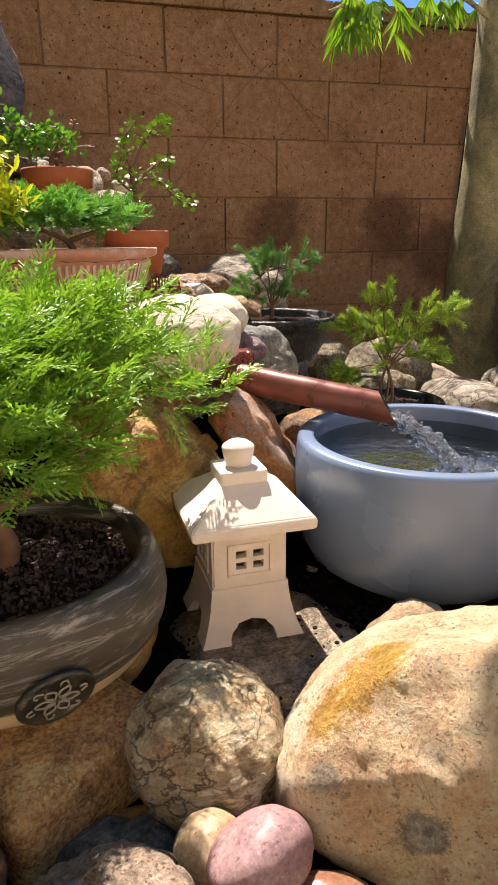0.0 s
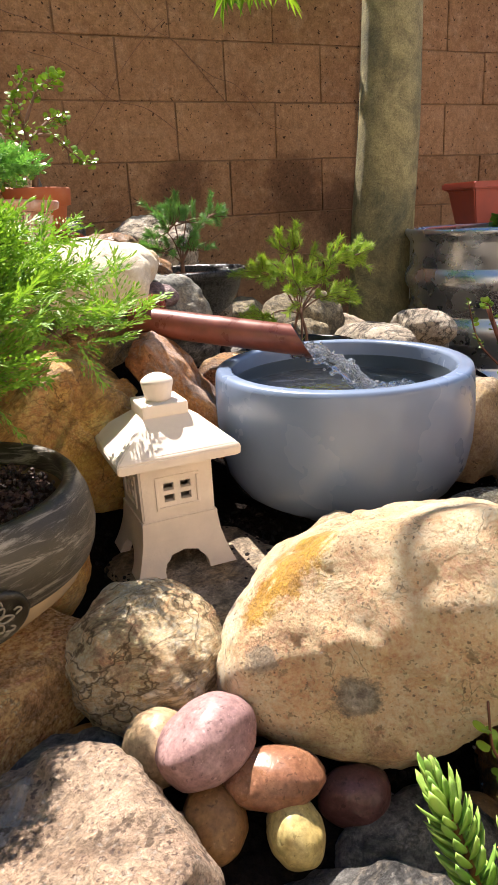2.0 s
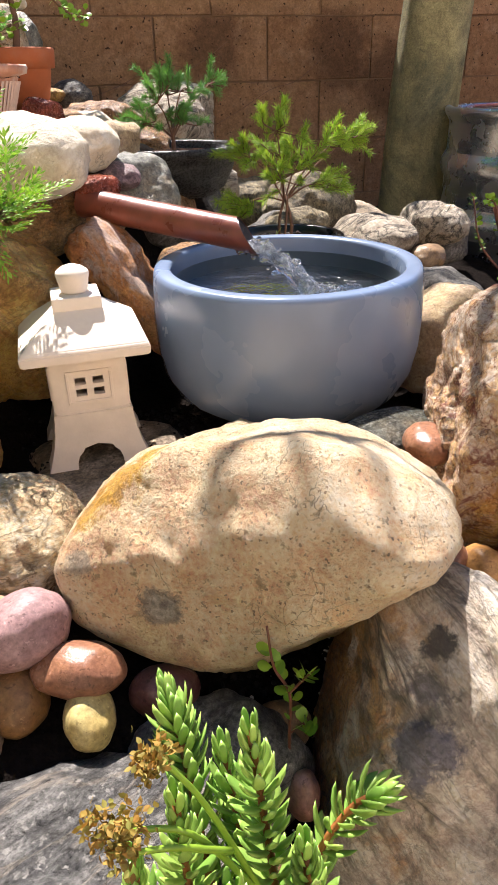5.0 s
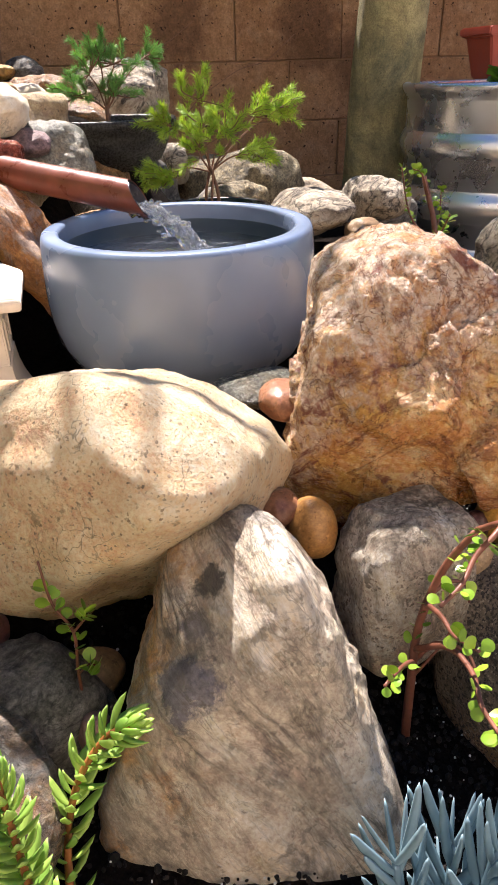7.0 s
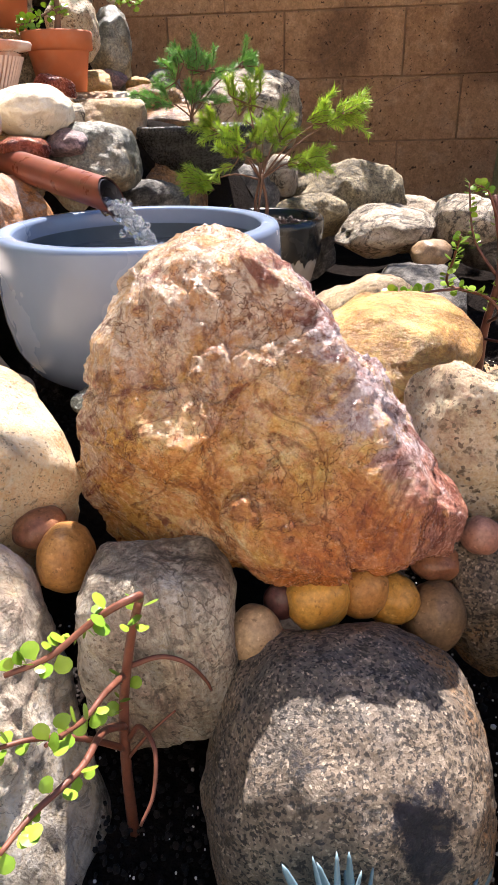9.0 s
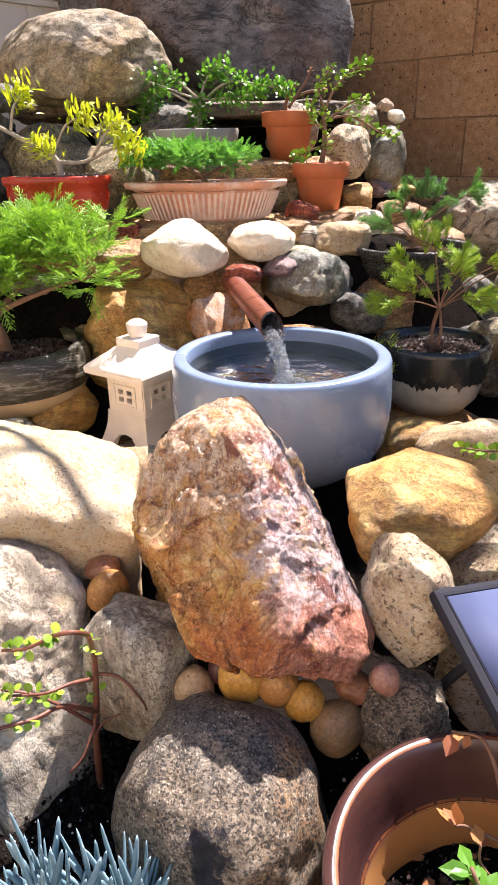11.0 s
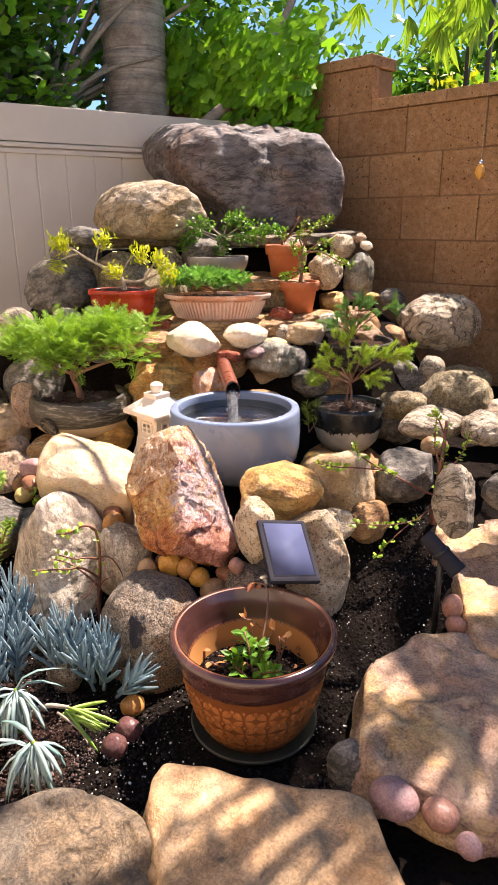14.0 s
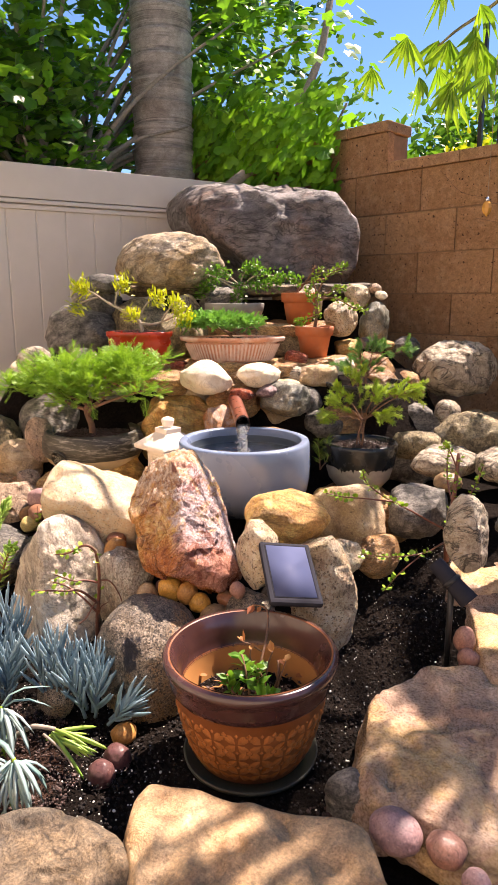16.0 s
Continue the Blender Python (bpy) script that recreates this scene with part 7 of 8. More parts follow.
def rel_to(o, pts):
    return [tuple(Vector(p) - o) for p in pts]


leafy("elephant_bush", CP, "trailing succulent with red stems and round green leaves",
      [(rel_to(CP, [(0.803, -0.307, 0.085), (0.804, -0.303, 0.17), (0.808, -0.297, 0.24), (0.822, -0.302, 0.31), (0.838, -0.318, 0.362)]), 0.0052, 0.0030),
       (rel_to(CP, [(0.838, -0.318, 0.362), (0.844, -0.339, 0.382), (0.830, -0.350, 0.380), (0.813, -0.355, 0.368), (0.794, -0.370, 0.357), (0.770, -0.382, 0.352)]), 0.0030, 0.0018),
       (rel_to(CP, [(0.812, -0.299, 0.270), (0.808, -0.330, 0.284), (0.803, -0.360, 0.291), (0.797, -0.400, 0.316)]), 0.0030, 0.0014),
       (rel_to(CP, [(0.806, -0.300, 0.215), (0.808, -0.345, 0.262), (0.807, -0.383, 0.274), (0.792, -0.420, 0.282), (0.786, -0.450, 0.290)]), 0.0034, 0.0016),
       (rel_to(CP, [(0.805, -0.301, 0.190), (0.785, -0.330, 0.235), (0.760, -0.355, 0.262), (0.735, -0.375, 0.270)]), 0.0030, 0.0014)],
      "round", M["jade"], 0.0118, 1, 31, M["redstem"], "succulent", start=0.45, width=1.15)
eb = bpy.data.objects["elephant_bush"]
stems("dry_stem", [(rel_to(CP, [(0.815, -0.296, 0.276), (0.838, -0.288, 0.280), (0.858, -0.285, 0.272), (0.870, -0.278, 0.248), (0.874, -0.277, 0.236)]), 0.0024, 0.0012),
                   (rel_to(CP, [(0.808, -0.300, 0.200), (0.822, -0.308, 0.226), (0.840, -0.332, 0.232), (0.842, -0.352, 0.210), (0.835, -0.368, 0.196)]), 0.0024, 0.0012),
                   (rel_to(CP, [(0.806, -0.302, 0.18), (0.828, -0.305, 0.215), (0.848, -0.296, 0.232)]), 0.0018, 0.0009)], M["redstem"], eb)
# the same kind on the other side, taller
CQ = Vector((1.246, 0.545, 0.200))
leafy("elephant_bush", CQ, "leggy succulent with thick brown red stems among the stones",
      [(rel_to(CQ, [(1.246, 0.545, 0.200), (1.246, 0.540, 0.290), (1.258, 0.540, 0.400), (1.242, 0.582, 0.511)]), 0.0085, 0.0050),
       (rel_to(CQ, [(1.248, 0.540, 0.300), (1.247, 0.463, 0.339), (1.205, 0.400, 0.384), (1.145, 0.385, 0.405), (1.135, 0.310, 0.460), (1.137, 0.289, 0.495)]), 0.0034, 0.0015),
       (rel_to(CQ, [(1.165, 0.390, 0.398), (1.115, 0.325, 0.410), (1.080, 0.285, 0.415), (1.045, 0.255, 0.424)]), 0.0024, 0.0012),
       (rel_to(CQ, [(1.247, 0.540, 0.270), (1.275, 0.440, 0.290), (1.289, 0.347, 0.300), (1.240, 0.290, 0.292), (1.169, 0.248, 0.289)]), 0.0028, 0.0012),
       (rel_to(CQ, [(1.289, 0.347, 0.300), (1.268, 0.280, 0.262), (1.255, 0.235, 0.225)]), 0.0018, 0.0009),
       (rel_to(CQ, [(1.256, 0.540, 0.380), (1.215, 0.575, 0.440), (1.200, 0.600, 0.530)]), 0.0030, 0.0014),
       (rel_to(CQ, [(1.252, 0.540, 0.340), (1.290, 0.590, 0.420), (1.300, 0.610, 0.480)]), 0.0028, 0.0014),
       (rel_to(CQ, [(1.245, 0.565, 0.480), (1.225, 0.560, 0.520), (1.205, 0.560, 0.530)]), 0.0024, 0.0012)],
      "round", M["jade"], 0.0128, 2, 33, M["redstem"], "succulent", start=0.42, width=1.15)
# seedling before the tan boulder
CS = Vector((0.497, -0.297, 0.190))
leafy("succulent_seedling", CS, "small red stemmed seedling with round leaves",
      [(rel_to(CS, [(0.497, -0.297, 0.190), (0.498, -0.295, 0.270), (0.500, -0.288, 0.310), (0.488, -0.284, 0.340), (0.484, -0.280, 0.380)]), 0.0016, 0.0010),
       (rel_to(CS, [(0.500, -0.288, 0.310), (0.512, -0.290, 0.325), (0.520, -0.290, 0.332)]), 0.0012, 0.0008),
       (rel_to(CS, [(0.498, -0.295, 0.270), (0.508, -0.298, 0.282), (0.514, -0.300, 0.280)]), 0.0010, 0.0007)],
      "round", M["jade"], 0.0125, 1, 35, M["redstem"], "succulent", start=0.35, width=1.1)


# sedum with fleshy leaves
def sedum(name, base, lines, seed, label, mat, leaf=0.023, gap=0.0066):
    rg = np.random.RandomState(seed)
    p = plant(name, base, label, "succulent")
    out = []
    for pts in lines:
        l = [tuple(Vector(q) - Vector(base)) for q in pts]
        stems("stem", [(l, 0.0034, 0.0022)], M["sedumstem"], p)
        length = sum((Vector(b2) - Vector(a2)).length for a2, b2 in zip(l, l[1:]))
        q = bend(l, max(4, int(length / gap / (len(l) - 1))))
        for i in range(int(len(q) * 0.12), len(q)):
            d = np.array((q[min(i + 1, len(q) - 1)] - q[max(i - 1, 0)]).normalized())
            k = i / len(q)
            s1 = np.cross(d, [0.3, 0.2, 1.0])
            s1 /= np.linalg.norm(s1)
            s2 = np.cross(d, s1)
            for j in range(3):
                a = i * 1.05 + j * 2.094 + rg.uniform(-0.25, 0.25)
                side = s1 * math.cos(a) + s2 * math.sin(a)
                up = 0.10 + 0.25 * rg.rand() + 1.5 * max(0.0, k - 0.80) / 0.2
                out.append((np.array(q[i]) + side * 0.002, side + d * (up + 0.30), d, leaf * (1.0 if k < 0.88 else 0.72) * rg.uniform(0.8, 1.15), 1.6))
    foliage("leaves", "plump", out, mat, p)
    return p


SB = (0.445, -0.475, 0.08)
sd = sedum("sedum", SB, [[(0.43, -0.475, 0.08), (0.41, -0.42, 0.25), (0.405, -0.36, 0.34), (0.400, -0.325, 0.385)], [(0.45, -0.47, 0.08), (0.445, -0.43, 0.28), (0.437, -0.400, 0.425)],
                          [(0.42, -0.48, 0.08), (0.395, -0.44, 0.26), (0.390, -0.415, 0.405)], [(0.44, -0.46, 0.08), (0.435, -0.41, 0.25), (0.428, -0.365, 0.365)],
                          [(0.46, -0.48, 0.08), (0.462, -0.455, 0.24), (0.458, -0.435, 0.36)], [(0.43, -0.49, 0.08), (0.41, -0.465, 0.24), (0.412, -0.450, 0.365)], [(0.41, -0.48, 0.08), (0.37, -0.44, 0.24), (0.362, -0.41, 0.345)]],
           1, "bright green fleshy sedum with dry orange flower heads", M["sedum"])
stems("flower_stalk", [(rel, 0.0022, 0.0014) for rel in ([(-0.01, 0.04, 0.24), (-0.04, 0.05, 0.33), (-0.060, 0.055, 0.370)], [(-0.01, 0.04, 0.24), (-0.05, 0.04, 0.325), (-0.092, 0.035, 0.355)], [(-0.03, 0.04, 0.30), (-0.06, 0.03, 0.335), (-0.084, 0.025, 0.350)])], M["jade"], sd)
rg = np.random.RandomState(4)
for c in ((-0.062, 0.055, 0.374), (-0.066, 0.057, 0.364), (-0.094, 0.035, 0.360), (-0.085, 0.025, 0.354), (-0.080, 0.030, 0.362)):
    foliage("flower_head", "oval", [(np.array(c) + rg.randn(3) * 0.0045, unit(rg), unit(rg), 0.0046, 1.3) for _ in range(120)], M["sedumflower"], sd, "dry orange flower head")
sedum("sedum", (0.475, -0.46, 0.08), [[(0.475, -0.46, 0.08), (0.474, -0.405, 0.18), (0.488, -0.384, 0.245), (0.515, -0.380, 0.290), (0.536, -0.384, 0.304)]], 2, "pale green sedum stem with fleshy leaves", M["sedum"], 0.025, 0.0095)


# chalk stick succulents
def chalk(name, base, count, height, seed, mat, label, lean=(0, 0), leaf=0.076, wide=0.56, spread=0.05):
    rg = np.random.RandomState(seed)
    p = plant(name, base, label, "succulent")
    out = []
    for k in range(count):
        a = 2.4 * k + rg.uniform(-0.5, 0.5)
        o = np.array([math.cos(a), math.sin(a), 0]) * spread * rg.uniform(0.3, 1.0)
        h = height * rg.uniform(0.75, 1.08)
        l = [tuple(o * 0.5), tuple(o * 0.9 + np.array([lean[0] * 0.5, lean[1] * 0.5, h * 0.5])), tuple(o * 1.25 + np.array([lean[0], lean[1], h]))]
        stems("stem", [(l, 0.0042, 0.003)], mat, p)
        q = bend(l, 6)
        for i in range(3, len(q)):
            d = np.array((q[min(i + 1, len(q) - 1)] - q[max(i - 1, 0)]).normalized())
            s1 = np.cross(d, [0.3, 0.2, 1.0])
            s1 /= np.linalg.norm(s1)
            s2 = np.cross(d, s1)
            u = i / len(q)
            for j in range(2):
                b2 = i * 2.4 + j * 3.0 + rg.uniform(-0.3, 0.3)
                out.append((np.array(q[i]), (s1 * math.cos(b2) + s2 * math.sin(b2)) * rg.uniform(0.55, 1.0) + d * (0.75 + 0.9 * u), d, leaf * rg.uniform(0.75, 1.15) * (1.0 if u < 0.9 else 0.8), wide))
    foliage("leaves", "finger", out, mat, p)
    return p


def mop(name, crown, root, count, seed, mat, label, leaf=0.076, wide=0.72, lean=(0.6, -0.6)):
    """A bare stem with a crown of striped leaves that arch over and hang down."""
    rg = np.random.RandomState(seed)
    p = plant(name, root, label, "succulent")
    c = np.array(crown) - np.array(root)
    stems("stem", [([(0, 0, 0), tuple(c * 0.6 + np.array([0.008, 0, 0])), tuple(c)], 0.0045, 0.0035)], M["jade"], p)
    out = []
    for k in range(count):
        a = k * 2.4 + rg.uniform(-0.3, 0.3)
        side = np.array([math.cos(a) + lean[0], math.sin(a) + lean[1], 0.0])
        out.append((c + side * 0.005 - np.array([0, 0, 0.022 * k / count]), side * rg.uniform(0.55, 1.0) + np.array([0, 0, rg.uniform(-0.25, 0.75)]), np.array([0, 0, -1.0]) + 0.15 * unit(rg), leaf * rg.uniform(0.7, 1.15), wide * rg.uniform(0.8, 1.15)))
    foliage("leaves", "droop", out, mat, p)
    return p


chalk("blue_chalksticks", (0.985, -0.432, 0.07), 5, 0.115, 1, M["bluechalk"], "blue grey chalkstick succulent with finger leaves", (0.0, 0.0), spread=0.038)
chalk("blue_chalksticks", (0.925, -0.480, 0.07), 4, 0.145, 2, M["bluechalk"], "tall blue grey chalkstick succulent", (-0.01, 0.0), spread=0.030)
chalk("blue_chalksticks", (1.035, -0.425, 0.07), 2, 0.055, 9, M["bluechalk"], "short leaning blue grey chalkstick succulent", (0.03, 0.03), spread=0.02)
chalk("blue_chalksticks", (0.815, -0.555, 0.07), 6, 0.150, 3, M["bluechalk"], "spreading blue grey chalkstick succulent", (0.0, 0.0), spread=0.055)
chalk("blue_chalksticks", (0.735, -0.510, 0.07), 4, 0.150, 4, M["bluechalk"], "blue grey chalkstick succulent beside the grey stone", (0.0, 0.0), spread=0.042)
chalk("blue_chalksticks", (0.870, -0.620, 0.07), 4, 0.105, 10, M["bluechalk"], "low blue grey chalkstick succulent on the mulch", (0.0, -0.01), spread=0.04)
mop("striped_succulent", (0.990, -0.622, 0.180), (0.985, -0.625, 0.07), 30, 5, M["chalkstripe"], "pale striped succulent with drooping leaves")
mop("striped_succulent", (1.125, -0.662, 0.165), (1.115, -0.668, 0.07), 30, 6, M["chalkstripe"], "pale striped succulent hanging over the mulch")
mop("striped_succulent", (1.015, -0.700, 0.125), (1.020, -0.705, 0.07), 22, 8, M["chalkstripe"], "low pale striped succulent near the flagstone", lean=(-0.6, -0.5))
mop("striped_succulent", (0.905, -0.690, 0.135), (0.905, -0.695, 0.07), 22, 11, M["chalkstripe"], "pale striped succulent among the chalksticks")
GF = (1.033, -0.584, 0.085)
gf = plant("fallen_succulent", GF, "fallen green succulent stem with long leaves", "succulent")
stems("stem", [([(-0.03, -0.02, 0.03), (0.0, 0.0, 0.055), (0.03, 0.03, 0.05)], 0.006, 0.004), ([(0.02, 0.01, 0.045), (0.06, 0.03, 0.015), (0.09, 0.03, 0.0)], 0.003, 0.0015)], M["greytwig"], gf)
rg = np.random.RandomState(7)
foliage("leaves", "finger", [(np.array([0.03, 0.03, 0.05]) * rg.uniform(0.5, 1.0), np.array([1.0, 0.9, -0.25]) + rg.randn(3) * np.array([0.35, 0.35, 0.25]), np.array([0, 0, -1.0]), rg.uniform(0.06, 0.11), 0.55) for _ in range(13)], M["sedum"], gf)

# small weed by the bowl, moss ferns near the spout
leafy("weed", (0.77, 0.56, 0.38), "small yellow green weed behind the bowl", [([(0, 0, 0), (-0.02, 0.02, 0.04), (-0.03, 0.02, 0.09)], 0.002, 0.001), ([(0, 0, 0), (0.02, 0.02, 0.05), (0.0, 0.03, 0.10)], 0.002, 0.001)], "needle", M["pine"], 0.03, 3, 41, M["twig"])

# ---- spotlight ----
spot = thing("garden_spotlight", (1.44, 0.217, 0.10), "black plastic garden spotlight on a stake", "lamp")
part("stake", tube([(0, 0, -0.03), (0, 0, 0.10), (0, 0, 0.205)], 0.007, 12), M["black_plastic"], spot)
hd = Vector((0.078, 0.006, -0.062))
part("head", tube([Vector((0, 0, 0.213)) - hd * 0.55, Vector((0, 0, 0.213)) - hd * 0.5, Vector((0, 0, 0.213)) + hd * 0.1, Vector((0, 0, 0.213)) + hd * 0.5, Vector((0, 0, 0.213)) + hd * 0.56], [0.016, 0.0185, 0.0195, 0.022, 0.0225], 24), M["solarframe"], spot)
part("collar", tube([Vector((0, 0, 0.213)) - hd * 0.05, Vector((0, 0, 0.213)) + hd * 0.05], 0.0225, 24), M["black_plastic"], spot)

# ---- behind the tub ----
rp = thing("planter_box", (1.97, 1.36, 0.669), "faded red plastic planter box on the tub", "planter")
b = bmesh.new()
ring = []
for w, d, z in ((0.15, 0.055, 0.0), (0.175, 0.07, 0.11), (0.19, 0.085, 0.112), (0.19, 0.085, 0.135), (0.178, 0.073, 0.135), (0.15, 0.055, 0.02)):
    ring.append([b.verts.new((x * w, y * d, z)) for x, y in ((-1, -1), (1, -1), (1, 1), (-1, 1))])
for p, q in zip(ring, ring[1:]):
    for i in range(4):
        b.faces.new((p[i], p[(i + 1) % 4], q[(i + 1) % 4], q[i]))
b.faces.new(ring[0][::-1])
b.faces.new(ring[-1])
bmesh.ops.bevel(b, geom=b.edges[:], offset=0.004, segments=2, affect='EDGES')
part("box", b, M["redplastic"], rp, smooth=False)
leafy("tub_plant", (1.72, 1.02, 0.595), "leafy green vegetable plant in the tub", [([(0, 0, 0), (0.02, 0, 0.06), (0.03, 0.0, 0.13)], 0.004, 0.002), ([(0, 0, 0), (-0.04, 0, 0.05), (-0.05, 0.0, 0.10)], 0.004, 0.002), ([(0, 0, 0), (0.06, -0.02, 0.05), (0.09, 0.0, 0.09)], 0.004, 0.002)], "lobed", M["green_leaf"], 0.05, 2, 43, M["twig"], start=0.4)
cb = thing("wall_cable", (0, 1.982, 0), "black cable that runs down the block wall", "cable")
part("cable", tube(bend([(1.816, 0, 1.62), (1.806, 0, 1.503), (1.781, 0, 1.139), (1.770, 0, 0.927), (1.753, 0, 0.35)], 6), 0.006, 8), M["cable"], cb)

# ---- hanging crystal ----
cr = thing("hanging_crystal", (1.201, 0.72, 1.17), "amber crystal drop that hangs on a thread", "ornament")
part("thread", tube([(0, 0, 0.02), (0.0, 0, 0.6), (0.0, 0, 1.25)], 0.0007, 5), M["greytwig"], cr)
b = lathe([(0.0, -0.028), (0.010, -0.018), (0.014, -0.006), (0.011, 0.006), (0.004, 0.014), (0.003, 0.02), (0.0, 0.021)], 8)
part("drop", b, M["crystal_amber"], cr, smooth=False)
part("cap", lathe([(0.0, 0.012), (0.006, 0.012), (0.004, 0.022), (0.0, 0.024)], 10), M["zinc"], cr)


# ---- crown of the tree ----
def palmate(rg, p, d, size, out):
    """A fan of long leaflets."""
    d = d / np.linalg.norm(d)
    s1 = np.cross(d, [0.1, 0.3, 1.0])
    s1 /= np.linalg.norm(s1)
    n = np.cross(s1, d)
    for k in range(6):
        a = (k - 2.5) * 0.42
        o = d * math.cos(a) + s1 * math.sin(a) + np.array([0, 0, -0.55])
        out.append((p, o, n + 0.3 * unit(rg), size * rg.uniform(0.65, 1.15), 0.30))


rg = np.random.RandomState(9)
out = []
limbs = []
base = Vector((0.05, 0.1, 2.3))
# upper crown above the view, built to dapple the bed with shade
for k in range(13):
    a = rg.uniform(0, 6.28)
    r = rg.uniform(0.35, 1.0)
    e = Vector((abs(r * math.cos(a)) * 1.0 - 0.30, r * math.sin(a) * 0.8 - 0.1, rg.uniform(2.2, 3.0)))
    limbs.append(([tuple(base + Vector((0, 0, -0.5 * rg.rand()))), tuple(base.lerp(e, 0.5) + Vector((0, 0, 0.2))), tuple(e)], 0.018, 0.006))
    for _ in range(5):
        q = np.array(e) + rg.randn(3) * np.array([0.16, 0.16, 0.12])
        palmate(rg, q, rg.randn(3) * np.array([1, 1, 0.4]), 0.15, out)
# more unseen fans, added to shade the flagstones
for _ in range(20):
    q = np.array([rg.uniform(-0.35, 0.45), rg.uniform(-0.75, 0.05), rg.uniform(2.15, 2.8)])
    limbs.append(([tuple(base), tuple(base.lerp(Vector(q), 0.5) + Vector((0, 0, 0.08))), tuple(q)], 0.010, 0.004))
    for _ in range(1):
        palmate(rg, q + rg.randn(3) * 0.06, rg.randn(3) * np.array([1, 1, 0.4]), 0.15, out)
# unseen fans placed so that their shade falls on the front flagstones
for _ in range(9):
    q = np.array([rg.uniform(-0.45, 0.10), rg.uniform(-0.95, -0.50), rg.uniform(2.2, 2.8)])
    limbs.append(([tuple(base), tuple(base.lerp(Vector(q), 0.5) + Vector((0, 0, 0.08))), tuple(q)], 0.010, 0.004))
    palmate(rg, q, rg.randn(3) * np.array([1, 1, 0.4]), 0.16, out)
# unseen fans added to darken the rocks by the wall
for _ in range(10):
    q = np.array([rg.uniform(-0.50, 0.05), rg.uniform(0.25, 0.85), rg.uniform(2.3, 2.8)])
    limbs.append(([tuple(base), tuple(base.lerp(Vector(q), 0.5) + Vector((0, 0, 0.08))), tuple(q)], 0.010, 0.004))
    palmate(rg, q, rg.randn(3) * np.array([1, 1, 0.4]), 0.16, out)
# a long bare limb out of view, added to stripe the tan boulder with shade
limbs.append(([(0.05, 0.1, 2.0), (-0.45, -0.15, 2.25), (-0.95, -0.42, 2.15), (-1.15, -0.60, 1.95)], 0.022, 0.008))
for x0, y0, z0, x1, y1, z1 in ((-0.88, -0.36, 2.16, -0.95, -0.62, 2.02), (-1.0, -0.46, 2.12, -1.04, -0.72, 1.98), (-0.8, -0.33, 2.18, -0.84, -0.55, 2.3), (-1.05, -0.5, 2.08, -1.13, -0.70, 2.1)):
    limbs.append(([(x0, y0, z0), ((x0 + x1) / 2 + 0.02, (y0 + y1) / 2, (z0 + z1) / 2), (x1, y1, z1)], 0.008, 0.004))
limbs.append(([(0.03, 0.0, 1.15), (-0.2, 0.0, 1.25), (-0.42, 0.02, 1.22), (-0.55, 0.02, 1.17)], 0.008, 0.004))
for _ in range(16):
    palmate(rg, np.array([-0.43, 0.02, 1.185]) + rg.randn(3) * np.array([0.055, 0.03, 0.035]), np.array([-0.1, -0.3, -0.9]) + rg.randn(3) * 0.35, 0.105, out)
for _ in range(16):
    palmate(rg, np.array([rg.uniform(-0.30, 0.15), rg.uniform(0.2, 0.42), rg.uniform(1.27, 1.42)]), np.array([-0.1, -0.4, -0.5]) + rg.randn(3) * 0.4, 0.10, out)
limbs.append(([(0.05, 0.03, 1.5), (0.0, 0.2, 1.5), (-0.15, 0.3, 1.46), (-0.28, 0.32, 1.42)], 0.008, 0.004))
limbs.append(([(0.05, 0.03, 1.55), (-0.45, -0.05, 1.75), (-0.80, -0.08, 1.66), (-0.92, -0.10, 1.60)], 0.010, 0.004))
for _ in range(22):
    palmate(rg, np.array([-0.84, -0.10, 1.55]) + rg.randn(3) * np.array([0.13, 0.10, 0.08]), np.array([-0.3, -0.1, -1.0]) + rg.randn(3) * 0.3, 0.15, out)
stems("limb", limbs, M["bark"], tree, 8)
foliage("crown", "oval", out, M["tree_leaf"], tree, "lime green fans of long leaflets")

# ---- green beyond the fence ----
palm = thing("palm_tree", (-1.55, 1.72, 0.0), "thick grey palm trunk with ringed bark", "tree")
rr = [0.184 + 0.017 * ((i * 0.012 / 0.132) % 1.0) ** 2.0 for i in range(320)]
part("trunk", tube([(0, 0, 0.012 * i) for i in range(320)], rr, 40), M["palmbark"], palm)
rg = np.random.RandomState(17)
out = []
for k in range(14):
    a = k * 0.449
    for j in range(26):
        t = j / 26
        q = np.array([math.cos(a) * 1.4 * t, math.sin(a) * 1.4 * t, 3.8 + 0.5 * t - 1.3 * t * t])
        for s in (-1, 1):
            out.append((q, np.array([-math.sin(a) * s, math.cos(a) * s, -0.5]) + np.array([math.cos(a), math.sin(a), 0]) * 0.6, np.array([0, 0, 1.0]), 0.4 * (1 - 0.5 * t), 0.25))
foliage("fronds", "oval", out, M["dusk_leaf"], palm)

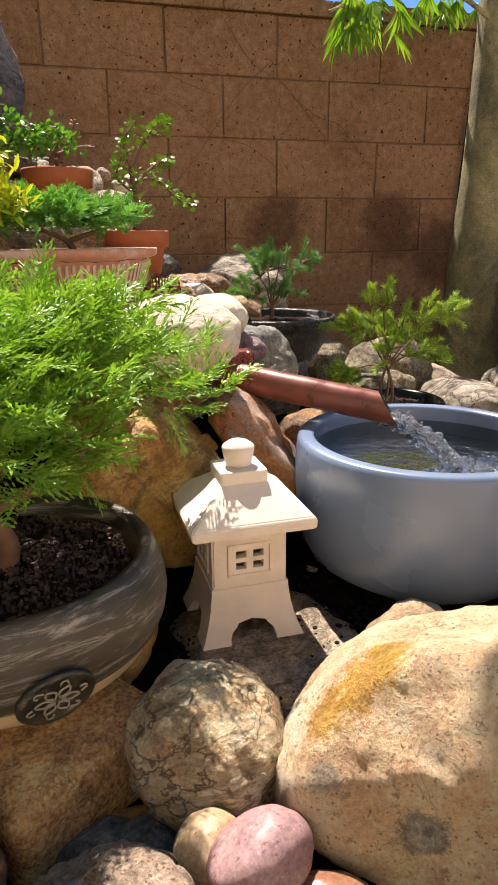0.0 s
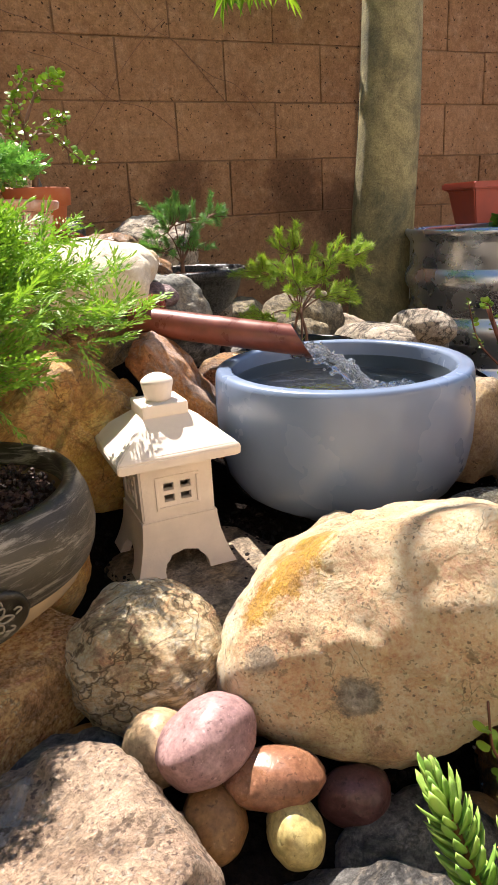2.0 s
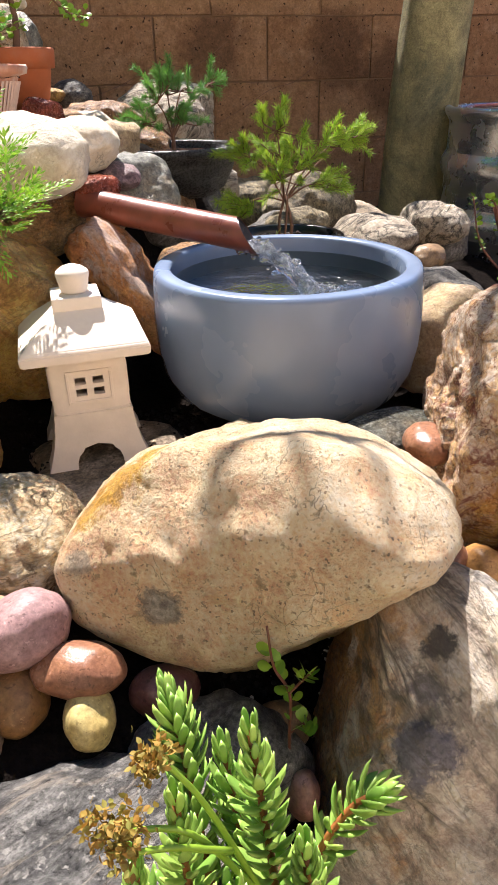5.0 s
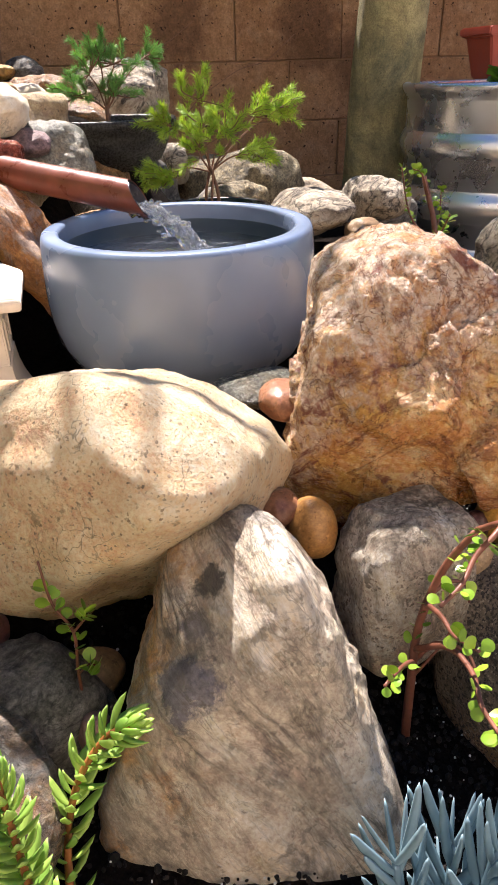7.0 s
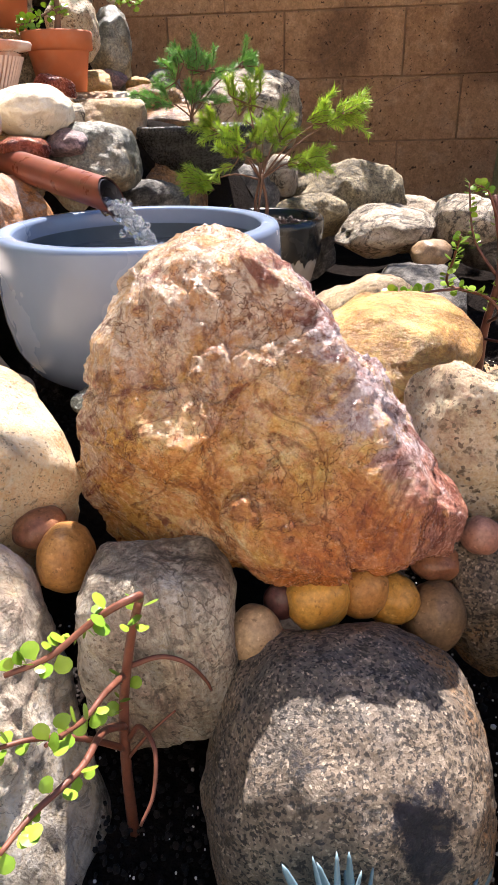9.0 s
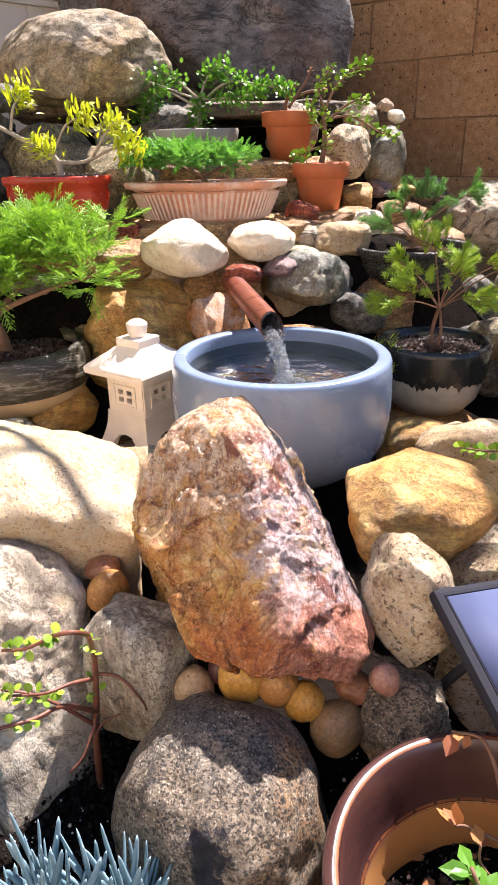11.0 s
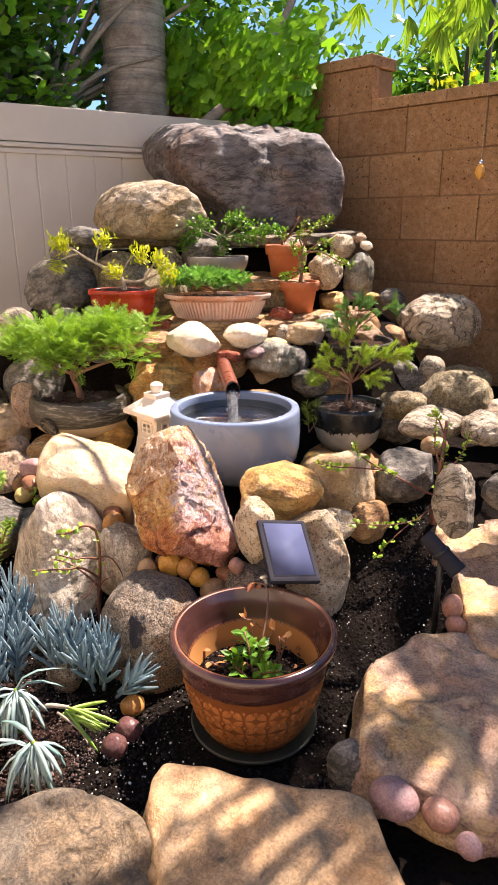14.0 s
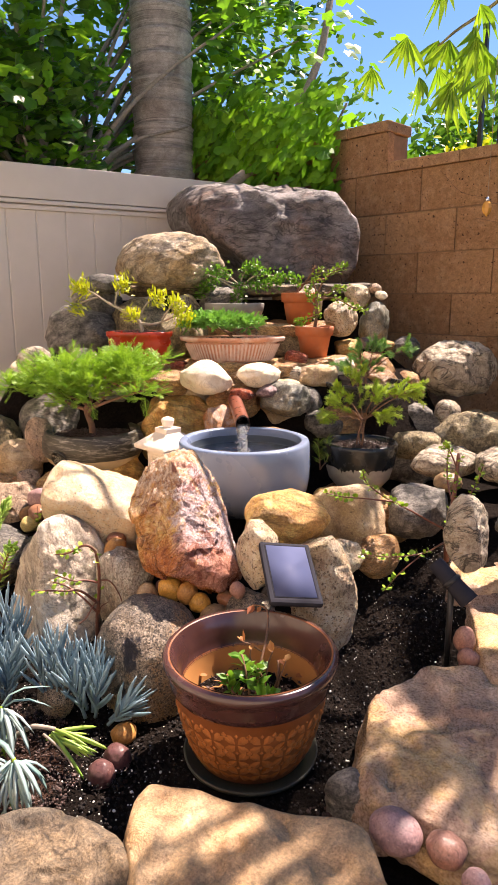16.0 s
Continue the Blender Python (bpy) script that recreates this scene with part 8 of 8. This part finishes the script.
fig = thing("fig_tree", (-1.9, 0.9, 0.0), "fig tree with lobed leaves behind the fence", "tree")
lim = [([(0, 0, 0), (0.05, 0.0, 0.9), (0.1, 0.05, 1.6)], 0.07, 0.05)]
out = []
rg = np.random.RandomState(23)
ends = []
for k in range(34):
    e = Vector((rg.uniform(-0.7, 0.85), rg.uniform(-1.6, 1.35), rg.uniform(1.55, 3.3)))
    lim.append(([(0.1, 0.05, 1.2 + 0.5 * rg.rand()), (e.x * 0.5 + 0.1, e.y * 0.5, (1.6 + e.z) / 2), tuple(e)], 0.022, 0.006))
    ends.append(e)
for k in range(14):
    e = Vector((rg.uniform(-0.3, 0.8), rg.uniform(1.0, 1.9), rg.uniform(1.9, 3.3)))
    lim.append(([(0.15, 0.3, 1.6), (e.x * 0.5 + 0.1, e.y * 0.5, (1.6 + e.z) / 2), tuple(e)], 0.018, 0.005))
    ends.append(e)
lim.append(([(0.9, 0.85, 1.55), (1.0, 1.2, 1.85), (1.05, 1.5, 2.35), (1.0, 1.7, 2.9)], 0.035, 0.02))
stems("limb", lim, M["greytwig"], fig, 8)
trunk_at = np.array([-1.55 + 1.9, 1.72 - 0.9])
garden_way = np.array([0.77, -0.64])


def clear_of_palm(q):
    """The fig keeps clear of the palm's trunk on the garden side."""
    w = q[:2] - trunk_at
    return w @ garden_way < 0 or abs(w @ np.array([0.64, 0.77])) > 0.30


# sun and shade among the leaves put into colour: bright green, deep green
sun_green = []
for e in ends:
    for _ in range(95):
        q = np.array(e) + rg.randn(3) * np.array([0.22, 0.28, 0.25])
        if (q[2] < 1.80 and q[0] > 0.30) or not clear_of_palm(q):
            continue
        leaf = (q, rg.randn(3) * np.array([1, 1, 0.6]) + np.array([0.3, -0.3, -0.3]), np.array([0.3, -0.2, 1.0]) + 0.6 * unit(rg), rg.uniform(0.055, 0.135), 1.0)
        (sun_green if rg.rand() < 0.68 else out).append(leaf)
for _ in range(1500):
    y = rg.uniform(-1.3, 0.75)
    fence_x = -0.875 + (y + 0.9 - 1.99) * 0.2167 + 1.9
    q = np.array([fence_x - 0.07 - 0.35 * rg.rand(), y, 1.50 + 0.75 * rg.rand() ** 1.4])
    if not clear_of_palm(q):
        continue
    (sun_green if rg.rand() < 0.5 else out).append((q, rg.randn(3) * np.array([1, 1, 0.6]) + np.array([0.3, -0.3, -0.3]), np.array([0.4, -0.4, 1.0]) + 0.6 * unit(rg), rg.uniform(0.04, 0.11), 0.9))
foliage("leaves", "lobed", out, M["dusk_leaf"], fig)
foliage("sunlit_leaves", "lobed", sun_green, M["ivy"], fig)

ivy = thing("ivy", (-0.8, 1.96, 1.4), "bright green ivy that covers the top of the block wall", "vine")
out = []
rg = np.random.RandomState(29)
for _ in range(1500):
    x, z = rg.uniform(-0.9, 0.58), rg.uniform(-0.02, 0.85)
    edge = 0.62 - 0.60 * max(0.0, min(1.0, (x + 0.55) / 0.75)) if x < 0.2 else 0.10 * noise.noise(Vector((x * 5, 0, 1)))
    if z < max(0.02, edge * 0.55) or x > 0.50 + 0.06 * noise.noise(Vector((z * 6, 2, 1))) or z > 0.62 + 0.12 * noise.noise(Vector((x * 4, 5, 1))) + 0.1 * (x < 0):
        continue
    out.append((np.array([x, -rg.uniform(0.0, 0.11), z]), np.array([rg.uniform(-1.0, 1.0), -0.45, -1.0 + rg.uniform(-0.3, 0.6)]), np.array([rg.uniform(-0.7, 0.7), -1.0, 0.5 + rg.uniform(-0.4, 0.5)]), rg.uniform(0.045, 0.105), 1.1))
foliage("leaves", "lobed", out, M["ivy"], ivy)
stems("stem", [([(0.1 * k - 0.6, 0.0, 0.1), (0.1 * k - 0.55, -0.02, 0.35), (0.1 * k - 0.6, 0.0, 0.6)], 0.004, 0.002) for k in range(10)], M["twig"], ivy)

bars = thing("iron_fence", (0.2, 2.45, 0.0), "black iron fence bars beyond the wall", "fence")
for x in (0.045, 0.155, 0.265, 0.375, 0.60, 0.71):
    b = bmesh.new()
    box(b, (x - 0.011, -0.011, 0.0), (x + 0.011, 0.011, 2.35), 0.002)
    part("bar", b, M["iron"], bars, smooth=False)
b = bmesh.new()
box(b, (0.0, -0.014, 1.30), (0.75, 0.014, 1.33), 0.002)
part("rail", b, M["iron"], bars, smooth=False)


def bush(name, loc, r, count, size, mats, seed, label):
    rg = np.random.RandomState(seed)
    t = thing(name, loc, label, "tree")
    stems("trunk", [([(0, 0, 0), (0.05, 0.0, r[2] * 0.5), (0.0, 0.05, r[2])], 0.06, 0.03)] + [([(0, 0, r[2] * 0.4), (x * r[0] * 0.4, y * r[1] * 0.4, r[2] * 0.9), (x * r[0] * 0.8, y * r[1] * 0.8, r[2] * 1.3)], 0.03, 0.01) for x, y in ((-1, 0), (1, 0), (0, 1), (0.6, -0.8), (-0.6, -0.8))], M["greytwig"], t)
    for mt, share in mats:
        out = []
        cl = [(rg.uniform(-0.8, 0.8), rg.uniform(-0.8, 0.8), rg.uniform(0.5, 1.7)) for _ in range(24)]
        for _ in range(int(count * share)):
            c = cl[rg.randint(len(cl))]
            q = np.array([c[0] * r[0], c[1] * r[1], c[2] * r[2]]) + rg.randn(3) * 0.13 * np.array(r)
            out.append((q, unit(rg), unit(rg) + np.array([0, 0, 0.7]), size * rg.uniform(0.6, 1.3), 1.0))
        foliage("leaves", "oval", out, M[mt], t)
    return t


bush("garden_tree", (-0.6, 4.6, 0.0), (1.3, 0.8, 1.45), 13000, 0.10, (("green_leaf", 0.7), ("dusk_leaf", 0.3)), 51, "rounded green tree beyond the wall")
bush("shrub", (0.25, 3.0, 0.9), (0.8, 0.35, 0.55), 4200, 0.055, (("yellowleaf", 0.4), ("ivy", 0.6)), 53, "yellow green shrub behind the wall")
bush("garden_tree", (-2.6, 3.6, 0.0), (1.3, 1.0, 1.9), 3600, 0.09, (("dusk_leaf", 0.6), ("green_leaf", 0.4)), 55, "dark leafy tree beyond the corner")

bush("garden_tree", (-2.5, 0.3, 0.0), (0.8, 1.5, 1.55), 5200, 0.13, (("dusk_leaf", 0.75), ("green_leaf", 0.25)), 57, "dense dark green tree behind the fence")

# ---- mulch ----
gx, gy = np.meshgrid(np.linspace(0.66, 1.24, 90), np.linspace(-1.0, -0.46, 84))
edge = np.hypot((gx - 0.95) / 0.27, (gy + 0.73) / 0.25)
gz = ground_height(gx, gy) + 0.022 * (1 - smooth(0.75, 1.0, edge)) - 0.012
P3 = np.stack([gx, gy, gz], -1).reshape(-1, 3)
P3[:, 2] += nz(P3, 60.0, 2.0) * 0.006 + nz(P3, 140.0, 7.0) * 0.004
i = np.arange(90 * 84).reshape(84, 90)
mb = mesh_ob("mulch_bed", P3, np.stack([i[:-1, :-1], i[:-1, 1:], i[1:, 1:], i[1:, :-1]], -1).reshape(-1, 4), M["mulch"])
tagged(mb, "reddish brown mulch below the succulents", "mulch", kind="stuff")
MULCH = [("bonsai pot", (0.095, 0.130), 0.137, 0.458, 2600, (1, 1), 0), ("drip glazed pot", (0.83, 0.69), 0.104, 0.446, 1100, (1, 1), 0), ("trough", (0.210, 0.690), 0.178, 0.768, 700, (1.0, 0.42), 43), ("red planter", (-0.050, 0.440), 0.105, 0.796, 400, (1.0, 0.7), 43),
         ("grey pot", (0.011, 0.886), 0.108, 0.897, 400, (1.0, 0.75), 43), ("flower pot", (1.300, -0.270), 0.115, 0.176, 700, (1, 1), 0), ("mulch bed", (0.99, -0.71), 0.22, 0.078, 4500, (1, 1), 0), ("flagstone gap", (1.53, -0.32), 0.05, 0.075, 250, (1, 1), 0)]
d0, f0 = ico(1)
for where, c, r, z, n, sq, yaw in MULCH:
    V, Fc = [], []
    ca, sa = math.cos(radians(yaw)), math.sin(radians(yaw))
    for k in range(n):
        a, d = rg.uniform(0, 6.28), r * math.sqrt(rg.rand())
        x, y = d * math.cos(a) * sq[0], d * math.sin(a) * sq[1]
        size = rg.uniform(0.0009, 0.0030) * (1.9 if rg.rand() < 0.08 else 1.0)
        V.append(d0 * size * (0.45 + 0.9 * rg.rand(3)) + np.array([c[0] + x * ca - y * sa, c[1] + x * sa + y * ca, z + 0.006 * (1 - d / r) + rg.uniform(-0.002, 0.004)]))
        Fc.append(f0 + k * len(d0))
    ch = mesh_ob("bark_chips", np.concatenate(V), np.concatenate(Fc), M["chip"], smooth=False)
    tagged(ch, "brown bark chips and crumbs in the " + where, "bark chips", kind="stuff")

# ---- crumbs of soil ----
rg = np.random.RandomState(67)
V, Fc = [], []
d0, f0 = ico(1)
for x0, x1, y0, y1, n in ((1.03, 1.50, -0.62, 0.62, 9000), (0.42, 1.05, -0.62, -0.12, 5200), (0.28, 0.62, 0.0, 0.34, 1500)):
    x, y = rg.uniform(x0, x1, n), rg.uniform(y0, y1, n)
    z = ground_height(x, y)
    size = rg.uniform(0.0010, 0.0034, n) * np.where(rg.rand(n) < 0.06, 1.8, 1.0)
    for k in range(n):
        V.append(d0 * size[k] * (0.55 + 0.8 * rg.rand(3)) + np.array([x[k], y[k], z[k] + 0.003 + rg.uniform(-0.002, 0.005)]))
        Fc.append(f0 + (len(V) - 1) * len(d0))
crumbs = mesh_ob("soil_crumbs", np.concatenate(V), np.concatenate(Fc), M["crumb"], smooth=False)
tagged(crumbs, "loose dark crumbs of moist potting soil", "soil", kind="stuff")

# ---- grains on the soil ----
rg = np.random.RandomState(61)
V, Fc = [], []
d0, f0 = ico(1)
for _ in range(2600):
    if rg.rand() < 0.75:
        x, y = rg.uniform(1.05, 1.6), rg.uniform(-0.62, 0.62)
        if noise.noise(Vector((x * 7, y * 7, 3.0))) < rg.uniform(-0.5, 0.25):
            continue
    else:
        x, y = rg.uniform(0.45, 1.2), rg.uniform(-0.6, -0.1)
    s = rg.uniform(0.0005, 0.0017) * (1.0 if rg.rand() < 0.93 else 2.0)
    z = float(ground_height(np.array(x), np.array(y))) + 0.007
    V.append(d0 * s * (0.7 + 0.5 * rg.rand(3)) + np.array([x, y, z]))
    Fc.append(f0 + (len(V) - 1) * len(d0))
pl = mesh_ob("perlite", np.concatenate(V), np.concatenate(Fc), M["perlite"], smooth=False)
tagged(pl, "white perlite grains scattered over dark soil", "perlite", kind="stuff")

# ---- dry vine stems on the wall ----
dv = thing("dry_vine", (0.0, 1.985, 0.0), "thin dry vine stems that cling to the block wall", "vine")
rg = np.random.RandomState(71)
for x0, z0, x1, z1 in ((0.55, 0.72, 1.05, 0.84), (0.62, 0.98, 0.98, 1.42), (0.50, 1.30, 1.02, 1.05), (0.80, 1.50, 1.22, 1.12), (1.00, 0.62, 1.42, 0.80), (0.30, 1.50, 0.75, 1.28), (1.05, 1.32, 1.45, 1.02)):
    pts = [(x0 + (x1 - x0) * t, -0.004, z0 + (z1 - z0) * t + rg.uniform(-0.03, 0.03)) for t in (0, 0.25, 0.5, 0.75, 1.0)]
    part("stem", tube(bend(pts, 6), 0.0011, 5), M["twig"], dv)
